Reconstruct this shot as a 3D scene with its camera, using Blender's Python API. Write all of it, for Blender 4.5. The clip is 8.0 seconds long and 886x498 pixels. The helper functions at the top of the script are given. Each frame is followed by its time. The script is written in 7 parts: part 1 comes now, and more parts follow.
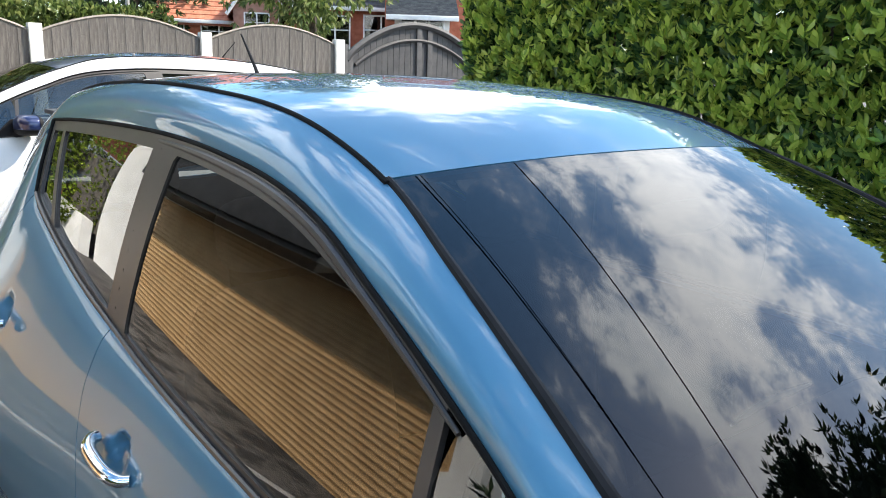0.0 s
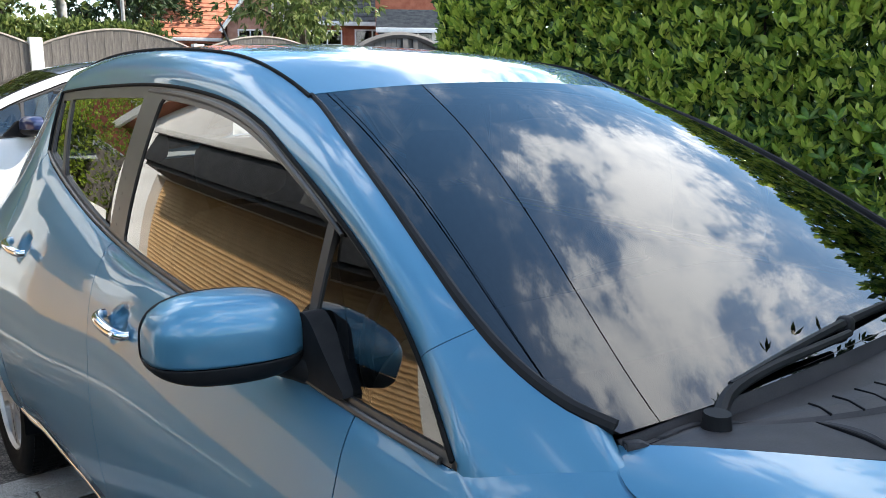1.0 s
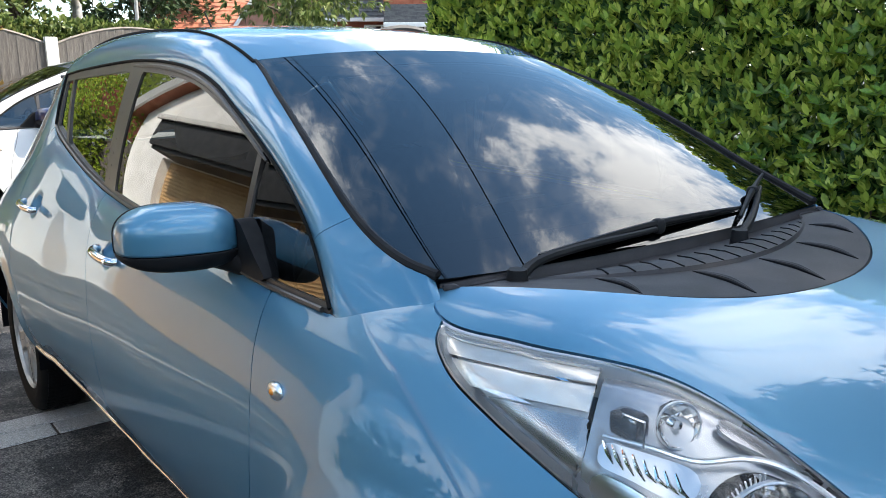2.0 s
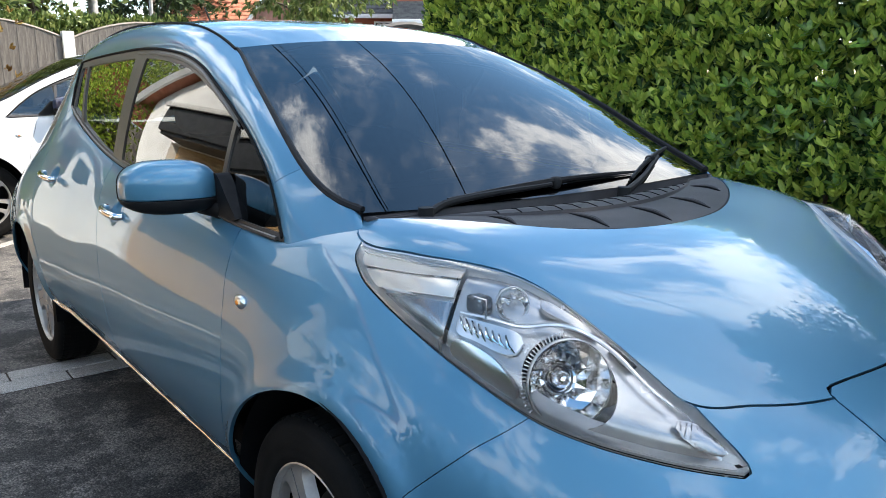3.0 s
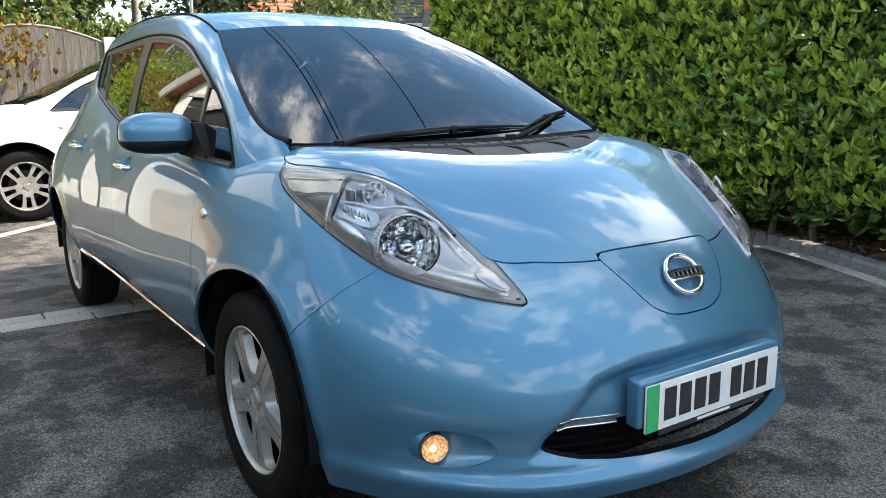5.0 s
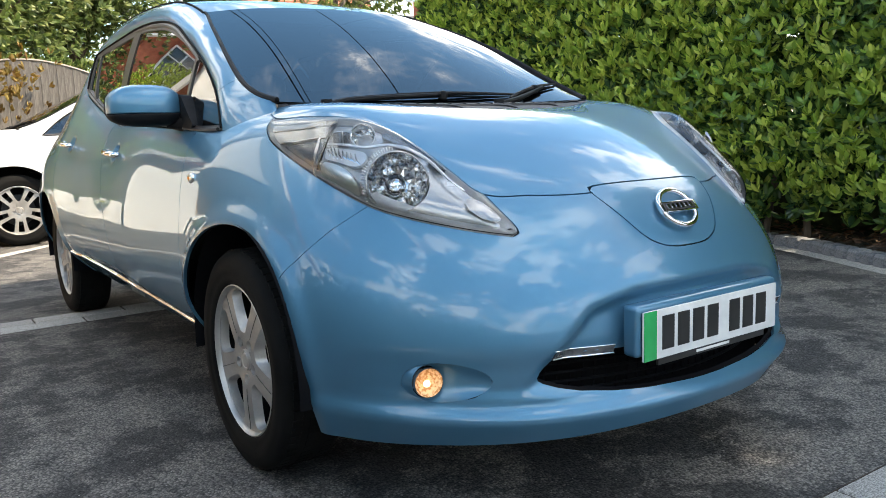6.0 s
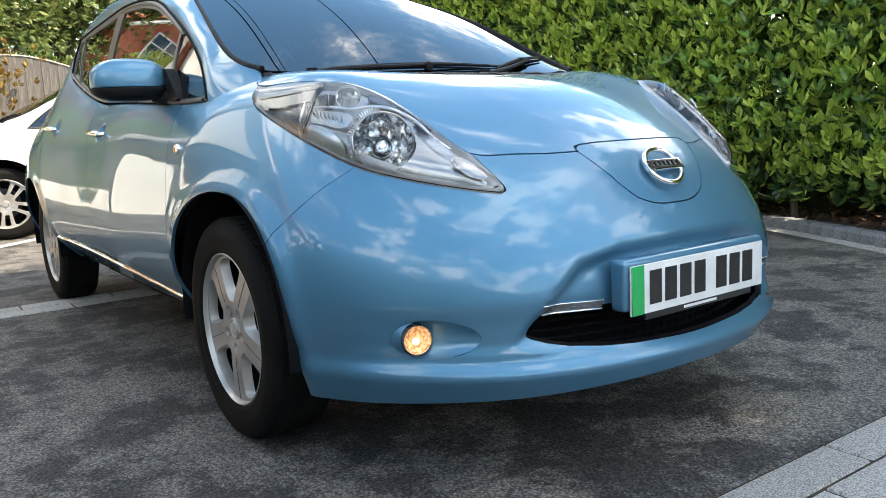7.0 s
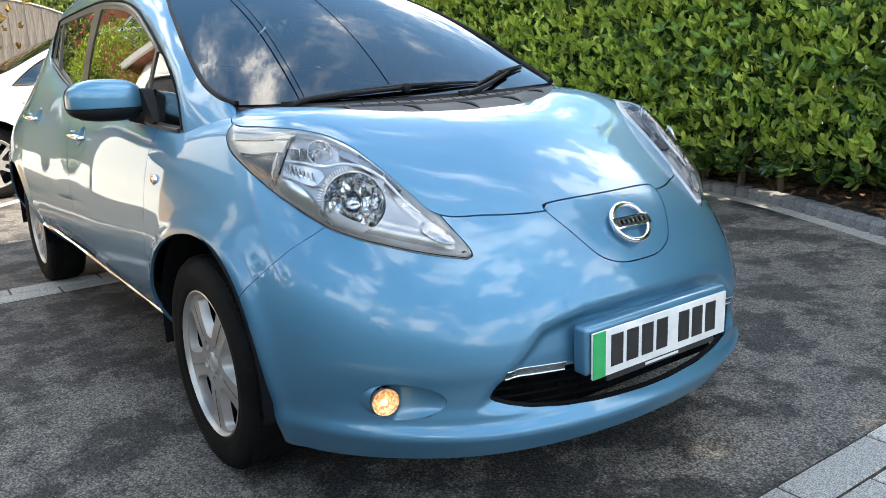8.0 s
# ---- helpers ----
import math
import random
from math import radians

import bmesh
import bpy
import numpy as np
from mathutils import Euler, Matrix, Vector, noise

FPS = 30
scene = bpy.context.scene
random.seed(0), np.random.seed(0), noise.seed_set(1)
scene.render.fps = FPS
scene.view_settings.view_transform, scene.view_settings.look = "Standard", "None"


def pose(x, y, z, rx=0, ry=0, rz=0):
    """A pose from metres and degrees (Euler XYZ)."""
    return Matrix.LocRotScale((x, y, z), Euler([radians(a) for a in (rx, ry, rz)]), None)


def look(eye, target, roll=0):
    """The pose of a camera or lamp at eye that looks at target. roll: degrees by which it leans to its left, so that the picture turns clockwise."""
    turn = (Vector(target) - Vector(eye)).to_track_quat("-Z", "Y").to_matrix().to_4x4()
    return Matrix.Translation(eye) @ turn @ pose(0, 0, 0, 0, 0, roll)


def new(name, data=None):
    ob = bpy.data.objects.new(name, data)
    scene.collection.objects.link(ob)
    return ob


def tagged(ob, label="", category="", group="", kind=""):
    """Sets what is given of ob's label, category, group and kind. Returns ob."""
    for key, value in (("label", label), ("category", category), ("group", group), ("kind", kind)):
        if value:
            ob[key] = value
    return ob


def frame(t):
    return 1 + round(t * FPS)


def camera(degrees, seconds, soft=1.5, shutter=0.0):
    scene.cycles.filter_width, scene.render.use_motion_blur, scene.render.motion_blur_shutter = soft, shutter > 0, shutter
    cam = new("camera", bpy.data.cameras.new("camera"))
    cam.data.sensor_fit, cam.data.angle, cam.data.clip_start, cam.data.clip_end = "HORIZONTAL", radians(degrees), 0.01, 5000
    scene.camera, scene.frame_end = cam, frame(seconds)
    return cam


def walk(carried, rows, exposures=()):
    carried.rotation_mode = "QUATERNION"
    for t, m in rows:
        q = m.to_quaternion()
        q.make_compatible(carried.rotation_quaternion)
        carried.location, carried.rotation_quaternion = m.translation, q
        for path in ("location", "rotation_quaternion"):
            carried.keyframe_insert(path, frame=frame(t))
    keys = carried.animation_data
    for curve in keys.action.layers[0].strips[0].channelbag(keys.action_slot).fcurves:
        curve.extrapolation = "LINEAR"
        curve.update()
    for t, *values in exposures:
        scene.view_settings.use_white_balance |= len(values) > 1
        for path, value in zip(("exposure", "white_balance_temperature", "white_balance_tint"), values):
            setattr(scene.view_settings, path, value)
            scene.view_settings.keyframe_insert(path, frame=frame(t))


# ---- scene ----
cam = camera(58.3, 8.0, soft=0.9)
PATH = [
    (0, (-1.176, 0.043, 1.564), (0.066, 1.548, 1.126), 1.7),
    (0.5, (-1.264, -0.181, 1.498), (0.002, 1.311, 1.088), 1.0),
    (1, (-1.341, -0.444, 1.429), (-0.093, 1.067, 1.027), 0.5),
    (1.5, (-1.376, -0.691, 1.385), (-0.151, 0.837, 0.979), -0.3),
    (3, (-1.522, -1.365, 1.316), (-0.336, 0.19, 0.897), -0.3),
    (3.5, (-1.578, -1.603, 1.311), (-0.415, -0.033, 0.883), 0.1),
    (4, (-1.604, -1.829, 1.306), (-0.47, -0.24, 0.87), 0.2),
    (4.5, (-1.585, -2.057, 1.275), (-0.473, -0.45, 0.848), 0.0),
    (6, (-1.585, -2.108, 0.933), (-0.458, -0.483, 0.638), -2.0),
    (6.5, (-1.587, -2.12, 0.857), (-0.446, -0.5, 0.583), -2.5),
    (7, (-1.591, -2.121, 0.844), (-0.444, -0.51, 0.542), -2.7),
    (7.5, (-1.575, -2.107, 0.89), (-0.434, -0.509, 0.509), -2.6),
    (8, (-1.516, -2.15, 1.155), (-0.387, -0.569, 0.677), -2.3),
]
walk(cam, [(t, look(eye, target, roll)) for t, eye, target, roll in PATH],
     [(0, 1.50, 6600, 10), (1.5, 1.55, 6700, 10), (3.5, 1.64, 6850, 10), (4.5, 1.70, 7100, 10), (6.0, 1.80, 7500, 10), (7.0, 2.02, 7500, 10), (7.5, 2.16, 7500, 10), (8.0, 2.14, 7400, 10)])

# ---- daylight ----
SUN_AZ, SUN_EL = 119.0, 46.0          # degrees clockwise from +y, above the horizon
world = bpy.data.worlds.new("sky")
scene.world = world
world.use_nodes = True
wn, wl = world.node_tree.nodes, world.node_tree.links
wn.clear()
w_out, w_bg, w_sky = wn.new("ShaderNodeOutputWorld"), wn.new("ShaderNodeBackground"), wn.new("ShaderNodeTexSky")
w_sky.sky_type, w_sky.sun_disc = "NISHITA", False
w_sky.ozone_density, w_sky.dust_density, w_sky.air_density = 1.4, 0.6, 1.0
w_sky.sun_elevation, w_sky.sun_rotation = radians(SUN_EL), radians(SUN_AZ)
w_co, w_map = wn.new("ShaderNodeTexCoord"), wn.new("ShaderNodeMapping")
w_noise, w_ramp, w_mix = wn.new("ShaderNodeTexNoise"), wn.new("ShaderNodeValToRGB"), wn.new("ShaderNodeMix")
w_map.inputs["Scale"].default_value = (1.0, 1.0, 1.5)
w_map.inputs["Location"].default_value = (-19.817, 17.8, 6.468)
w_noise.inputs["Scale"].default_value, w_noise.inputs["Detail"].default_value = 2.5, 9.0
w_noise.inputs["Roughness"].default_value, w_noise.inputs["Distortion"].default_value = 0.68, 0.0
w_ramp.color_ramp.elements[0].position, w_ramp.color_ramp.elements[1].position = 0.455, 0.63
for w_at, w_much in ((0.510, 0.09), (0.535, 0.34), (0.568, 0.74)):
    w_step = w_ramp.color_ramp.elements.new(w_at)
    w_step.color = (w_much, w_much, w_much, 1)
w_mix.data_type = "RGBA"
w_mix.inputs["B"].default_value = (11.0, 11.4, 11.8, 1)
wl.new(w_co.outputs["Generated"], w_map.inputs["Vector"])
wl.new(w_map.outputs["Vector"], w_noise.inputs["Vector"])
wl.new(w_noise.outputs["Fac"], w_ramp.inputs["Fac"])
wl.new(w_ramp.outputs["Color"], w_mix.inputs["Factor"])
w_hue = wn.new("ShaderNodeHueSaturation")
w_hue.inputs["Saturation"].default_value, w_hue.inputs["Hue"].default_value = 1.22, 0.491
wl.new(w_sky.outputs["Color"], w_hue.inputs["Color"])
wl.new(w_hue.outputs["Color"], w_mix.inputs["A"])
wl.new(w_mix.outputs["Result"], w_bg.inputs["Color"])
wl.new(w_bg.outputs["Background"], w_out.inputs["Surface"])
w_bg.inputs["Strength"].default_value = 0.14
scene.view_settings.exposure = 1.1
sun = new("sun", bpy.data.lights.new("sun", "SUN"))
sun.data.energy, sun.data.angle, sun.data.color = 3.8, radians(0.6), (1.0, 0.93, 0.82)
SUN_DIR = Vector((math.sin(radians(SUN_AZ)) * math.cos(radians(SUN_EL)), math.cos(radians(SUN_AZ)) * math.cos(radians(SUN_EL)), math.sin(radians(SUN_EL))))
sun.matrix_world = look(SUN_DIR * 40, (0, 0, 0))


# ---- materials ----
def material(name, a, b=None, scale=8.0, rough=0.5, metal=0.0, bump=0.0, bump_scale=60.0, coat=0.0, rough_var=0.0, spec=0.5,
             low=0.35, high=0.65, piece=0.0, stretch=(1, 1, 1), translucent=0.0, emit=0.0):
    """A surface of two colours mixed by noise at two scales, with relief; piece: how far single pieces differ in brightness."""
    m = bpy.data.materials.new(name)
    m.use_nodes = True
    n, l = m.node_tree.nodes, m.node_tree.links
    p = n["Principled BSDF"]
    co, mp = n.new("ShaderNodeTexCoord"), n.new("ShaderNodeMapping")
    mp.inputs["Scale"].default_value = stretch
    l.new(co.outputs["Object"], mp.inputs["Vector"])
    big, fine = n.new("ShaderNodeTexNoise"), n.new("ShaderNodeTexNoise")
    big.inputs["Scale"].default_value, big.inputs["Detail"].default_value = scale, 6
    fine.inputs["Scale"].default_value, fine.inputs["Detail"].default_value = bump_scale, 5
    l.new(mp.outputs["Vector"], big.inputs["Vector"])
    l.new(mp.outputs["Vector"], fine.inputs["Vector"])
    ramp = n.new("ShaderNodeValToRGB")
    ramp.color_ramp.elements[0].position, ramp.color_ramp.elements[1].position = low, high
    ramp.color_ramp.elements[0].color = (*a, 1)
    ramp.color_ramp.elements[1].color = (*(b or a), 1)
    add = n.new("ShaderNodeMath")
    add.operation = "MULTIPLY_ADD"
    add.inputs[1].default_value, add.inputs[2].default_value = 0.3, -0.15
    l.new(fine.outputs["Fac"], add.inputs[0])
    tot = n.new("ShaderNodeMath")
    l.new(big.outputs["Fac"], tot.inputs[0])
    l.new(add.outputs[0], tot.inputs[1])
    l.new(tot.outputs[0], ramp.inputs["Fac"])
    colour = ramp.outputs["Color"]
    if piece:
        info, hsv, mr = n.new("ShaderNodeObjectInfo"), n.new("ShaderNodeHueSaturation"), n.new("ShaderNodeMapRange")
        mr.inputs["To Min"].default_value, mr.inputs["To Max"].default_value = 1 - piece, 1 + piece
        l.new(info.outputs["Random"], mr.inputs["Value"])
        l.new(mr.outputs["Result"], hsv.inputs["Value"])
        l.new(colour, hsv.inputs["Color"])
        colour = hsv.outputs["Color"]
    l.new(colour, p.inputs["Base Color"])
    p.inputs["Roughness"].default_value, p.inputs["Metallic"].default_value = rough, metal
    p.inputs["Specular IOR Level"].default_value = spec
    p.inputs["Coat Weight"].default_value, p.inputs["Coat Roughness"].default_value, p.inputs["Coat IOR"].default_value = coat, 0.012, 1.45
    if rough_var:
        mr = n.new("ShaderNodeMapRange")
        mr.inputs["To Min"].default_value, mr.inputs["To Max"].default_value = max(0.02, rough - rough_var), rough + rough_var
        l.new(big.outputs["Fac"], mr.inputs["Value"])
        l.new(mr.outputs["Result"], p.inputs["Roughness"])
    if bump:
        bm = n.new("ShaderNodeBump")
        bm.inputs["Strength"].default_value, bm.inputs["Distance"].default_value = min(1.0, bump), 0.01 * bump
        l.new(fine.outputs["Fac"], bm.inputs["Height"])
        l.new(bm.outputs["Normal"], p.inputs["Normal"])
    if emit:
        l.new(colour, p.inputs["Emission Color"])
        p.inputs["Emission Strength"].default_value = emit
    if translucent:
        tr, mx = n.new("ShaderNodeBsdfTranslucent"), n.new("ShaderNodeMixShader")
        mx.inputs["Fac"].default_value = translucent
        l.new(colour, tr.inputs["Color"])
        l.new(p.outputs["BSDF"], mx.inputs[1])
        l.new(tr.outputs["BSDF"], mx.inputs[2])
        l.new(mx.outputs["Shader"], n["Material Output"].inputs["Surface"])
    return m


def glass_material(name, tint, gloss_rough=0.0, ior=1.5, boost=1.0):
    """A thin pane: clear with a tint, mirror gloss by Fresnel."""
    m = bpy.data.materials.new(name)
    m.use_nodes = True
    n, l = m.node_tree.nodes, m.node_tree.links
    n.remove(n["Principled BSDF"])
    clear, gloss, mx, fr, mul = (n.new("ShaderNode" + k) for k in ("BsdfTransparent", "BsdfGlossy", "MixShader", "Fresnel", "Math"))
    clear.inputs["Color"].default_value = (*tint, 1)
    gloss.inputs["Roughness"].default_value = gloss_rough
    fr.inputs["IOR"].default_value = ior
    mul.operation, mul.use_clamp = "MULTIPLY", True
    mul.inputs[1].default_value = boost
    l.new(fr.outputs["Fac"], mul.inputs[0])
    l.new(mul.outputs[0], mx.inputs["Fac"])
    l.new(clear.outputs[0], mx.inputs[1])
    l.new(gloss.outputs[0], mx.inputs[2])
    l.new(mx.outputs[0], n["Material Output"].inputs["Surface"])
    return m


BLUE = material("blue_metallic_paint", (0.053, 0.176, 0.280), (0.059, 0.190, 0.297), scale=3, rough=0.46, metal=0.52, coat=1.0, bump_scale=900)
WHITE_PAINT = material("white_car_paint", (0.56, 0.565, 0.56), (0.60, 0.60, 0.59), scale=3, rough=0.3, coat=1.0)
NAVY_PAINT = material("navy_car_paint", (0.012, 0.02, 0.075), (0.016, 0.026, 0.09), scale=3, rough=0.3, metal=0.3, coat=1.0)
TRIM_BLACK = material("black_plastic_trim", (0.007, 0.007, 0.008), (0.012, 0.012, 0.013), scale=20, rough=0.6, bump=0.1, bump_scale=400, spec=0.15)
FRAME_BLACK = material("satin_black_window_frame", (0.026, 0.022, 0.020), (0.036, 0.031, 0.028), scale=10, rough=0.36, spec=0.6)
RUBBER = material("black_rubber", (0.004, 0.004, 0.004), (0.008, 0.008, 0.008), scale=30, rough=0.75, bump=0.1, bump_scale=300, spec=0.1)
TYRE = material("tyre_rubber", (0.004, 0.004, 0.004), (0.009, 0.0085, 0.008), scale=9, rough=0.8, bump=0.2, bump_scale=220, spec=0.12)
COWL = material("faded_grey_cowl_plastic", (0.021, 0.020, 0.022), (0.044, 0.041, 0.044), scale=7, rough=0.6, spec=0.25, bump=0.15, bump_scale=350, low=0.4, high=0.75)
DARK = material("dark_underside", (0.004, 0.004, 0.005), (0.008, 0.008, 0.009), scale=6, rough=0.9, spec=0.08)
CHROME = material("chrome", (0.82, 0.82, 0.84), (0.86, 0.86, 0.87), scale=30, rough=0.04, metal=1.0)
SATIN = material("satin_silver_reflector", (0.80, 0.80, 0.80), (0.88, 0.88, 0.88), scale=40, rough=0.28, metal=1.0)
LAMP_GREY = material("lamp_housing_grey", (0.50, 0.505, 0.51), (0.60, 0.60, 0.60), scale=20, rough=0.3, metal=0.2, coat=0.5)
LAMP_SILVER = material("lamp_silver", (0.80, 0.80, 0.80), (0.88, 0.87, 0.86), scale=18, rough=0.18, metal=0.55, rough_var=0.08)
# Warm tint paints the reflected house wall into the lamp's rear reflector.
LAMP_REFLECTED = material("warm_reflection_silver", (0.82, 0.72, 0.61), (0.90, 0.83, 0.75), scale=16, rough=0.18, metal=0.5)
LAMP_FLOOR = material("satin_lamp_floor", (0.40, 0.395, 0.39), (0.52, 0.51, 0.50), scale=14, rough=0.24, metal=0.6, rough_var=0.1)
MIRROR_CUT = material("cut_mirror_facets", (0.70, 0.69, 0.68), (0.80, 0.79, 0.78), scale=30, rough=0.10, metal=1.0)
LAMP_SHADE = material("grey_lamp_reflector", (0.30, 0.30, 0.31), (0.42, 0.415, 0.41), scale=16, rough=0.2, metal=0.75)
# Same silver as ALLOY, darkened: the shade on the spoke faces is painted in.
ALLOY_SHADED = material("shaded_silver_alloy", (0.33, 0.315, 0.30), (0.41, 0.395, 0.375), scale=14, rough=0.42, metal=0.6, rough_var=0.12, bump_scale=150)
ALLOY = material("silver_alloy", (0.40, 0.38, 0.355), (0.50, 0.475, 0.445), scale=14, rough=0.4, metal=0.6, rough_var=0.12, bump_scale=150)
ALLOY_DARK = material("machined_dark_alloy", (0.05, 0.05, 0.055), (0.09, 0.09, 0.09), scale=14, rough=0.4, metal=0.7)
SEAT = material("dark_grey_seat_cloth", (0.035, 0.035, 0.038), (0.06, 0.06, 0.063), scale=30, rough=0.95, bump=0.3, bump_scale=500)
DASH = material("dark_dashboard_plastic", (0.018, 0.018, 0.02), (0.03, 0.03, 0.032), scale=20, rough=0.6, bump=0.15, bump_scale=300)
PLATE_WHITE = material("plate_white", (0.62, 0.62, 0.61), (0.72, 0.72, 0.70), scale=12, rough=0.25, coat=0.4)
PLATE_GREEN = material("plate_green", (0.01, 0.32, 0.09), (0.012, 0.36, 0.10), scale=12, rough=0.25, coat=0.4)
PLATE_BLACK = material("plate_black", (0.012, 0.012, 0.012), (0.02, 0.02, 0.02), scale=20, rough=0.4)
AMBER = material("amber_lamp", (0.7, 0.22, 0.03), (0.8, 0.3, 0.05), scale=60, rough=0.2)
RUNNING = material("dark_running_light_glass", (0.055, 0.057, 0.06), (0.12, 0.12, 0.125), scale=40, rough=0.15, metal=0.2, coat=1.0)
FOG_GLOW = material("lit_fog_lamp", (0.42, 0.22, 0.09), (0.80, 0.56, 0.34), scale=110, rough=0.2, emit=0.040, low=0.42, high=0.58)
FOG_BULB = material("lit_fog_bulb", (1.0, 0.66, 0.32), (1.0, 0.72, 0.40), scale=20, rough=0.2, emit=1.1)
GLASS_FRONT = glass_material("windscreen_glass", (0.085, 0.105, 0.115), ior=1.50, boost=1.36)
GLASS_SIDE = glass_material("tinted_side_glass", (0.34, 0.37, 0.36), ior=1.6, boost=1.9)
GLASS_LAMP = glass_material("clear_lamp_lens", (0.93, 0.94, 0.95), ior=1.45, boost=1.0)
GLASS_WINDOW = glass_material("house_window_glass", (0.35, 0.37, 0.38), ior=1.5, boost=1.6)


# ---- mesh tools ----
def flat_bm(V, F):
    bm = bmesh.new()
    vs = [bm.verts.new(v[:3]) for v in V]
    for f in F:
        try:
            bm.faces.new([vs[i] for i in f])
        except ValueError:
            pass
    return bm


def part(name, data, mat, parent=None, label="", smooth=True, m=None, thick=0.0, bevel=0.0, sharp=40):
    """Links a bmesh or (vertices, faces) as one mesh object under a thing or part."""
    me = bpy.data.meshes.new(name)
    if isinstance(data, bmesh.types.BMesh):
        data.to_mesh(me)
        data.free()
    else:
        V, F = data
        me.from_pydata(np.asarray(V)[:, :3].tolist(), [], [list(map(int, f)) for f in F])
    for k in (mat if isinstance(mat, (list, tuple)) else [mat]):
        me.materials.append(k)
    if smooth:
        me.polygons.foreach_set("use_smooth", [True] * len(me.polygons))
        if sharp:
            me.set_sharp_from_angle(angle=radians(sharp))
    me.update()
    ob = new(name, me)
    if m is not None:
        ob.matrix_world = m
    if parent is not None:
        ob.parent = parent
    if thick:
        s = ob.modifiers.new("thickness", "SOLIDIFY")
        s.thickness, s.offset = thick, -1
    if bevel:
        b = ob.modifiers.new("edge", "BEVEL")
        b.width, b.segments, b.limit_method = bevel, 2, "ANGLE"
    return tagged(ob, label)


def empty(name, label, category, group="", m=None, kind=""):
    ob = new(name)
    if m is not None:
        ob.matrix_world = m
    return tagged(ob, label, category, group, kind)


def box_bm(lo, hi, bevel=0.0, seg=2):
    bm = bmesh.new()
    bmesh.ops.create_cube(bm, size=1)
    for v in bm.verts:
        v.co = Vector([lo[k] + (v.co[k] + 0.5) * (hi[k] - lo[k]) for k in range(3)])
    if bevel:
        bmesh.ops.bevel(bm, geom=bm.edges[:], offset=bevel, segments=seg, affect="EDGES", profile=0.6)
    return bm


def cyl_bm(p, q, r1, r2=None, n=20, bevel=0.0):
    p, q = Vector(p), Vector(q)
    bm = bmesh.new()
    bmesh.ops.create_cone(bm, cap_ends=True, segments=n, radius1=r1, radius2=r1 if r2 is None else r2, depth=(q - p).length)
    bmesh.ops.transform(bm, matrix=Matrix.Translation((p + q) / 2) @ (q - p).to_track_quat("Z", "Y").to_matrix().to_4x4(), verts=bm.verts)
    return bm


def lathe(profile, n=48, axis="X"):
    """Turns (radius, along) pairs about an axis."""
    pr = np.array(profile, float)
    a = np.linspace(0, 2 * np.pi, n, endpoint=False)
    R, A = pr[:, 0][:, None], pr[:, 1][:, None]
    c, s = R * np.cos(a), R * np.sin(a)
    x = A + 0 * a
    V = np.stack([x, c, s] if axis == "X" else [c, s, x], -1).reshape(-1, 3)
    k = len(pr)
    F = [(i * n + j, i * n + (j + 1) % n, (i + 1) * n + (j + 1) % n, (i + 1) * n + j) for i in range(k - 1) for j in range(n)]
    return V, F


def join(*datas):
    V, F, o = [], [], 0
    for v, f in datas:
        V.append(np.asarray(v)[:, :3])
        F += [tuple(int(i) + o for i in q) for q in f]
        o += len(v)
    return np.concatenate(V), F


def tube(points, r, n=8, closed=False):
    """A tube along points; r a number or one for each point."""
    P = np.array(points, float)
    k = len(P)
    r = np.broadcast_to(r, k)
    T = np.gradient(P, axis=0)
    if closed:
        T = np.roll(P, -1, 0) - np.roll(P, 1, 0)
    T /= np.linalg.norm(T, axis=1)[:, None] + 1e-9
    ref = np.array([0, 0, 1.0]) if np.abs(T[:, 2]).mean() < 0.8 else np.array([1.0, 0, 0])
    N = np.cross(T, ref)
    N /= np.linalg.norm(N, axis=1)[:, None] + 1e-9
    B = np.cross(T, N)
    a = np.linspace(0, 2 * np.pi, n, endpoint=False)
    V = (P[:, None] + r[:, None, None] * (N[:, None] * np.cos(a)[None, :, None] + B[:, None] * np.sin(a)[None, :, None])).reshape(-1, 3)
    rows = k if closed else k - 1
    F = [(i * n + j, i * n + (j + 1) % n, ((i + 1) % k) * n + (j + 1) % n, ((i + 1) % k) * n + j) for i in range(rows) for j in range(n)]
    if not closed:
        F += [tuple(range(n))[::-1], tuple((k - 1) * n + j for j in range(n))]
    return V, F


def hermite(ts, P, at):
    """A smooth curve through P at the parameters ts, sampled at at."""
    ts, P, at = np.array(ts, float), np.array(P, float), np.array(at, float)
    d = np.diff(P, axis=0) / np.diff(ts).reshape(-1, *([1] * (P.ndim - 1)))
    m = np.concatenate([d[:1], (d[1:] + d[:-1]) / 2, d[-1:]])
    i = np.clip(np.searchsorted(ts, at, side="right") - 1, 0, len(ts) - 2)
    h = (ts[i + 1] - ts[i])
    u = (at - ts[i]) / h
    sh = (-1, *([1] * (P.ndim - 1)))
    u, h = u.reshape(sh), h.reshape(sh)
    return (2 * u**3 - 3 * u**2 + 1) * P[i] + (u**3 - 2 * u**2 + u) * h * m[i] + (-2 * u**3 + 3 * u**2) * P[i + 1] + (u**3 - u**2) * h * m[i + 1]


def grid_tris(a, b):
    i, j = np.meshgrid(np.arange(a - 1), np.arange(b - 1), indexing="ij")
    p = (i * b + j).ravel()
    return np.concatenate([np.stack([p, p + 1, p + b + 1], 1), np.stack([p, p + b + 1, p + b], 1)])


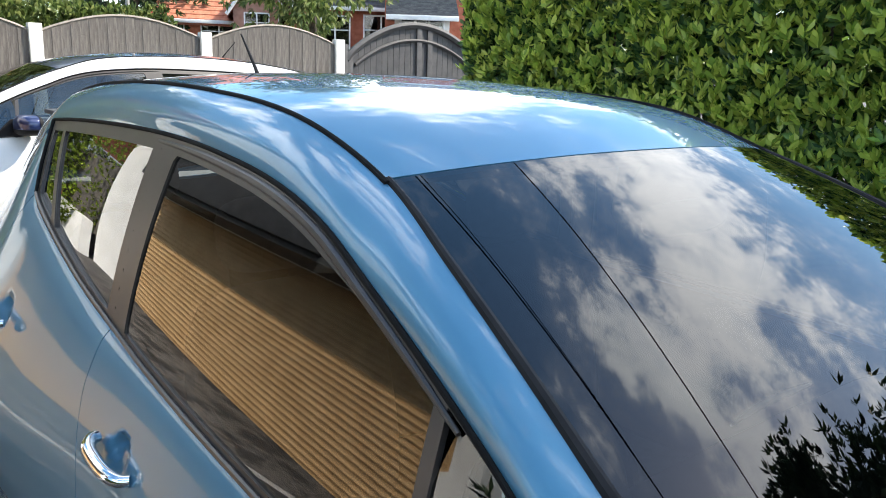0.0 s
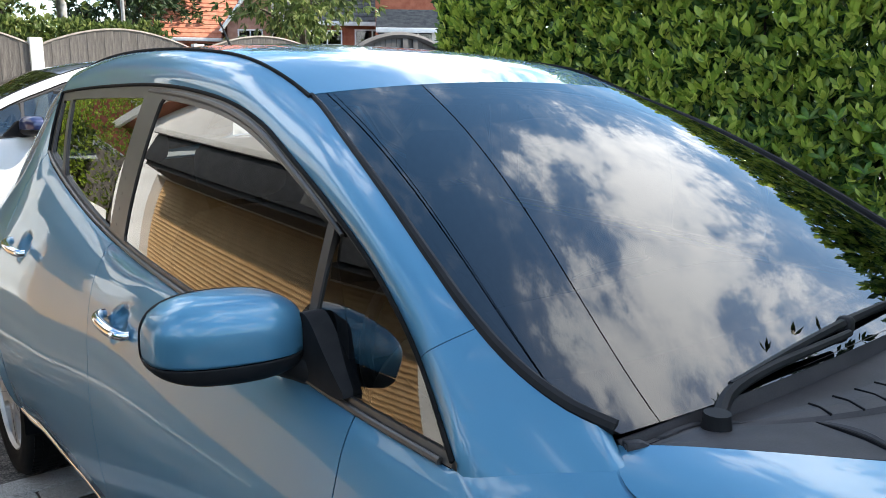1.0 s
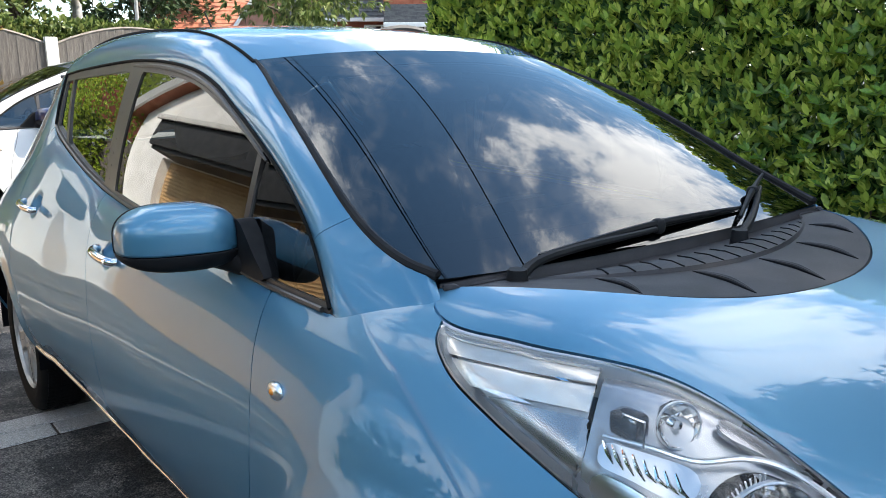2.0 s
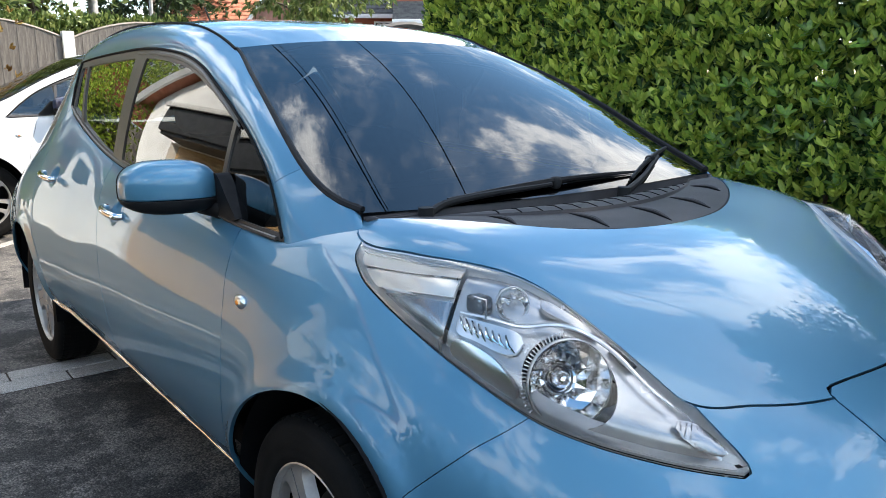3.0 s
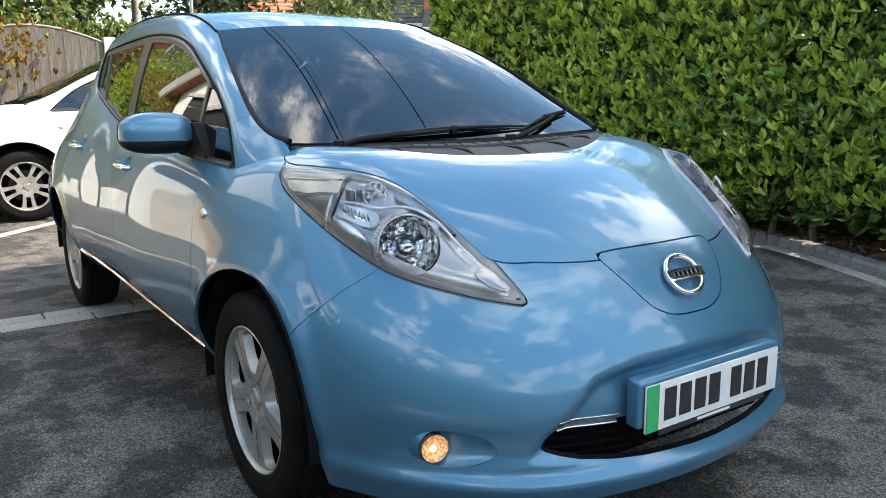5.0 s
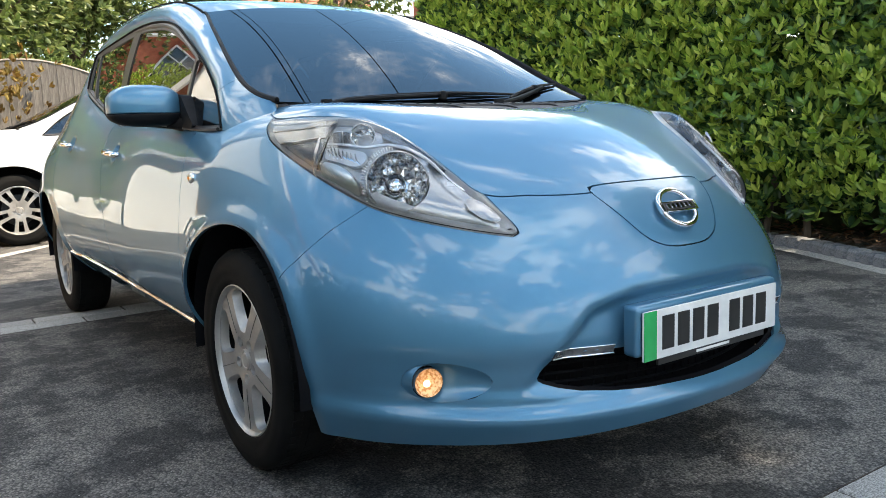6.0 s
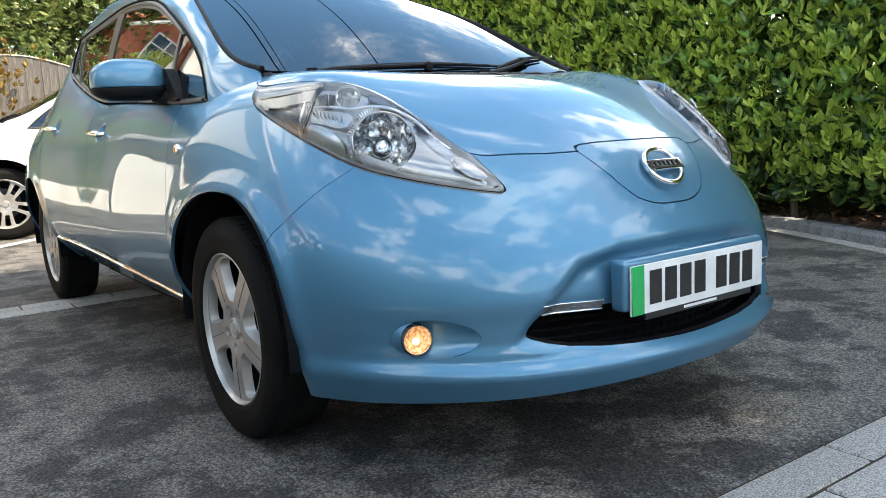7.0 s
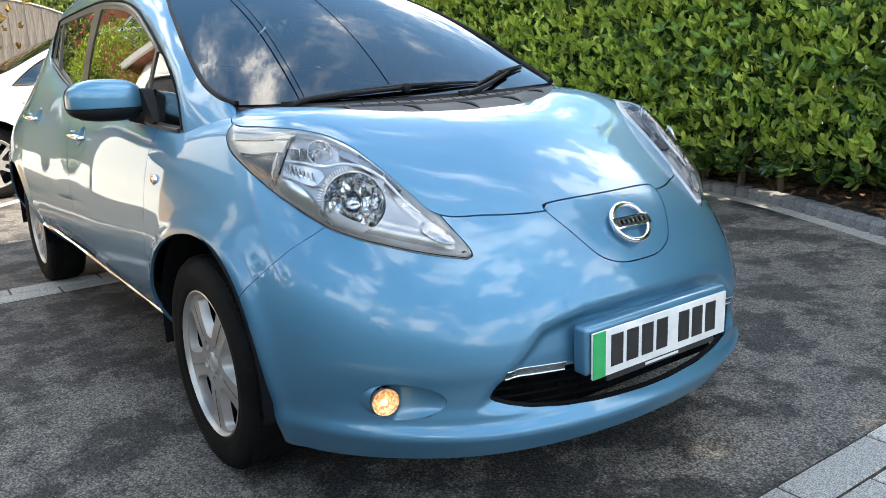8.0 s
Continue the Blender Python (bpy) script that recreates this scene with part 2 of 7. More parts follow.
def clip(mesh, g):
    """The part of a triangle mesh where g(V) < 0, cut along g = 0; all columns of V are carried."""
    V, T = mesh
    if not len(T):
        return mesh
    G = g(V)
    neg = G[T] < 0
    n = neg.sum(1)
    out = [T[n == 3]]
    extra, seen, tris = [], {}, []

    def mid(a, b):
        key = (min(a, b), max(a, b))
        if key not in seen:
            t = G[a] / (G[a] - G[b])
            seen[key] = len(V) + len(extra)
            extra.append(V[a] + t * (V[b] - V[a]))
        return seen[key]

    for tri in T[(n == 1) | (n == 2)]:
        ins = [int(v) for v in tri if G[v] < 0]
        k = 0
        if len(ins) == 1:
            while G[tri[k]] >= 0:
                k += 1
            a, b, c = (int(tri[(k + q) % 3]) for q in range(3))
            tris.append((a, mid(a, b), mid(a, c)))
        else:
            while G[tri[k]] < 0:
                k += 1
            a, b, c = (int(tri[(k + q) % 3]) for q in range(3))
            tris += [(mid(a, b), b, c), (mid(a, b), c, mid(a, c))]
    allT = np.concatenate([out[0], np.array(tris, int).reshape(-1, 3)])
    allV = np.concatenate([V, np.array(extra).reshape(-1, V.shape[1])])
    used, inv = np.unique(allT, return_inverse=True)
    return allV[used], inv.reshape(-1, 3)


def poly_dist(P, poly):
    """Signed distance from points (n, 2) to a closed polygon, negative inside."""
    poly = np.array(poly, float)
    A, B = poly, np.roll(poly, -1, 0)
    d, inside = np.full(len(P), 1e9), np.zeros(len(P), bool)
    for a, b in zip(A, B):
        e, w = b - a, P - a
        t = np.clip((w @ e) / (e @ e + 1e-12), 0, 1)
        d = np.minimum(d, np.linalg.norm(w - t[:, None] * e, axis=1))
        cond = (a[1] > P[:, 1]) != (b[1] > P[:, 1])
        x = a[0] + (P[:, 1] - a[1]) / (e[1] if abs(e[1]) > 1e-12 else 1e-12) * e[0]
        inside ^= cond & (P[:, 0] < x)
    return np.where(inside, -d, d)


def rounded(poly, times=3):
    """Corners cut again and again: a soft closed outline."""
    P = np.array(poly, float)
    for _ in range(times):
        Q = np.roll(P, -1, 0)
        P = np.stack([0.8 * P + 0.2 * Q, 0.2 * P + 0.8 * Q], 1).reshape(-1, 2)
    return P


def smooth01(x):
    x = np.clip(x, 0, 1)
    return x * x * (3 - 2 * x)


def facing(mesh, core=(0.0, 1.2, 0.55)):
    """Turns the faces of a half-body patch outwards, away from the car's middle line."""
    V, T = mesh
    if not len(T):
        return mesh
    a, b, c = V[T[:, 0], :3], V[T[:, 1], :3], V[T[:, 2], :3]
    n = np.cross(b - a, c - a)
    mid = (a + b + c) / 3
    out = mid - np.array([0, 0, core[2]])
    out[:, 1] = mid[:, 1] - np.clip(mid[:, 1], -0.3, 2.9)
    return (V, T[:, ::-1]) if (n * out).sum() < 0 else (V, T)


def side(mesh, sign):
    """A half-body patch on one side of the car: -1 the driver's (right-hand) side."""
    V, T = facing(mesh)
    V = V[:, :3].copy()
    V[:, 0] *= sign
    return V, (T if sign > 0 else T[:, ::-1])


def with_normals(P):
    """Adds the surface normals of a grid as three last columns, and flattens it."""
    du, dv = np.gradient(P[..., :3], axis=0), np.gradient(P[..., :3], axis=1)
    n = np.cross(du, dv)
    size = np.linalg.norm(n, axis=-1, keepdims=True)
    n = np.where(size > 1e-12, n / np.maximum(size, 1e-12), (0, 0, 1.0))
    out = P[..., :3] - np.array([0, 0, 0.55])
    out[..., 1] = P[..., 1] - np.clip(P[..., 1], -0.3, 2.9)
    n *= np.where((n * out).sum() < 0, -1.0, 1.0)
    n[np.abs(P[..., 0]) < 1e-6] *= (0, 1, 1)
    n /= np.maximum(np.linalg.norm(n, axis=-1, keepdims=True), 1e-9)
    return np.concatenate([P, n], -1).reshape(-1, P.shape[-1] + 3)


def largest(mesh):
    """The largest connected piece of a triangle mesh."""
    V, T = mesh
    if not len(T):
        return mesh
    lab = np.arange(len(V))
    while True:
        low = lab[T].min(1)
        nxt = lab.copy()
        np.minimum.at(nxt, T.ravel(), np.repeat(low, 3))
        nxt = nxt[nxt]
        if (nxt == lab).all():
            break
        lab = nxt
    piece = lab[T[:, 0]]
    best = np.bincount(piece).argmax()
    T = T[piece == best]
    used, inv = np.unique(T, return_inverse=True)
    return V[used], inv.reshape(-1, 3)


def panel(name, mesh, sign, mat, parent, label="", lip=0.010):
    """A pressed body panel from a half-body patch: on one side of the car, or on both (sign 0), with folded edges and its own smooth normals."""
    V, T = largest(facing(mesh))
    P, N = V[:, :3].copy(), V[:, -3:].copy()
    N /= np.maximum(np.linalg.norm(N, axis=1, keepdims=True), 1e-9)
    if sign == 0:
        mid = np.abs(P[:, 0]) < 1e-5
        other = np.where(mid, np.arange(len(P)), len(P) + np.arange(len(P)))
        P2, N2 = P * (-1, 1, 1), N * (-1, 1, 1)
        P, N = np.concatenate([P, P2]), np.concatenate([N, N2])
        T = np.concatenate([T, other[T][:, ::-1]])
        used, inv = np.unique(T, return_inverse=True)
        P, N, T = P[used], N[used], inv.reshape(-1, 3)
    elif sign < 0:
        P[:, 0] *= -1
        N[:, 0] *= -1
        T = T[:, ::-1]
    if lip:
        E = np.concatenate([T[:, [0, 1]], T[:, [1, 2]], T[:, [2, 0]]])
        code = np.minimum(E[:, 0], E[:, 1]) * len(P) + np.maximum(E[:, 0], E[:, 1])
        _, first, count = np.unique(code, return_index=True, return_counts=True)
        B = E[first[count == 1]]
        d = P[B[:, 1]] - P[B[:, 0]]
        w = np.cross(d, N[B[:, 0]])
        w /= np.maximum(np.linalg.norm(w, axis=1, keepdims=True), 1e-9)
        n0, k = len(P), len(B)
        add = np.concatenate([P[B[:, 0]], P[B[:, 1]], P[B[:, 0]] - lip * N[B[:, 0]], P[B[:, 1]] - lip * N[B[:, 1]]])
        P, N = np.concatenate([P, add]), np.concatenate([N, w, w, w, w])
        a = n0 + np.arange(k)
        T = np.concatenate([T, np.stack([a + k, a, a + 2 * k], 1), np.stack([a + k, a + 2 * k, a + 3 * k], 1)])
    me = bpy.data.meshes.new(name)
    me.from_pydata(P.tolist(), [], T.tolist())
    me.materials.append(mat)
    me.polygons.foreach_set("use_smooth", [True] * len(me.polygons))
    me.normals_split_custom_set_from_vertices(N.tolist())
    me.update()
    ob = new(name, me)
    ob.parent = parent
    return tagged(ob, label)


# ---- the hatchback: control sections of its lower body ----
# Each section runs from the middle of the bonnet outwards and down to the sill: distance from the pivot axis, height.
PIVOT = 0.25
FAN = [
    (0, [(0, 1.02), (.30, 1.006), (.56, .986), (.80, .908), (.985, .805), (1.075, .728), (1.135, .62), (1.176, .50), (1.186, .35), (1.14, .245)]),
    (12, [(0, 1.02), (.30, 1.007), (.57, .988), (.80, .906), (.98, .806), (1.07, .732), (1.14, .62), (1.186, .50), (1.194, .35), (1.14, .24)]),
    (25, [(0, 1.02), (.30, 1.010), (.57, .994), (.80, .904), (.96, .796), (1.06, .70), (1.135, .60), (1.18, .48), (1.186, .34), (1.12, .23)]),
    (37, [(0, 1.02), (.30, 1.014), (.58, 1.004), (.76, .942), (.89, .872), (1.0, .755), (1.085, .64), (1.132, .50), (1.135, .35), (1.06, .22)]),
    (50, [(0, 1.025), (.30, 1.024), (.58, 1.017), (.70, 1.0), (.80, .972), (.875, .85), (.97, .72), (1.045, .55), (1.06, .36), (1.0, .21)]),
    (71, [(0, 1.03), (.30, 1.032), (.58, 1.03), (.66, 1.01), (.722, .973), (.79, .89), (.86, .76), (.905, .60), (.896, .41), (.81, .24)]),
    (90, [(0, 1.035), (.30, 1.035), (.60, 1.034), (.68, 1.0), (.742, .957), (.795, .88), (.838, .78), (.872, .60), (.858, .415), (.745, .26)]),
]
# Sections across the doors and the tail, from the window line down.
ACROSS = [
    (0.70, [(.744, .975), (.785, .90), (.83, .79), (.862, .60), (.852, .42), (.735, .27)]),
    (1.20, [(.734, 1.003), (.785, .92), (.83, .80), (.862, .60), (.852, .42), (.735, .27)]),
    (1.70, [(.702, 1.03), (.775, .93), (.83, .80), (.862, .60), (.852, .42), (.735, .27)]),
    (1.90, [(.698, 1.065), (.775, .945), (.836, .80), (.866, .61), (.856, .42), (.735, .27)]),
    (2.08, [(.692, 1.108), (.774, .970), (.842, .81), (.872, .62), (.860, .42), (.735, .27)]),
    (2.22, [(.685, 1.145), (.770, .990), (.845, .82), (.876, .63), (.867, .405), (.735, .27)]),
    (2.34, [(.677, 1.180), (.764, 1.015), (.847, .83), (.880, .64), (.868, .41), (.735, .27)]),
    (2.42, [(.666, 1.210), (.757, 1.035), (.849, .84), (.883, .645), (.869, .415), (.735, .27)]),
    (2.51, [(.595, 1.385), (.742, 1.065), (.85, .85), (.885, .65), (.87, .42), (.735, .27)]),
    (2.62, [(.586, 1.366), (.735, 1.065), (.85, .85), (.885, .65), (.87, .42), (.735, .27)]),
    (2.90, [(.562, 1.285), (.70, 1.04), (.84, .85), (.875, .65), (.85, .42), (.73, .28)]),
    (3.25, [(.452, 1.165), (.58, 1.0), (.72, .85), (.81, .65), (.79, .42), (.70, .25)]),
    (3.42, [(.30, 1.1), (.45, .98), (.55, .85), (.62, .65), (.60, .42), (.55, .27)]),
    (3.47, [(.0, 1.08), (.0, .97), (.0, .85), (.0, .65), (.0, .42), (.0, .29)]),
]
FAN_LENGTH = 1.2
HANDLES = ((1.385, .886), (2.26, .928))
ARCHES = ((-0.030, 0.320, 0.383), (2.70, 0.315, 0.365))
# Edge lines of the glasshouse, from the front: across, along, up.
RAIL_IN = [(.628, .09, 1.033), (.652, .155, 1.050), (.662, .235, 1.079), (.656, .33, 1.122), (.640, .44, 1.180), (.612, .59, 1.256), (.575, .76, 1.330), (.524, .97, 1.408), (.520, 1.2, 1.478), (.525, 1.54, 1.512), (.525, 2.1, 1.512), (.47, 2.7, 1.46), (.38, 3.25, 1.36)]
RAIL_OUT = [(.742, .25, .957), (.702, .38, 1.066), (.682, .50, 1.150), (.660, .66, 1.228), (.632, .86, 1.306), (.618, .98, 1.352), (.610, 1.12, 1.388), (.604, 1.36, 1.416), (.598, 1.6, 1.426), (.588, 1.9, 1.423), (.584, 2.12, 1.417), (.583, 2.32, 1.409), (.582, 2.515, 1.397)]
BELT = [(.742, .25, .957), (.744, .48, .961), (.744, .70, .975), (.740, 1.0, .993), (.734, 1.2, 1.003), (.720, 1.45, 1.014), (.702, 1.7, 1.03), (.698, 1.9, 1.065), (.692, 2.08, 1.108), (.685, 2.22, 1.145), (.677, 2.34, 1.18), (.668, 2.41, 1.203)]
ROOF_MID = [(0, .90, 1.438), (0, 1.2, 1.508), (0, 1.6, 1.545), (0, 2.0, 1.548), (0, 2.6, 1.51), (0, 3.25, 1.42)]
SCREEN_MID = [(0, .076, 1.020), (0, .26, 1.123), (0, .48, 1.245), (0, .70, 1.354), (0, .90, 1.438)]
HOOD_LINE_ANGLE, HOOD_LINE_Z = [0, 11.4, 20, 27.2, 30, 33, 36.5, 40, 45, 50.6, 60, 71.4, 74.3, 75.5, 77.5, 90], [.79, .773, .774, .786, .824, .864, .902, .932, .960, .976, .982, .985, .997, 1.008, 1.032, 1.08]
LAMP = [(72.0, 1.02), (60, 1.02), (50, 1.01), (40, .97), (32, .89), (27.2, .80), (22.0, .684), (28, .700), (36, .730), (41, .752), (44.7, .776), (48.6, .803), (52.9, .831), (57, .858), (62.6, .892), (67.7, .922), (71.2, .955), (71.9, .972)]
LID = [(-.205, .792), (.205, .792), (.205, .765), (.112, .638), (-.112, .638), (-.205, .765)]
RECESS = [(-.3, .568), (.0, .568), (.22, .560), (.335, .535), (.395, .48), (.465, .41), (.49, .365), (.42, .345), (0, .315), (-.3, .32)]
GRILLE = [(-.3, .425), (.0, .425), (.27, .428), (.415, .434), (.462, .376), (.40, .352), (.25, .332), (.0, .322), (-.3, .322)]


def hood_rear(X):
    return -0.262 + 0.348 * (np.abs(X) / 0.62) ** 2.25


def soften(A, su, sv):
    """Evens out a grid of values along both ways, its borders held."""
    for axis, s_ in ((0, su), (1, sv)):
        k = np.exp(-0.5 * (np.arange(-3 * s_, 3 * s_ + 1) / s_) ** 2)
        k /= k.sum()
        B = np.moveaxis(A, axis, 0)
        lead = B[1:3 * s_ + 1][::-1] if axis == 0 else 2 * B[:1] - B[1:3 * s_ + 1][::-1]
        P = np.concatenate([lead, B, 2 * B[-1:] - B[-3 * s_ - 1:-1][::-1]])
        B = sum(w * P[i:i + len(B)] for i, w in enumerate(k))
        A = np.moveaxis(B, 0, axis)
    return A


def lower_body():
    """The half lower body as triangles; columns: across, along, up, angle about the pivot, section parameter, rank down the section."""
    ks, K = [], []
    for ang, rows in FAN:
        ks.append(ang / 90 * FAN_LENGTH)
        K.append(rows)
    for y, rows in ACROSS:
        ks.append(FAN_LENGTH + y - PIVOT)
        x4, z4 = rows[0]
        K.append([(x4 * q, z4) for q in (0, .4, .8, .93)] + rows)
    S = np.unique(np.concatenate([np.linspace(0, FAN_LENGTH, 110), np.linspace(FAN_LENGTH, ks[-1], 240)]))
    keys = hermite(ks, np.array(K), S)
    v = np.linspace(0, 9, 100)
    R = np.stack([hermite(np.arange(10), k, v) for k in keys])
    front = smooth01((FAN_LENGTH + 0.9 - S) / 0.6)[:, None]
    r, z = (soften(R[..., k], 5, 4) * front + soften(R[..., k], 2, 4) * (1 - front) for k in (0, 1))
    rs, zs = (soften(R[..., k], 9, 7) * front + soften(R[..., k], 3, 5) * (1 - front) for k in (0, 1))
    V = body_grid(S, r, z, v)
    even = body_grid(S, rs, zs, v)                           # a still smoother skin gives the shading
    V[..., -3:] = even[..., -3:]
    return V.reshape(-1, V.shape[-1]), grid_tris(*r.shape)


def body_grid(S, r, z, v):
    """Points of the half lower body with their normals, from radii and heights along its sections."""
    ang = np.minimum(S / FAN_LENGTH, 1)[:, None] * (np.pi / 2) + 0 * r
    along = np.maximum(S - FAN_LENGTH, 0)[:, None]
    fan = (S <= FAN_LENGTH)[:, None]
    X = np.where(fan, r * np.sin(ang), r)
    Y = np.where(fan, PIVOT - r * np.cos(ang), PIVOT + along)
    # outward swell of the arch lips, inward hollows of the bumper
    push = 0 * X
    for yc, zc, rr in ARCHES:
        d = np.hypot(Y - yc, z - zc) - rr
        push += 0.012 * np.exp(-(d / 0.035) ** 2) * (z < 0.75) * (z > 0.2)
    arc = X + 0.0
    for hy, hz in HANDLES:
        push -= 0.020 * smooth01(1.6 * (1 - ((Y - hy) / 0.046) ** 2 - ((z - hz) / 0.038) ** 2)) * (X > 0.6)
    e = ((arc - 0.600) / np.where(arc > 0.600, 0.088, 0.125)) ** 2 + ((z - 0.378 - 0.10 * (0.6 - arc) * 0) / 0.054) ** 2
    pocket = smooth01((1.0 - e) * 3.0) * (Y < -0.4)
    # the chin steps out below the air intake
    push += 0.036 * smooth01((0.340 - z) / 0.050) * smooth01((60 - np.degrees(ang)) / 25) * (1 - pocket)
    push -= 0.012 * smooth01((z - 0.345) / 0.02) * smooth01((0.46 - z) / 0.06) * smooth01((50 - np.degrees(ang)) / 20)
    d = poly_dist(np.stack([X.ravel(), z.ravel()], 1), RECESS).reshape(X.shape)
    push -= 0.022 * smooth01(-d / 0.034) * (Y < -0.5)
    X, Y = X + push * np.sin(ang), Y - push * np.cos(ang)
    X[0] = 0
    V = with_normals(np.stack([X, Y, z, np.degrees(ang), S[:, None] + 0 * X, v[None] + 0 * X], -1))
    return V.reshape(*X.shape, -1)


def lamp_space(V):
    return np.stack([np.radians(V[:, 3]) * 0.95, V[:, 2]], 1)


LAMP_OUTLINE = rounded([(math.radians(a) * 0.95, z) for a, z in LAMP], 2)
G = 0.0015
FOG_POCKET = np.array([(.630 + (.060 if math.cos(a) > 0 else .088) * math.cos(a), .380 + .045 * math.sin(a) * (1 + .12 * math.cos(a))) for a in np.linspace(0, 2 * math.pi, 64, endpoint=False)])


def f_hood(V):
    return np.where(V[:, 4] > FAN_LENGTH + 1e-4, 0.5, hermite(HOOD_LINE_ANGLE, HOOD_LINE_Z, V[:, 3]) - V[:, 2])


def f_lamp(V):
    return np.maximum(poly_dist(lamp_space(V), LAMP_OUTLINE), -f_hood(V) + 0.0)


def f_lid(V):
    return poly_dist(V[:, [0, 2]], rounded(LID, 3)) + np.where(V[:, 1] > -0.5, 1.0, 0)


def f_arch(V):
    return np.max([r - np.hypot(V[:, 1] - y, V[:, 2] - z) for y, z, r in ARCHES], axis=0)


def f_bumper(V):
    """Negative ahead of the joint between bumper and wing."""
    line = np.interp(V[:, 2], [.2, .562, .585, .611, .663, .708, .754, .80], [57.8, 56.6, 56.0, 54.8, 51.2, 47.8, 43.3, 38.9])
    return (V[:, 3] - line) * 0.0165


def f_above_belt(V):
    """Negative on what stays: all of the fan, and below the window line behind it."""
    return np.where(V[:, 4] > FAN_LENGTH + 1e-6, 4.0 - V[:, 5], np.where(V[:, 4] > FAN_LENGTH - 0.005, 3.0 - V[:, 5], -1.0))


def f_cowl(V):
    """Negative ahead of the bonnet's rear edge."""
    return np.where((V[:, 2] > 0.93) & (np.abs(V[:, 0]) < 0.655) & (V[:, 4] < FAN_LENGTH + .005), V[:, 1] - hood_rear(V[:, 0]), -1.0)


def f_door1(V):
    return np.interp(V[:, 2], [.2, .3, .45, .55, .63, .70, .80, .86, .91, .96, 1.02], [.392, .387, .378, .374, .376, .390, .420, .447, .463, .474, .478]) - V[:, 1]


def f_door2(V):
    return np.interp(V[:, 2], [.2, .36, .45, .52, .60, .70, .775, .85, .925, 1.0, 1.06], [1.33, 1.335, 1.345, 1.365, 1.42, 1.492, 1.535, 1.59, 1.650, 1.688, 1.694]) - V[:, 1]


def f_quarter(V):
    """Negative ahead of the rear door's trailing edge."""
    edge = np.interp(V[:, 2], [.3, .5, .7, .95, 1.06, 1.12, 1.2, 1.26], [2.38, 2.40, 2.46, 2.50, 2.50, 2.48, 2.425, 2.41])
    return np.maximum(V[:, 1] - edge, 0.425 - np.hypot(V[:, 1] - 2.70, V[:, 2] - 0.315))


def f_sill(V):
    return V[:, 2] - np.interp(V[:, 1], [.38, 1.0, 1.5, 2.3], [.308, .340, .362, .385])


def both(a, b):
    return lambda V: np.maximum(a(V), b(V))


def less(f, c=0.0):
    return lambda V: f(V) + c


def minus(f, c=0.0):
    return lambda V: -f(V) + c


def strip(P, Q, n=14, bulge=0.0, lift=(1, 0, 0.6)):
    """A patch between two edge lines, swelling outwards; columns: across, along, up, place along, place across, width."""
    w = np.linspace(0, 1, n)[None, :, None]
    V = P[:, None] * (1 - w) + Q[:, None] * w
    V = V + bulge * 4 * w * (1 - w) * np.array(lift) / np.linalg.norm(lift)
    width = np.linalg.norm(P - Q, axis=1)[:, None] + 0 * w[..., 0]
    t = np.linspace(0, 1, len(P))[:, None] + 0 * width
    V = np.concatenate([V, t[..., None], (w[..., 0] + 0 * width)[..., None], width[..., None]], -1)
    return with_normals(V), grid_tris(*V.shape[:2])


def curve(P, n):
    P = np.array(P, float)
    t = np.r_[0, np.cumsum(np.linalg.norm(np.diff(P, axis=0), axis=1))]
    return hermite(t / t[-1], P, np.linspace(0, 1, n))


def by_y(P, y):
    P = np.array(P, float)
    return hermite(P[:, 1], P, y)


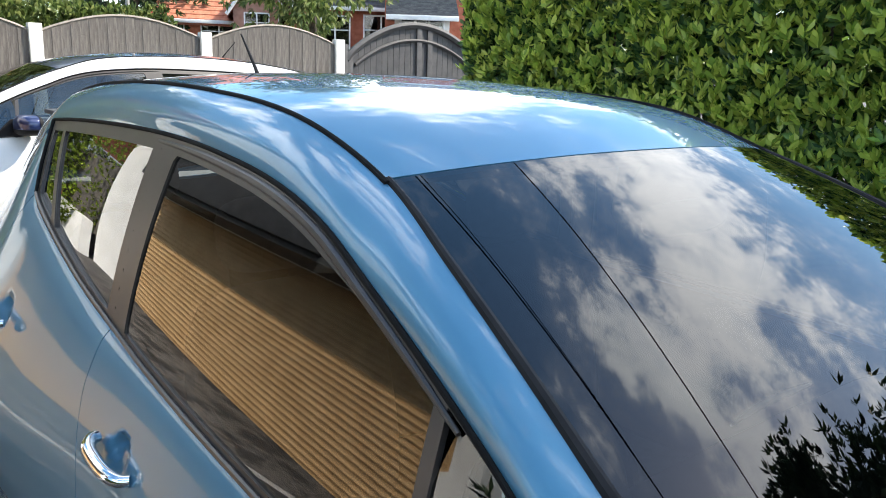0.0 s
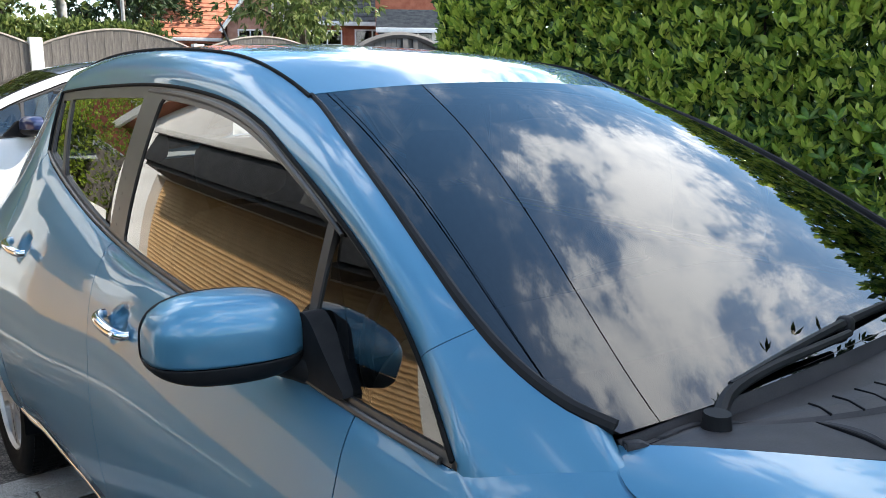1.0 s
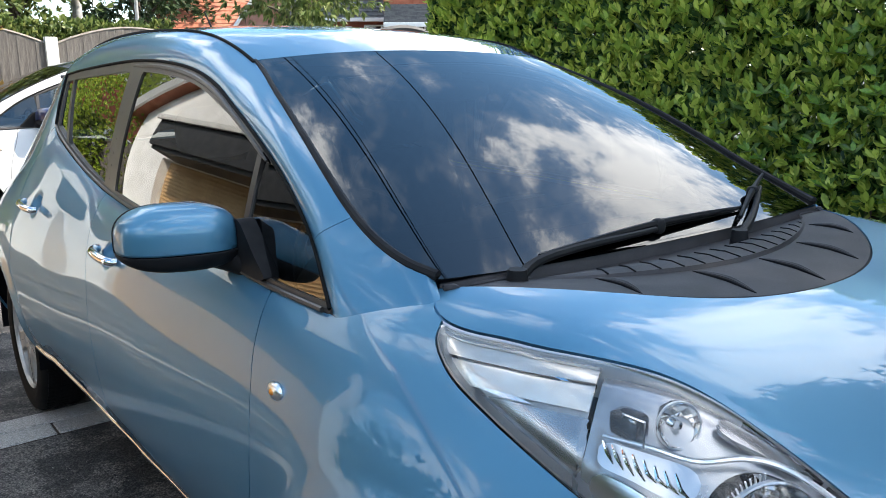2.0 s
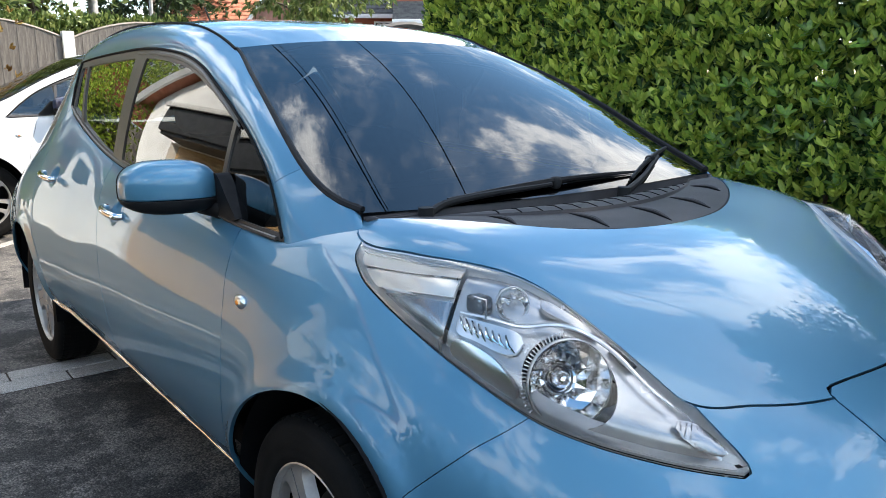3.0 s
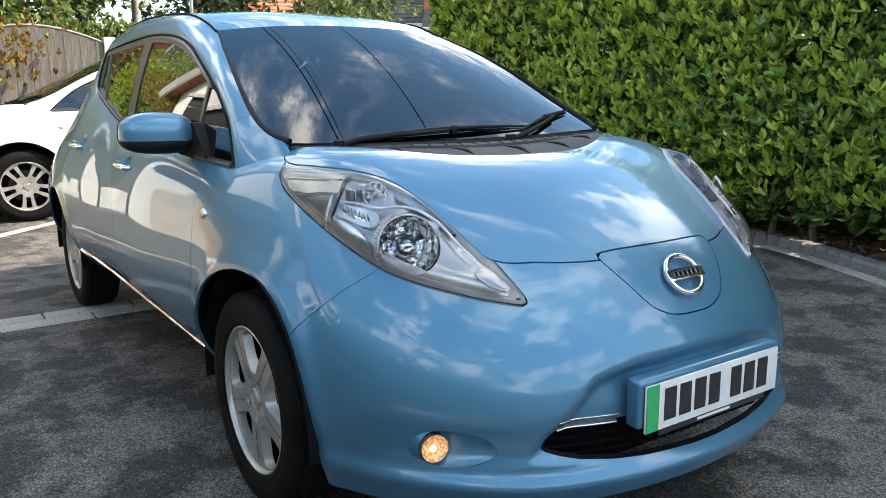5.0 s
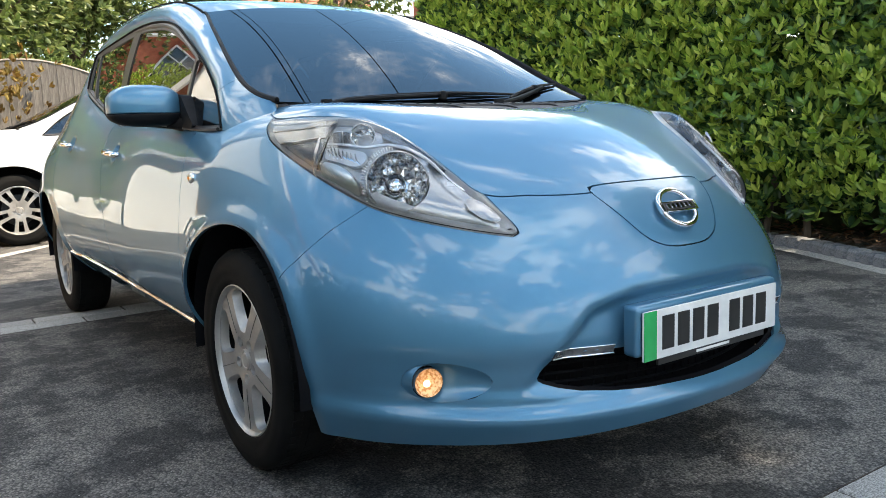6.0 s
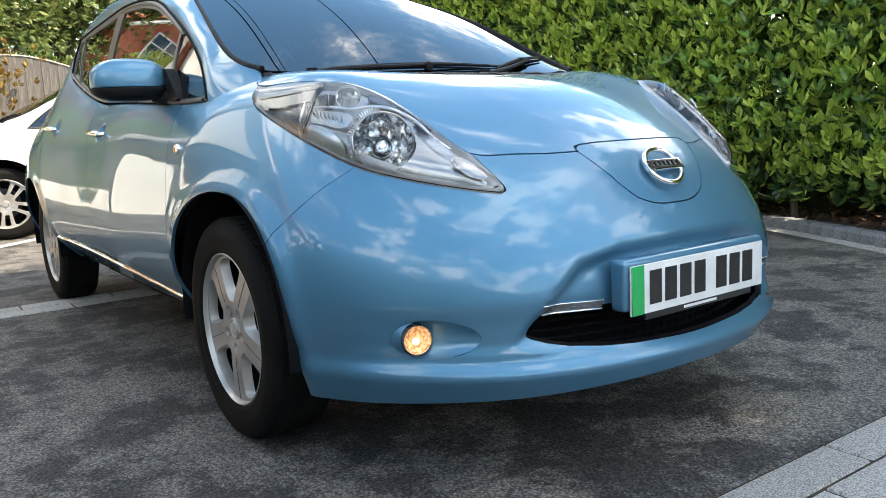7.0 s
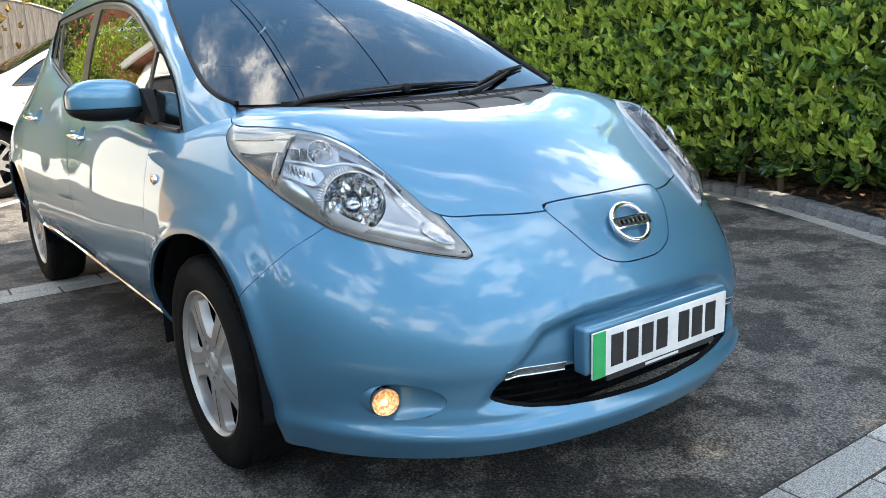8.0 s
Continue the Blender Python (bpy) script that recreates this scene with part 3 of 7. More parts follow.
def alloy_wheel(parent, at, sign, spokes=5, dark=False):
    """A tyre and a cast rim; sign: the side of the car that the wheel's face looks to."""
    wheel = new("wheel")
    wheel.parent = parent
    wheel.matrix_local = Matrix.Translation(at)

    def put(name, data, mat, label="", **kw):
        V, F = data if not isinstance(data, bmesh.types.BMesh) else (None, None)
        if V is not None:
            V = np.array(V)[:, :3].copy()
            V[:, 0] *= sign
            F = [tuple(f)[::-1] for f in F] if sign < 0 else F
            ob = part(name, (V, F), mat, wheel, label, **kw)
        else:
            if sign < 0:
                for v in data.verts:
                    v.co.x *= -1
                bmesh.ops.reverse_faces(data, faces=data.faces)
            ob = part(name, data, mat, wheel, label, **kw)
        return ob

    # face outwards is +x here; the tread is 0.205 wide
    prof = [(.205, .060), (.212, .080), (.220, .086), (.232, .091), (.236, .090), (.250, .094), (.272, .095), (.275, .0935), (.290, .091), (.301, .085), (.308, .074), (.3125, .058), (.313, .03), (.313, -.03), (.3125, -.07), (.302, -.09), (.27, -.10), (.21, -.085)]
    put("tyre", lathe(prof, 96), TYRE, "worn black tyre")
    ribs = []
    for k in range(72):                                   # shoulder blocks of the tread
        a = 2 * math.pi * k / 72
        c, s = math.cos(a), math.sin(a)
        for x0, x1 in ((.040, .068), (-.02, .02), (-.068, -.040)):
            b = box_bm((x0, -.0105, .306), (x1, .0105, .3142), 0.001, 1)
            bmesh.ops.rotate(b, cent=(0, 0, 0), matrix=Matrix.Rotation(a, 3, "X"), verts=b.verts)
            ribs.append((np.array([v.co[:] for v in b.verts]), [tuple(v.index for v in f.verts) for f in b.faces]))
            b.free()
    tagged(put("tread", join(*ribs), TYRE), kind="stuff")
    put("rim", lathe([(.205, .055), (.2105, .0745), (.2125, .0765), (.2155, .078), (.2160, .083), (.2125, .085), (.2085, .0795), (.2065, .074), (.205, .055)], 72), ALLOY, "silver alloy rim")
    # Barrel, added backing and brake disc are near black: painted shade behind the spokes.
    put("rim_barrel", lathe([(.19, -.08), (.192, -.02), (.204, .058)], 60), DARK)
    put("wheel_backing", lathe([(.0, -.012), (.186, -.016), (.186, -.05)], 48), DARK)
    put("brake_disc", lathe([(.05, .004), (.135, .004), (.137, -.004), (.137, -.010)], 48), DASH)
    # the spoke face: a dished disc with openings cut through it
    nr, na = 34, 240
    R = np.linspace(0.03, 0.211, nr)
    A = np.linspace(0, 2 * np.pi, na + 1)
    turn = math.radians(54)                                  # one spoke points straight down
    rr, aa = np.meshgrid(R, A, indexing="ij")
    fx = lambda r: 0.0685 + 0.005 * np.sin(np.pi * np.minimum(r, .21) / 0.21) ** 2 + 0.002 * (r / 0.2) ** 3 - 0.004 * np.exp(-(r / .045) ** 2)
    x = fx(rr)
    ph = (aa / (2 * np.pi) * spokes) % 1.0
    V = np.stack([x, rr * np.cos(aa + turn), rr * np.sin(aa + turn), rr, ph, aa], -1).reshape(-1, 6)
    T = grid_tris(nr, na + 1)
    step = 2 * math.pi / spokes
    if dark:
        hole = [(.078, .5), (.088, .36), (.130, .285), (.188, .245), (.201, .29), (.203, .5), (.201, .71), (.188, .755), (.130, .715), (.088, .64)]
    else:
        hole = [(.079, .35), (.079, .65), (.105, .745), (.150, .81), (.186, .825), (.200, .75), (.2015, .5), (.200, .25), (.186, .175), (.150, .19), (.105, .255)]
    hp = rounded([(r, p * step * 0.15) for r, p in hole], 2)
    fh = lambda W: poly_dist(np.stack([W[:, 3], W[:, 4] * step * 0.15], 1), hp)
    face = clip((V, T), minus(fh))
    if dark:                                                 # a slot splits each spoke in two
        face = clip(face, lambda W: np.minimum(.024 - np.abs(W[:, 3] * np.sin(((W[:, 4] + .5) % 1 - .5) * step)) - .070 * (.195 - W[:, 3]), np.minimum(W[:, 3] - .098, .190 - W[:, 3])))
    else:
        face = clip(face, lambda W: .0160 - np.hypot(W[:, 3] * np.cos((np.abs((W[:, 4] + .5) % 1 - .5)) * step) - .057, W[:, 3] * np.sin(np.abs((W[:, 4] + .5) % 1 - .5) * step)))
    put("spoke_face", (face[0], face[1][:, ::-1]), ALLOY_SHADED if not dark else ALLOY, "silver five-spoke face")
    # walls of the openings, sloping inwards to a smaller dark window
    for k in range(spokes):
        if dark:
            inner, deep = hp * 1.0, 0.045
        else:
            mid = hp.mean(0)
            inner, deep = np.stack([.104 + (hp[:, 0] - .080) / .1215 * (.199 - .104), mid[1] + (hp[:, 1] - mid[1]) * .90], 1), 0.026
        ring = []
        for w, q in ((0, hp), (.5, hp * .62 + inner * .38), (1, inner)):
            r, a = q[:, 0], (q[:, 1] / (step * .15) + k) * step + turn
            xx = fx(r) - deep * w ** 1.3
            ring.append(np.stack([xx, r * np.cos(a), r * np.sin(a)], -1))
        n = len(hp)
        F = [(i * n + j, i * n + (j + 1) % n, (i + 1) * n + (j + 1) % n, (i + 1) * n + j) for i in range(2) for j in range(n)]
        put("spoke_pocket", (np.concatenate(ring), F), ALLOY_DARK if dark else ALLOY)
        a = k * step + turn
        if not dark:
            put("spoke_groove", tube([(fx(r) + .0002, r * math.cos(a), r * math.sin(a)) for r in (.085, .11, .15, .185, .205)], .0013, 6), ALLOY_DARK)
        nut_at = np.array([0, .057 * math.cos(a), .057 * math.sin(a)])
        V2, F2 = lathe([(.0, .060), (.0055, .060), (.0080, .058), (.0084, .048), (.0130, .047), (.0152, .064), (.0162, .0722)], 18)
        put("wheel_nut", (V2 + nut_at, F2), ALLOY if not dark else ALLOY_DARK)
    put("centre_cap", lathe([(.0, .074), (.012, .0745), (.020, .0735), (.0225, .070), (.024, .0735), (.028, .074), (.031, .071), (.0315, .060)], 32), ALLOY, "round centre cap")
    # Near black too, as painted shade between the spokes.
    put("hub_back", lathe([(.03, .045), (.075, .035), (.08, -.005)], 40), DARK)
    return wheel


def car(name, label, paint, roof_paint, mirror_paint, plated, m, dark_wheels):
    root = empty(name, label, "car", m=m)
    body = lower_body()
    body = clip(body, f_arch)
    body = clip(body, f_above_belt)
    body = clip(body, f_cowl)
    hood = clip(body, less(f_hood, G))
    rest = clip(body, minus(f_hood, G))
    hood = clip(hood, minus(f_lid, G))
    lid = clip(body, less(f_lid, G))
    rest = clip(rest, minus(f_lid, G))
    lens = clip(rest, less(f_lamp, 0.0012))
    rest = clip(rest, minus(f_lamp, 0.0012))
    ahead = clip(rest, lambda V: np.where(V[:, 4] < FAN_LENGTH + 0.01, f_bumper(V), 1.0) + 0.0012)
    behind = clip(rest, lambda V: -np.where(V[:, 4] < FAN_LENGTH + 0.01, f_bumper(V), 1.0) + 0.0012)
    grille_f = lambda V: np.where(V[:, 1] < -0.5, poly_dist(V[:, [0, 2]], rounded(GRILLE, 1)), 1.0)
    fog_f = lambda V: np.where(V[:, 1] < -0.45, poly_dist(V[:, [0, 2]], FOG_POCKET), 1.0)
    bumper = clip(clip(ahead, minus(grille_f)), minus(fog_f))
    wing = clip(behind, minus(f_door1, G))
    doors = clip(behind, less(f_door1, G))
    sill = clip(clip(doors, f_sill), lambda V: V[:, 1] - 2.33)
    doors = clip(doors, lambda V: np.where(V[:, 1] < 2.33, -f_sill(V), -1.0) + 0.002)
    door_front = clip(doors, minus(f_door2, G))
    doors = clip(doors, less(f_door2, G))
    door_rear = clip(doors, less(f_quarter, G))
    quarter = clip(doors, minus(f_quarter, G))

    # dark inner shell behind all the joints
    inner = lower_body()
    inner = clip(clip(clip(inner, f_arch), f_above_belt), f_cowl)
    iv, it = clip(clip(clip(inner, minus(grille_f)), minus(fog_f)), lambda V: -f_lamp(V) - 0.004)
    ctr = np.stack([0 * iv[:, 0], np.clip(iv[:, 1], -0.3, 2.9), 0 * iv[:, 2] + 0.55], 1)
    dirn = iv[:, :3] - ctr
    iv = iv.copy()
    iv[:, :3] -= 0.016 * dirn / (np.linalg.norm(dirn, axis=1)[:, None] + 1e-6)
    panel("inner_shell", (iv, it), 0, DARK, root, "dark structure behind the panels", lip=0)

    panel("bonnet", hood, 0, paint, root)
    if plated:
        panel("charge_lid", lid, 0, paint, root)
    panel("front_bumper", bumper, 0, paint, root)
    doors_by_sign = {}
    for sg in (-1, 1):
        panel("front_wing", wing, sg, paint, root)
        doors_by_sign[sg, 0] = panel("front_door", door_front, sg, paint, root)
        doors_by_sign[sg, 1] = panel("rear_door", door_rear, sg, paint, root)
        panel("quarter_panel", quarter, sg, paint, root)
        panel("sill", sill, sg, paint, root)
        y = np.linspace(0.40, 2.30, 60)
        z = np.interp(y, [.38, 1.0, 1.5, 2.3], [.308, .340, .362, .385])
        x = np.array([skin_x(a, b) for a, b in zip(y, z)]) * sg
        part("sill_strip", tube(np.stack([x, y, z], 1), np.full(60, 0.0085), 10), CHROME, root, "thin chrome strip along the sill")

    # ---- glasshouse ----
    yy = np.concatenate([np.linspace(.09, .97, 60), np.linspace(1.0, 3.25, 70)])
    rin = by_y(RAIL_IN, yy)
    outer = curve(RAIL_OUT, 130)
    yy[0] = .03
    lead = np.array([(.655, .0, .975), (.708, .12, .950)])
    tail = np.array([(.592, 2.62, 1.346), (.572, 2.9, 1.262), (.462, 3.25, 1.140)])
    outl = np.concatenate([lead, outer, curve(np.concatenate([outer[-1:], tail]), 30)[1:]])
    t = np.r_[0, np.cumsum(np.linalg.norm(np.diff(outl, axis=0), axis=1))]
    rout = hermite(t / t[-1], outl, np.linspace(0, 1, 130))
    rin[0, 2] -= .03
    rin = curve(rin, 130)
    V, T = strip(rin, rout, 16, 0.020 * smooth01((np.linspace(0, 1, 130) - 0.02) / 0.10)[:, None, None])
    rail = (V, T)
    f_split = lambda V: (V[:, 1] - 0.30) - (V[:, 2] - 1.122) * (-1.25)
    wing_top = clip(rail, less(f_split, G * 0.7))
    rail = clip(rail, minus(f_split, G * 0.7))
    a_edge = by_y(RAIL_IN, np.linspace(.09, .97, 40))
    mid = curve(SCREEN_MID, 40)
    p = np.linspace(0, 1, 40)[None, :, None]
    scr = a_edge[:, None] * p ** 1.0 * np.array([1, 0, 0]) + (mid[:, None] + (a_edge - mid)[:, None] * p ** 2.6) * np.array([0, 1, 1])
    scr = (with_normals(np.concatenate([scr, np.zeros((*scr.shape[:2], 3)) + p], -1)), grid_tris(40, 40))
    sx, sy = scr[0][:, 0], scr[0][:, 1] - .5
    # an even curvature for the glass: the slopes of its surface normal across and along
    even = np.stack([sx * (.1534 + .2834 * sy + .3474 * sx * sx), -.5063 + .1822 * sy + .2715 * sx * sx - .0198 * sy * sy - .1986 * sx * sx * sy, 1 + 0 * sx], 1)
    scr[0][:, -3:] = even / np.linalg.norm(even, axis=1, keepdims=True)
    ry = np.linspace(0, 1, 60)
    r_edge = by_y(RAIL_IN, .975 + ry * (3.25 - .975))
    r_mid = by_y(ROOF_MID, .905 + ry * (3.25 - .905))
    roof = r_edge[:, None] * p * np.array([1, 0, 0]) + (r_mid[:, None] + (r_edge - r_mid)[:, None] * p ** 2.3) * np.array([0, 1, 1])
    roof = (with_normals(np.concatenate([roof, np.zeros((*roof.shape[:2], 3))], -1)), grid_tris(60, 40))
    wind = panel("windscreen", scr, 0, GLASS_FRONT, root, "sloping windscreen", lip=0)
    wind.visible_shadow = False
    panel("roof", roof, 0, roof_paint, root)
    band = clip(scr, lambda V: np.minimum(V[:, 2] - 1.068, .950 - V[:, 3]))
    bv, bt = band
    bv = bv.copy()
    bv[:, :3] += np.array([0, 0.004, -0.003])
    panel("screen_border", (bv, bt), 0, TRIM_BLACK, wind, "black border at the edges of the glass", lip=0)
    # rear end: tailgate glass and spoiler
    q = np.linspace(0, 1, 12)
    tail_e = np.stack([.38 + .06 * q, 3.25 + .18 * q, 1.36 - .26 * q], 1)
    tail_m = np.stack([0 * q, 3.25 + .21 * q, 1.42 - .32 * q], 1)
    tg = tail_e[:, None] * p * np.array([1, 0, 0]) + (tail_m[:, None] + (tail_e - tail_m)[:, None] * p ** 2.3) * np.array([0, 1, 1])
    tg = (with_normals(np.concatenate([tg, np.zeros((*tg.shape[:2], 3))], -1)), grid_tris(12, 40))
    panel("tailgate_glass", tg, 0, GLASS_SIDE, root, lip=0)
    aer = tube([(0.0, 2.40, 1.515), (0.0, 2.45, 1.573), (0.0, 2.53, 1.660)], [.008, .005, .003], 8)
    part("aerial", aer, TRIM_BLACK, root, "short black roof aerial")

    # the two window lines share their way along the car
    b_curve = by_y(RAIL_OUT, np.linspace(.25, 2.515, 150))
    c_curve = by_y(BELT, np.linspace(.25, 2.41, 150))
    wide = np.linalg.norm(b_curve - c_curve, axis=1)
    sw = strip(b_curve, c_curve, 30, (0.012 * np.minimum(1, wide / .42) ** 2)[:, None, None], (1, 0, 0))
    f_top = lambda V: V[:, 4] * V[:, 5] - 0.034 * np.clip((V[:, 1] - .55) / .4, 0.25, 1)
    f_low = lambda V: (1 - V[:, 4]) * V[:, 5] - 0.016
    lean = lambda V: V[:, 1] + (V[:, 2] - 1.0) * 0.20
    f_div = lambda V: np.abs(V[:, 1] - 0.645 - (V[:, 2] - 1.1) * 0.10) - 0.011
    f_pil = lambda V: np.abs(lean(V) - 1.675) - 0.065
    f_gap = lambda V: np.abs(lean(V) - 1.692) - 0.002
    bar = lambda V: V[:, 1] - .73 * (V[:, 2] - 1.15) - 2.205
    f_rear = lambda V: np.minimum(np.abs(bar(V)) - 0.014, (1 - V[:, 3]) * 2.2 - 0.030)
    f_frame = lambda V: np.min([f_top(V), f_low(V), f_div(V), f_pil(V), f_rear(V)], axis=0)
    frame_s = clip(clip(sw, f_frame), minus(f_gap))
    even = sw[0].copy()                                      # calm reflections in the glass
    uy, uz = even[:, 1] - 1.4, even[:, 2] - 1.2
    basis = np.stack([1 + 0 * uy, uy, uz], 1)
    lead_ = lean(even)
    for group_ in (lead_ < .655, lead_ >= .655):
        for k in (-3, -2, -1):
            even[group_, k] = basis[group_] @ np.linalg.lstsq(basis[group_ & (even[:, 1] < 2.2)], sw[0][group_ & (even[:, 1] < 2.2), k], rcond=None)[0]
    even[:, -1] -= .026                                      # the panes lean a little less than their frames
    pane_s = clip((even, sw[1]), lambda V: -f_frame(V) - 0.003)
    pv = pane_s[0].copy()
    pv[:, 0] -= 0.005
    pane_s = (pv, pane_s[1])
    cut_y = lambda V, y0, y1: np.maximum(y0 - lean(V), lean(V) - y1)
    for sg in (-1, 1):
        panel("roof_rail", rail, sg, paint if roof_paint is paint else paint, root)
        panel("pillar_foot", wing_top, sg, paint, root)
        panel("front_window_frame", clip(frame_s, lambda V: lean(V) - 1.692), sg, FRAME_BLACK, root, "satin black window surround")
        panel("rear_window_frame", clip(frame_s, lambda V: 1.692 - lean(V)), sg, FRAME_BLACK, root, "satin black window surround")
        for nm, y0, y1 in (("quarter_glass", 0.0, .665), ("front_door_glass", .665, 1.66), ("rear_door_glass", 1.66, 2.235), ("rear_quarter_glass", 2.235, 3)):
            piece = clip(pane_s, (lambda V: np.maximum(1.66 - lean(V), bar(V))) if nm == "rear_door_glass" else (lambda V: -bar(V)) if nm == "rear_quarter_glass" else (lambda V, a=y0, b=y1: cut_y(V, a, b)))
            if len(piece[1]):
                g = panel(nm, piece, sg, GLASS_SIDE, root, "tinted side glass", lip=0)
                g.visible_shadow = False
        # mouldings: along the screen and roof edge, over the windows, along the waist
        s3 = np.array([sg, 1, 1])
        part("screen_moulding", tube(by_y(RAIL_IN, np.linspace(.10, .97, 50)) * s3 + np.array([-.007 * sg, 0, .001]), np.linspace(.0100, .0058, 50), 8), TRIM_BLACK, root)
        part("roof_moulding", tube(by_y(RAIL_IN, np.linspace(.96, 3.2, 60)) * s3, np.full(60, .0055), 8), RUBBER, root)
        part("window_moulding", tube(by_y(RAIL_OUT, np.linspace(.26, 2.51, 90)) * s3 + np.array([.002 * sg, 0, 0]), np.full(90, .0045), 8), RUBBER, root)
        part("waist_moulding", tube(by_y(BELT, np.linspace(.28, 2.41, 90)) * s3 + np.array([.003 * sg, 0, .003]), np.full(90, .0055), 8), FRAME_BLACK, root)
        part("rear_moulding", tube(np.array([(.671, 2.412, 1.203), (.640, 2.455, 1.285), (.586, 2.515, 1.396)]) * s3, .0055, 8), RUBBER, root)
        part("deflector", tube(by_y(RAIL_OUT, np.linspace(.62, 1.64, 60)) * s3 + np.array([.006 * sg, 0, -.016]), .009 * np.sin(np.pi * np.linspace(.03, .97, 60)) ** .4, 8), FRAME_BLACK, root, "dark wind deflector over the window")
        # door handles
        for dr, (hx, hy, hz) in ((0, (.806, 1.385, .888)), (1, (.822, 2.26, .93))):
            hh = [(sg * (hx + o), hy + d, hz + e) for o, d, e in ((-.004, -.085, -.008), (.012, -.075, -.008), (.024, -.045, -.004), (.027, 0, 0), (.024, .05, .003), (.010, .082, .004), (-.004, .09, .004))]
            part("handle", tube(hermite(np.linspace(0, 1, 7), hh, np.linspace(0, 1, 22)), np.interp(np.linspace(0, 1, 22), [0, .25, .75, 1], [.010, .0125, .0135, .012]), 10), CHROME, doors_by_sign[sg, dr], "bright chrome pull handle")
        # side repeater
        rep = bmesh.new()
        bmesh.ops.create_uvsphere(rep, u_segments=24, v_segments=12, radius=1)
        for v in rep.verts:
            v.co = Vector((sg * (.824 + .010 * v.co.x), .32 + .026 * v.co.y, .816 + .017 * v.co.z))
        r_ob = part("side_repeater", rep, SATIN, root, "clear oval side repeater")
        rep = bmesh.new()
        bmesh.ops.create_uvsphere(rep, u_segments=16, v_segments=8, radius=1)
        for v in rep.verts:
            v.co = Vector((sg * (.8275 + .009 * v.co.x), .32 + .011 * v.co.y, .816 + .008 * v.co.z))
        part("bulb", rep, AMBER, r_ob, "amber bulb")
        door_mirror(root, sg, mirror_paint)
        # wheel wells
        for k, (yc, zc, rr) in enumerate(ARCHES):
            a = np.linspace(-0.10, math.pi + 0.10, 40)
            P = np.stack([0 * a, yc + (rr + .004) * np.cos(a), zc + (rr + .004) * np.sin(a)], 1)
            W0, W1 = P + np.array([sg * .84, 0, 0]), P + np.array([sg * .52, 0, 0])
            V2, T2 = strip(W0, W1, 4)
            part("wheel_arch_liner", (V2, T2), DARK, root)
            disc = np.concatenate([[(sg * .52, yc, zc)], W1])
            part("wheel_well_wall", (disc, [(0, i, i + 1) for i in range(1, len(W1))]), DARK, root)
            alloy_wheel(root, (sg * (.742 if k == 0 else .735), 0.0 if k == 0 else 2.70, .313), sg, 5, dark_wheels)
    part("underbody", box_bm((-.62, .36, .18), (.62, 2.34, .28), .02), DARK, root)
    part("front_underbody", box_bm((-.46, -.66, .20), (.46, -.36, .26), .03), DARK, root)
    part("front_axle", cyl_bm((-.70, 0, .313), (.70, 0, .313), .035), DARK, root)
    part("rear_axle", cyl_bm((-.70, 2.70, .313), (.70, 2.70, .313), .05), DARK, root)
    cabin(root)
    cowl_and_wipers(root)
    if plated:
        head_lamps(root, lens)
        nose(root)
    else:
        for sg in (-1, 1):
            lv, lt = lens
            panel("head_lamp", (lv, lt), sg, LAMP_GREY, root, "clear head lamp")
        panel("charge_lid", lid, 0, paint, root)
    return root


def soft_box(lo, hi, power=4.0, nu=28, nv=16):
    """A box with strongly rounded faces."""
    bm = bmesh.new()
    bmesh.ops.create_uvsphere(bm, u_segments=nu, v_segments=nv, radius=1)
    for v in bm.verts:
        d = v.co.normalized()
        s = sum(abs(c) ** power for c in d) ** (-1 / power)
        v.co = Vector([(lo[k] + hi[k]) / 2 + d[k] * s * (hi[k] - lo[k]) / 2 for k in range(3)])
    return bm


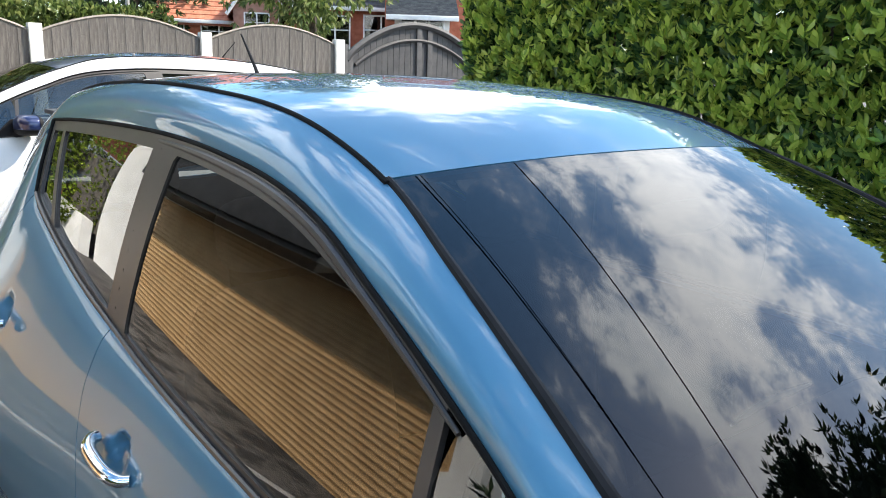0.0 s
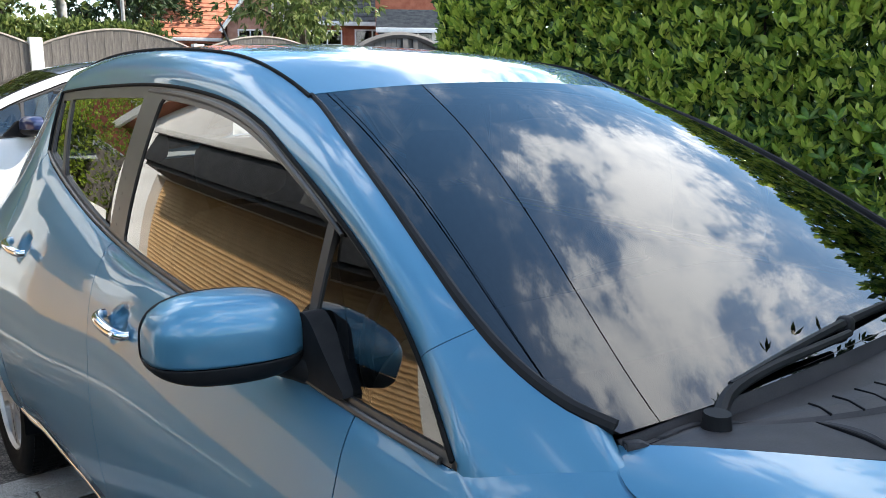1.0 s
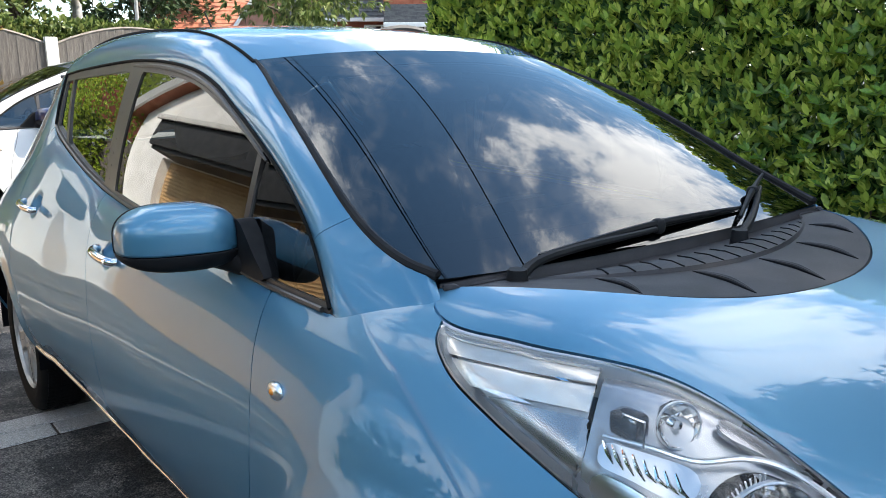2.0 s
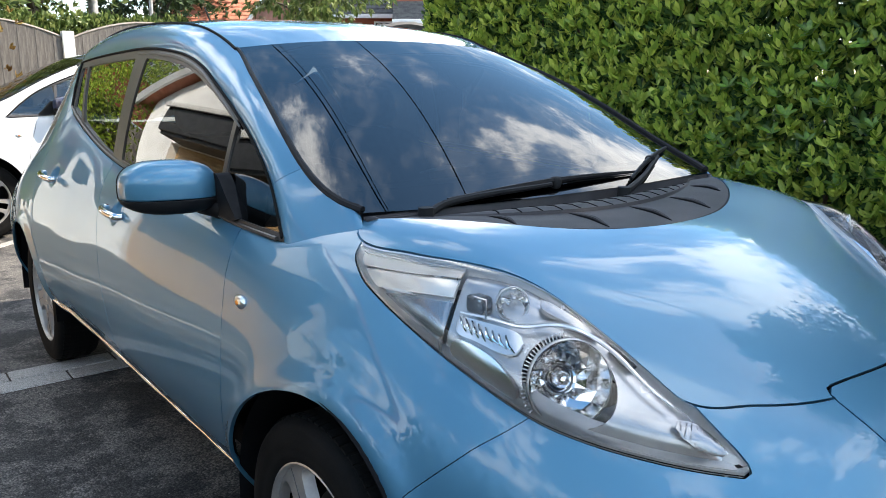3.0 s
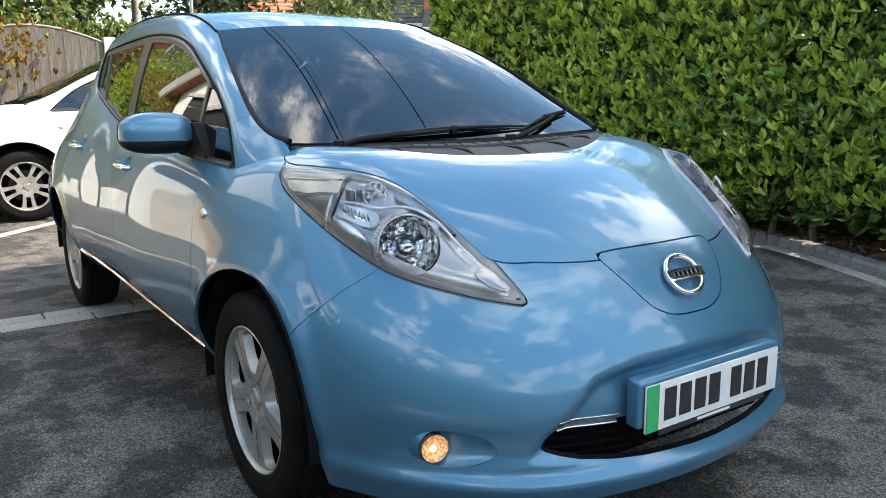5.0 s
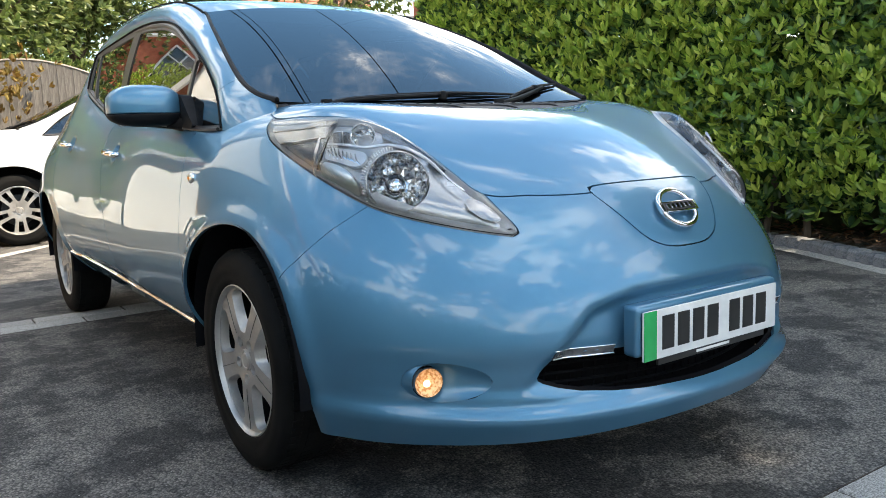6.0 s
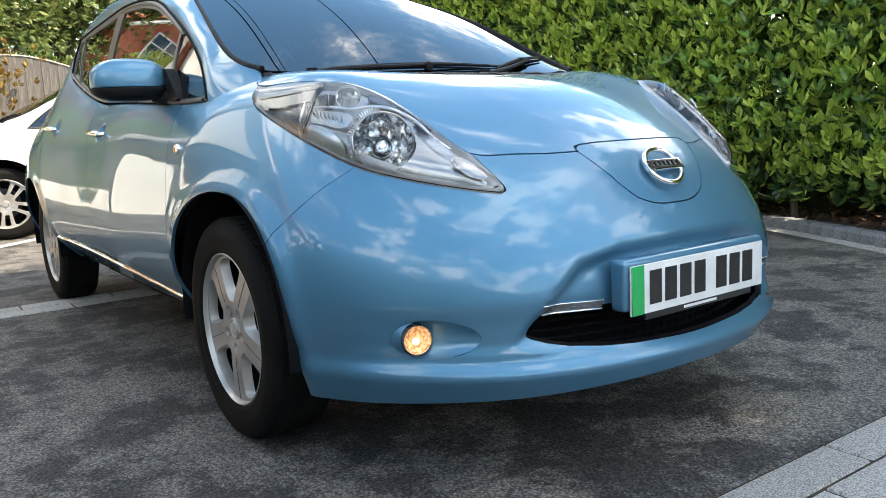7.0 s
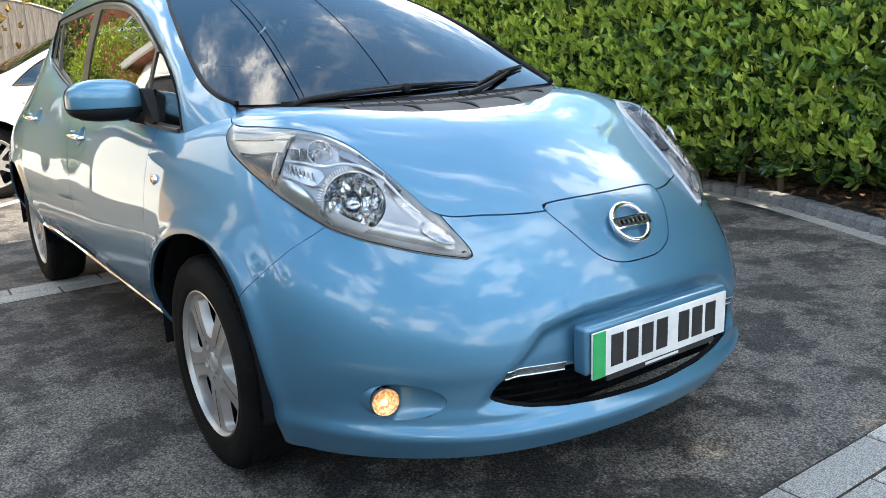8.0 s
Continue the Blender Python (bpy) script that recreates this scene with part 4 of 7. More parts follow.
def door_mirror(root, sg, paint):
    """Painted cap over a black lower shell, on a black foot at the window corner."""
    def shell(zlo, zhi, grow, ylo=-1, yhi=1):
        bm = soft_box((-.118 - grow, -.075 - grow, -.088 - grow), (.118 + grow, .085 + grow, .088 + grow), 2.9, 48, 32)
        for v in bm.verts:
            u = (v.co.x + .118) / .236                      # 0 at the door, 1 at the tip
            v.co.z *= 0.92 - 0.16 * max(0, u - .5) ** 1.5
            v.co.y *= 1.0 - 0.20 * max(0, u - .4)
            v.co.y += 0.03 * u * u
            v.co.z += 0.006 * u
            v.co.z = -.018 + (v.co.z + .018) * (.70 if v.co.z < -.018 else .94)
        bmesh.ops.bisect_plane(bm, geom=bm.verts[:] + bm.edges[:] + bm.faces[:], plane_co=(0, 0, zlo), plane_no=(0, 0, -1), clear_outer=True)
        bmesh.ops.bisect_plane(bm, geom=bm.verts[:] + bm.edges[:] + bm.faces[:], plane_co=(0, 0, zhi), plane_no=(0, 0, 1), clear_outer=True)
        bmesh.ops.bisect_plane(bm, geom=bm.verts[:] + bm.edges[:] + bm.faces[:], plane_co=(0, ylo, 0), plane_no=(0, -1, 0), clear_outer=True)
        bmesh.ops.bisect_plane(bm, geom=bm.verts[:] + bm.edges[:] + bm.faces[:], plane_co=(0, yhi, 0), plane_no=(0, 1, 0), clear_outer=True)
        for v in bm.verts:
            v.co = Vector((sg * (.850 + v.co.x), .665 + v.co.y, 1.040 + v.co.z))
        if sg < 0:
            bmesh.ops.reverse_faces(bm, faces=bm.faces)
        return bm
    mir = part("door_mirror", shell(-.017, 1, 0.0, -1, .058), paint, root, "rounded door mirror with a painted cap", thick=0.003)
    part("lower_shell", shell(-1, -.019, 0.0015), TRIM_BLACK, mir, "black plastic lower shell", thick=0.003)
    part("rear_rim", shell(-.018, 1, 0.002, .060, .104), TRIM_BLACK, mir, "black rim round the mirror glass", thick=0.003)
    g = soft_box((sg * .850 - .085, .728, .980), (sg * .850 + .085, .738, 1.100), 6)
    part("mirror_glass", g, CHROME, mir, "mirror glass")
    arm = tube([(sg * .775, .665, .998), (sg * .745, .64, .99), (sg * .715, .60, .985)], [.026, .028, .036], 12)
    part("arm", arm, TRIM_BLACK, mir)
    tri = [(.48, .968), (.645, .972), (.655, 1.02), (.642, 1.075), (.60, 1.085), (.54, 1.02)]
    tri = rounded(tri, 2)
    n = len(tri)
    V = [(sg * .752, y, z) for y, z in tri] + [(sg * .715, y, z) for y, z in tri]
    F = [tuple(range(n)), tuple(range(n, 2 * n))[::-1]] + [(i, i + n, (i + 1) % n + n, (i + 1) % n) for i in range(n)]
    part("foot", (V, F), TRIM_BLACK, mir, "black triangular foot")


def cabin(root):
    """Seats, dashboard and steering wheel behind the glass."""
    part("cabin_floor", box_bm((-.66, .35, .30), (.66, 3.1, .36), .01), DARK, root)
    dash = soft_box((-.64, .10, .60), (.64, .70, 1.015), 6, 40, 20)
    dash_ob = part("dashboard", dash, DASH, root, "dark moulded dashboard")
    part("dash_strip", tube(hermite([0, .5, 1], [(-.075, .648, 1.030), (.05, .655, 1.038), (.18, .648, 1.040)], np.linspace(0, 1, 16)), .0018 + .0045 * np.sin(np.pi * np.linspace(.02, .98, 16)), 8), PLATE_WHITE, dash_ob, "pale strip on top of the dashboard")
    pts = [(-.36 + .185 * math.cos(a), .74 + .05 * math.sin(a), .90 + .178 * math.sin(a)) for a in np.linspace(0, 2 * math.pi, 48, endpoint=False)]
    wheel = part("steering_wheel", tube(pts, .014, 8, True), DASH, root)
    part("hub", soft_box((-.43, .70, .84), (-.29, .75, .95), 3), DASH, wheel)
    for sg in (-1, 1):
        for y, h in ((1.25, 0), (2.15, .02)):
            seat = part("seat", soft_box((sg * .36 - .25, y - .32, .42), (sg * .36 + .25, y + .25, .60 + h), 4), SEAT, root, "dark cloth seat")
            bk = soft_box((-.24, -.07, 0), (.24, .07, .60), 4)
            bmesh.ops.transform(bk, matrix=pose(sg * .36, y + .20, .52 + h, -14), verts=bk.verts)
            part("backrest", bk, SEAT, seat)
            hr = soft_box((-.13, -.045, 0), (.13, .045, .17), 3.5)
            bmesh.ops.transform(hr, matrix=pose(sg * .36, y + .37, 1.115 + h, -10), verts=hr.verts)
            part("headrest", hr, SEAT, seat)
    part("interior_mirror", soft_box((-.12, .80, 1.30), (.12, .83, 1.36), 3), DASH, root)
    part("headlining", box_bm((-.50, 1.05, 1.385), (.50, 3.0, 1.40), .005), SEAT, root)


def cowl_and_wipers(root):
    """Grey plastic panel at the foot of the glass: a gently rising front with crescent ridges, a ribbed terrace and a trough; then the wipers."""
    nx = 81
    LB = lower_body()[0]
    LB = LB[(LB[:, 4] < FAN_LENGTH) & (LB[:, 2] > .9)]
    X = np.linspace(-.625, .625, nx)
    foot = .082 + .012 * (np.abs(X) / .63) ** 3.2
    front = np.minimum(hood_rear(X) - 0.001, foot - .012)
    edge = np.array([LB[np.argmin((LB[:, 0] - abs(a)) ** 2 + (LB[:, 1] - b) ** 2), 2] for a, b in zip(X, hood_rear(X))])
    edge = np.convolve(np.pad(edge, 4, mode='edge'), np.ones(9) / 9, mode='valid') - .001
    # stations across the panel: edge, swell, foot of the step, top of the step, back of the terrace, trough, glass
    step_y = np.minimum(-.092 + .62 * X ** 2, foot - .022)
    back_y = np.clip(-.012 + .26 * X ** 2, step_y + .004, foot - .016)
    step_y = np.maximum(step_y, front + .004)
    back_y = np.maximum(back_y, step_y + .002)
    rise = np.clip((back_y - step_y) / .06, 0, 1)
    lift = edge * .35 + 1.013 * .65
    rows_y = [front, front + .006, front * .5 + step_y * .5, step_y - .002, step_y + .003, (step_y + back_y) / 2, back_y, back_y + .004, foot - .010, foot]
    rows_z = [edge - .006, edge + .001, (edge + lift) / 2 + .003, lift, lift + .008 * rise, lift + .011 * rise + .001, lift + .009 * rise, lift - .006, lift - .010, 1.024 + 0 * X]
    at = np.linspace(0, len(rows_y) - 1, 46)
    Y = np.stack([np.interp(at, np.arange(len(rows_y)), col) for col in np.stack(rows_y, 1)])
    Z = np.stack([np.interp(at, np.arange(len(rows_z)), col) for col in np.stack(rows_z, 1)])
    V = np.stack([X[:, None] + 0 * Y, Y, Z], -1).reshape(-1, 3)
    cowl = part("cowl", (V, grid_tris(nx, 46)[:, ::-1]), COWL, root, "faded grey plastic cowl panel", thick=0.006, sharp=28)
    zc = lambda x, y: float(np.interp(y, Y[int(np.argmin(np.abs(X - x)))], Z[int(np.argmin(np.abs(X - x)))]))
    for x in (-.372, -.178, .016, .21, .40):                # crescent ridges along the bonnet's edge
        y0, y1 = float(hood_rear(x)) + .020, float(np.interp(x, X, step_y)) - .008
        q = np.linspace(0, 1, 14)
        px, py = x - .010 + .020 * q + .012 * np.sin(np.pi * q), y0 + (y1 - y0) * q
        pz = np.array([zc(a, b) for a, b in zip(px, py)])
        lens_ = np.sin(np.pi * q) ** .8
        part("cowl_ridge", tube(np.stack([px, py, pz], 1), .0010 + .0062 * lens_, 8), COWL, cowl)
        # Dark strip beside the ridge: the shade of a hollow, put in as colour.
        part("ridge_shade", tube(np.stack([px - .0075 * lens_ - .002, py, pz + .0004], 1), .0008 + .0030 * lens_, 6), DARK, cowl)
    for k in range(15):                                    # joints across the terrace
        x = -.33 + .052 * k
        ya, yb = float(np.interp(x, X, step_y)) + .004, float(np.interp(x, X, back_y)) - .001
        if yb - ya > .012:
            part("terrace_joint", tube([(x - .006, ya, zc(x, ya) + .0004), (x, (ya + yb) / 2, zc(x, (ya + yb) / 2) + .0004), (x + .006, yb, zc(x, yb) + .0004)], .0019, 6), DARK, cowl)
    # wipers: arm, blade and rubber
    for base, elbow, tip, b0, b1 in (((-.49, .050, 1.018), (-.40, .082, 1.034), (-.07, .078, 1.050), (-.40, .086, 1.040), (.335, .118, 1.050)),
                                     ((.14, .015, 1.014), (.26, .062, 1.034), (.47, .165, 1.080), (.24, .076, 1.040), (.60, .235, 1.098))):
        wip = part("wiper_arm", tube(hermite([0, .3, 1], [base, elbow, tip], np.linspace(0, 1, 14)), np.linspace(.011, .006, 14), 8), TRIM_BLACK, root, "black wiper arm")
        part("wiper_pivot", cyl_bm(Vector(base) - Vector((0, 0, .03)), Vector(base) + Vector((0, 0, .018)), .022, .017, 16), TRIM_BLACK, wip)
        b0, b1 = np.array(b0), np.array(b1)
        q = np.linspace(0, 1, 20)[:, None]
        line = b0 * (1 - q) + b1 * q + np.array([0, 0, .010]) * np.sin(np.pi * q)
        part("wiper_blade", tube(line, np.interp(q[:, 0], [0, .5, 1], [.005, .008, .004]), 6), TRIM_BLACK, wip)
        part("blade_rubber", tube(line + np.array([0, .006, -.010]), np.full(20, .004), 6), RUBBER, wip)
        part("blade_joint", soft_box(tuple((b0 + b1) / 2 - .013), tuple((b0 + b1) / 2 + np.array([.016, .014, .020])), 3), TRIM_BLACK, wip)


def sunk(mesh, depth):
    """A patch moved inwards from the skin of the nose."""
    V, T = mesh
    V = V.copy()
    a = np.radians(V[:, 3])
    V[:, 0] -= depth * np.sin(a) * 0.8
    V[:, 1] += depth * np.cos(a) * 0.8
    V[:, 2] -= depth * 0.6
    return V, T


def bulge(mesh, amount=0.042, width=0.042):
    """A patch of the head lamp swollen outwards, held at the lamp's outline."""
    V, T = mesh
    V = V.copy()
    old = V[:, -3:].copy()
    d = np.clip(-f_lamp(V) / width, 0, 1)
    rear = 1 - 0.72 * smooth01((V[:, 3] - 44) / 20)
    V[:, :3] += old * (amount * rear * (1 - (1 - d) ** 2))[:, None]
    if len(T):
        fn = np.cross(V[T[:, 1], :3] - V[T[:, 0], :3], V[T[:, 2], :3] - V[T[:, 0], :3])
        n = np.zeros((len(V), 3))
        for k in range(3):
            np.add.at(n, T[:, k], fn)
        n *= 1 if (n * old).sum() > 0 else -1
        V[:, -3:] = n / np.maximum(np.linalg.norm(n, axis=1, keepdims=True), 1e-12)
    return V, T


def lamp_point(ang, z, lens, swollen, depth=0.0):
    """The place in the head lamp at an angle and height, sunk below the lens."""
    V = lens[0]
    d = (np.radians(V[:, 3] - ang) * .95) ** 2 + (V[:, 2] - z) ** 2
    i = np.argsort(d)[:6]
    w = 1 / (d[i] + 1e-5)
    P = (swollen[0][i] * w[:, None]).sum(0) / w.sum()
    return sunk((P[None], None), depth)[0][0, :3]


def lamp_region(poly):
    """A test for a patch of the head lamp bounded by a polygon of angles and heights."""
    P = rounded([(math.radians(a) * 0.95, z) for a, z in poly], 2)
    return lambda V: poly_dist(lamp_space(V), P)


def head_lamps(root, lens):
    f_edge = f_lamp
    div = lambda V: (V[:, 3] - 51.6 - (V[:, 2] - .91) * -14) * .0165            # the joint across the lamp
    inner = lambda mesh, depth: sunk(bulge(mesh), depth)
    swollen = bulge(lens)
    for sg in (-1, 1):
        lamp = panel("head_lamp", swollen, sg, GLASS_LAMP, root, "clear pointed head lamp with a chrome interior", lip=0)
        lamp.visible_shadow = False
        s3 = np.array([sg, 1, 1])
        pt = lambda a, z, d=0.0: lamp_point(a, z, lens, swollen, d) * s3
        # walls from the lens edge down to the floor of the lamp
        shell = clip(lens, lambda V: -f_edge(V) - 0.007)
        panel("lamp_border", inner(shell, .007), sg, LAMP_GREY, lamp, "bright border inside the lens", lip=0.0)
        panel("lamp_wall", inner(clip(lens, lambda V: -f_edge(V) - 0.005), .003), sg, LAMP_GREY, lamp, "pale side walls of the lamp", lip=0.05)
        floor_ = clip(lens, lambda V: f_edge(V) + 0.004)
        c = Vector(pt(38.4, .810, .040))
        ax = Vector((sg * .42, -.88, .22)).normalized()
        off_axis = lambda V: np.linalg.norm(np.cross(V[:, :3] * s3 - np.array(c), np.array(ax)), axis=1)
        fore = clip(floor_, lambda V: div(V) + .004)
        floor_s = inner(fore, .034)
        panel("lamp_floor", clip(floor_s, lambda V: .0750 - off_axis(V)), sg, LAMP_FLOOR, lamp, "satin grey lamp interior", lip=0.004)
        back = clip(floor_, lambda V: -div(V) + .004)
        panel("rear_housing", inner(back, .034), sg, LAMP_GREY, lamp, "pale housing behind the rear reflectors", lip=0)
        for nm, lo_, hi_, deep_, mat_, lab_ in (("upper_reflector", -1, .011, .013, LAMP_SILVER, "silver upper band"), ("rear_reflector", .0113, .030, .019, LAMP_REFLECTED, "pale reflector band with a warm reflection painted into its colour"), ("reflector_step", .0303, .033, .017, CHROME, "thin chrome step"), ("rear_reflector", .0333, .060, .021, LAMP_REFLECTED, "pale reflector band with a warm reflection painted into its colour"), ("reflector_ridge", .0603, .066, .014, LAMP_SILVER, "silver ridge"), ("lower_reflector", .0663, 1, .026, LAMP_SHADE, "grey lower reflector")):
            band_ = clip(back, lambda V, a=lo_, b=hi_: np.maximum(a - f_hood(V), f_hood(V) - b))
            if len(band_[1]) > 3:
                panel(nm, inner(band_, deep_), sg, mat_, lamp, lab_, lip=0.004)
        seal = clip(lens, lambda V: np.abs(div(V)) - .0062)
        panel("lamp_joint", inner(seal, -.0015), sg, LAMP_SHADE, lamp, "grey joint strip", lip=0)
        groove = clip(lens, lambda V: np.abs(div(V)) - .0012)
        panel("joint_groove", inner(groove, -.0022), sg, RUBBER, lamp, "dark groove in the joint", lip=0)
        edge = clip(clip(lens, lambda V: -f_edge(V) - 0.0024), lambda V: .008 - f_hood(V))
        panel("lamp_seal", inner(edge, .001), sg, RUBBER, lamp, "black seal round the lens", lip=0)
        # shaped mirrors in front of the floor: outer flank, shoulder by the bonnet, tail behind the bowl
        for nm, poly, deep_, mat_, lab_ in (
                ("flank_mirror", [(51.0, .858), (48.4, .850), (46.0, .834), (44.4, .812), (43.2, .784), (44.6, .782), (48.4, .808), (51.6, .832)], .016, SATIN, "chrome flank below the teeth"),
                ("tooth_shelf", [(50.6, .892), (47.3, .884), (43.8, .873), (42.8, .860), (43.8, .838), (45.8, .843), (48.2, .856), (50.8, .864)], .020, LAMP_SILVER, "silver shelf with teeth"),
                ("shoulder", [(41.6, .948), (38.0, .905), (34.6, .868), (32.4, .850), (33.6, .880), (37.0, .918), (41.0, .955)], .013, CHROME, "chrome shoulder"),
                ("shoulder_step", [(41.2, .915), (37.6, .888), (34.2, .862), (35.8, .862), (39.2, .884), (41.6, .900)], .016, LAMP_SHADE, "grey step under the shoulder"),
                ("side_marker", [(33.6, .856), (32.2, .846), (31.2, .826), (31.8, .818), (33.0, .828), (34.0, .846)], .015, DASH, "small dark oval marker")):
            g = lamp_region(poly)
            patch = clip(fore, g)
            if len(patch[1]) > 3:
                panel(nm, inner(patch, deep_), sg, mat_, lamp, lab_, lip=0.010)
        # main bowl: rings of flat mirror facets
        rot = ax.to_track_quat("X", "Z").to_matrix().to_4x4()
        prof = [(.016, -.052), (.030, -.047), (.044, -.036), (.056, -.020), (.066, .006)]
        nseg = 18
        V, F = lathe(prof, nseg)
        jr = np.random.default_rng(17)
        out_ = np.hypot(V[:, 1], V[:, 2])
        V = V + jr.normal(0, 1, V.shape) * np.array([.0030, .0018, .0018]) * (out_ < .060)[:, None]
        bowl = part("main_reflector", (V, F), MIRROR_CUT, lamp, "faceted chrome reflector bowl", m=Matrix.Translation(c) @ rot @ Matrix.Scale(1.09, 4), smooth=False)
        cap = lathe([(.0, -.018), (.007, -.019), (.012, -.025), (.0145, -.034), (.015, -.052)], 28)
        part("bulb_shield", cap, CHROME, bowl, "rounded chrome bulb shield", m=Matrix.Identity(4))
        for k in range(2):
            ring_ = lathe([(.0170 + .0046 * k, -.050 + .003 * k), (.0195 + .0046 * k, -.046 + .003 * k), (.0205 + .0046 * k, -.049 + .003 * k)], 36)
            part("reflector_ring", ring_, DASH if k % 2 == 0 else LAMP_SHADE, bowl, m=Matrix.Identity(4))
        part("bowl_rim", (lathe([(.0655, .004), (.0668, .007), (.0690, .006), (.0700, .001)], 44)), LAMP_FLOOR, lamp, m=Matrix.Translation(c) @ rot @ Matrix.Scale(1.09, 4))
        for k in range(26):                                                     # fine upright ribs round the outer side of the bowl
            a = math.radians(95 + k * 4.6) if sg < 0 else math.radians(85 - k * 4.6)
            d0, d1 = (np.array([.0, math.cos(a) * r_, math.sin(a) * r_]) for r_ in (.0715, .0800))
            mw = Matrix.Translation(c) @ rot @ Matrix.Scale(1.09, 4)
            part("bowl_rib", tube([mw @ Vector(d0 + (.004, 0, 0)), mw @ Vector(d1 + (.007, 0, 0))], .0013, 5), LAMP_SILVER, bowl, m=mw.inverted())
        # indicator
        c2 = Vector(pt(44.6, .910, .024))
        V, F = lathe([(.0, -.018), (.010, -.016), (.018, -.011), (.025, -.002), (.0275, .006), (.0295, .006), (.0305, .0)], 14)
        V = V + np.random.default_rng(5).normal(0, .0012, V.shape)
        ind = part("indicator", (V, F), MIRROR_CUT, lamp, "round chrome indicator", m=Matrix.Translation(c2) @ rot, smooth=False)
        part("indicator_bulb", lathe([(.0, .006), (.006, .004), (.008, -.012)], 16), GLASS_LAMP, ind, m=Matrix.Identity(4))
        part("indicator_ring", tube([ring_point(0.006, .0300, q) for q in np.linspace(0, 2 * math.pi, 36, endpoint=False)], .0016, 6, True), LAMP_GREY, ind, m=Matrix.Identity(4))
        box_at = pt(48.3, .911, .024)
        cell = part("position_lamp", soft_box(tuple(box_at - np.array([.016, .022, .016])), tuple(box_at + np.array([.016, .022, .016])), 7), LAMP_SHADE, lamp, "square position lamp cell")
        part("cell_rim", tube([box_at + np.array([sg * .014, -.018, .0]) + np.array([0, a * .017, b * .017]) for a, b in ((-1, -1), (-1, 1), (1, 1), (1, -1))], .002, 6, True), LAMP_SILVER, cell)
        for k in range(8):                                                      # teeth on the shelf
            a0, z0 = 50.3 - k * .78, .889 - k * .0036
            part("reflector_tooth", tube([pt(a0, z0, .014), pt(a0 - .35, z0 - .012, .0155), pt(a0 - 1.0, z0 - .021, .018)], [.0016, .0032, .0012], 6), CHROME, lamp)
        ln = [pt(a, z, .012) for a, z in ((50.4, .895), (46.8, .887), (43.4, .877), (40.0, .876), (37.0, .866), (33.8, .836), (31.2, .796), (29.2, .770))]
        part("chrome_ridge", tube(hermite(np.linspace(0, 1, 8), ln, np.linspace(0, 1, 34)), .0015 + .0030 * np.sin(np.pi * np.linspace(.05, .95, 34)), 8), LAMP_SILVER, lamp)
        leaf_f = lambda V: (lambda u, w: ((u * .90 + w * .43) / .041) ** 2 + ((w * .90 - u * .43) / .0140) ** 2 - 1)(np.radians(V[:, 3] - 27.2) * .95, V[:, 2] - .733)
        marker = panel("marker_lens", inner(clip(lens, leaf_f), .014), sg, LAMP_SHADE, lamp, "leaf-shaped ribbed marker", lip=0.006)
        for k in range(9):
            w_ = (k - 4) / 4.6
            h_ = .0105 * math.sqrt(1 - w_ * w_)
            ends = [(27.2 + math.degrees((w_ * .037 * .90 - q * h_ * .43) / .95), .733 + w_ * .037 * .43 + q * h_ * .90) for q in (-1, 1)]
            part("marker_rib", tube([pt(*e_, .0125) for e_ in ends], .0009, 5), LAMP_SHADE, marker)


def ring_point(x, r, a):
    return (x, r * math.cos(a), r * math.sin(a))


def skin_y(x, z):
    """How far along the car the skin of the nose lies at a place across and a height."""
    if not SKIN:
        V = lower_body()[0]
        SKIN.append(V[V[:, 1] < -.35])
    V = SKIN[0]
    d = (V[:, 0] - abs(x)) ** 2 + (V[:, 2] - z) ** 2
    i = np.argsort(d)[:6]
    w = 1 / (d[i] + 1e-6)
    return float((V[i, 1] * w).sum() / w.sum())


def skin_x(y, z):
    """How far out the skin of the flank lies at a place along the car and a height."""
    if not FLANK:
        V = lower_body()[0]
        FLANK.append(V[(V[:, 0] > .6) & (V[:, 1] > .2) & (V[:, 2] < .6)])
    V = FLANK[0]
    d = (V[:, 1] - y) ** 2 + (V[:, 2] - z) ** 2
    i = np.argsort(d)[:6]
    w = 1 / (d[i] + 1e-6)
    return float((V[i, 0] * w).sum() / w.sum())


SKIN, FLANK = [], []


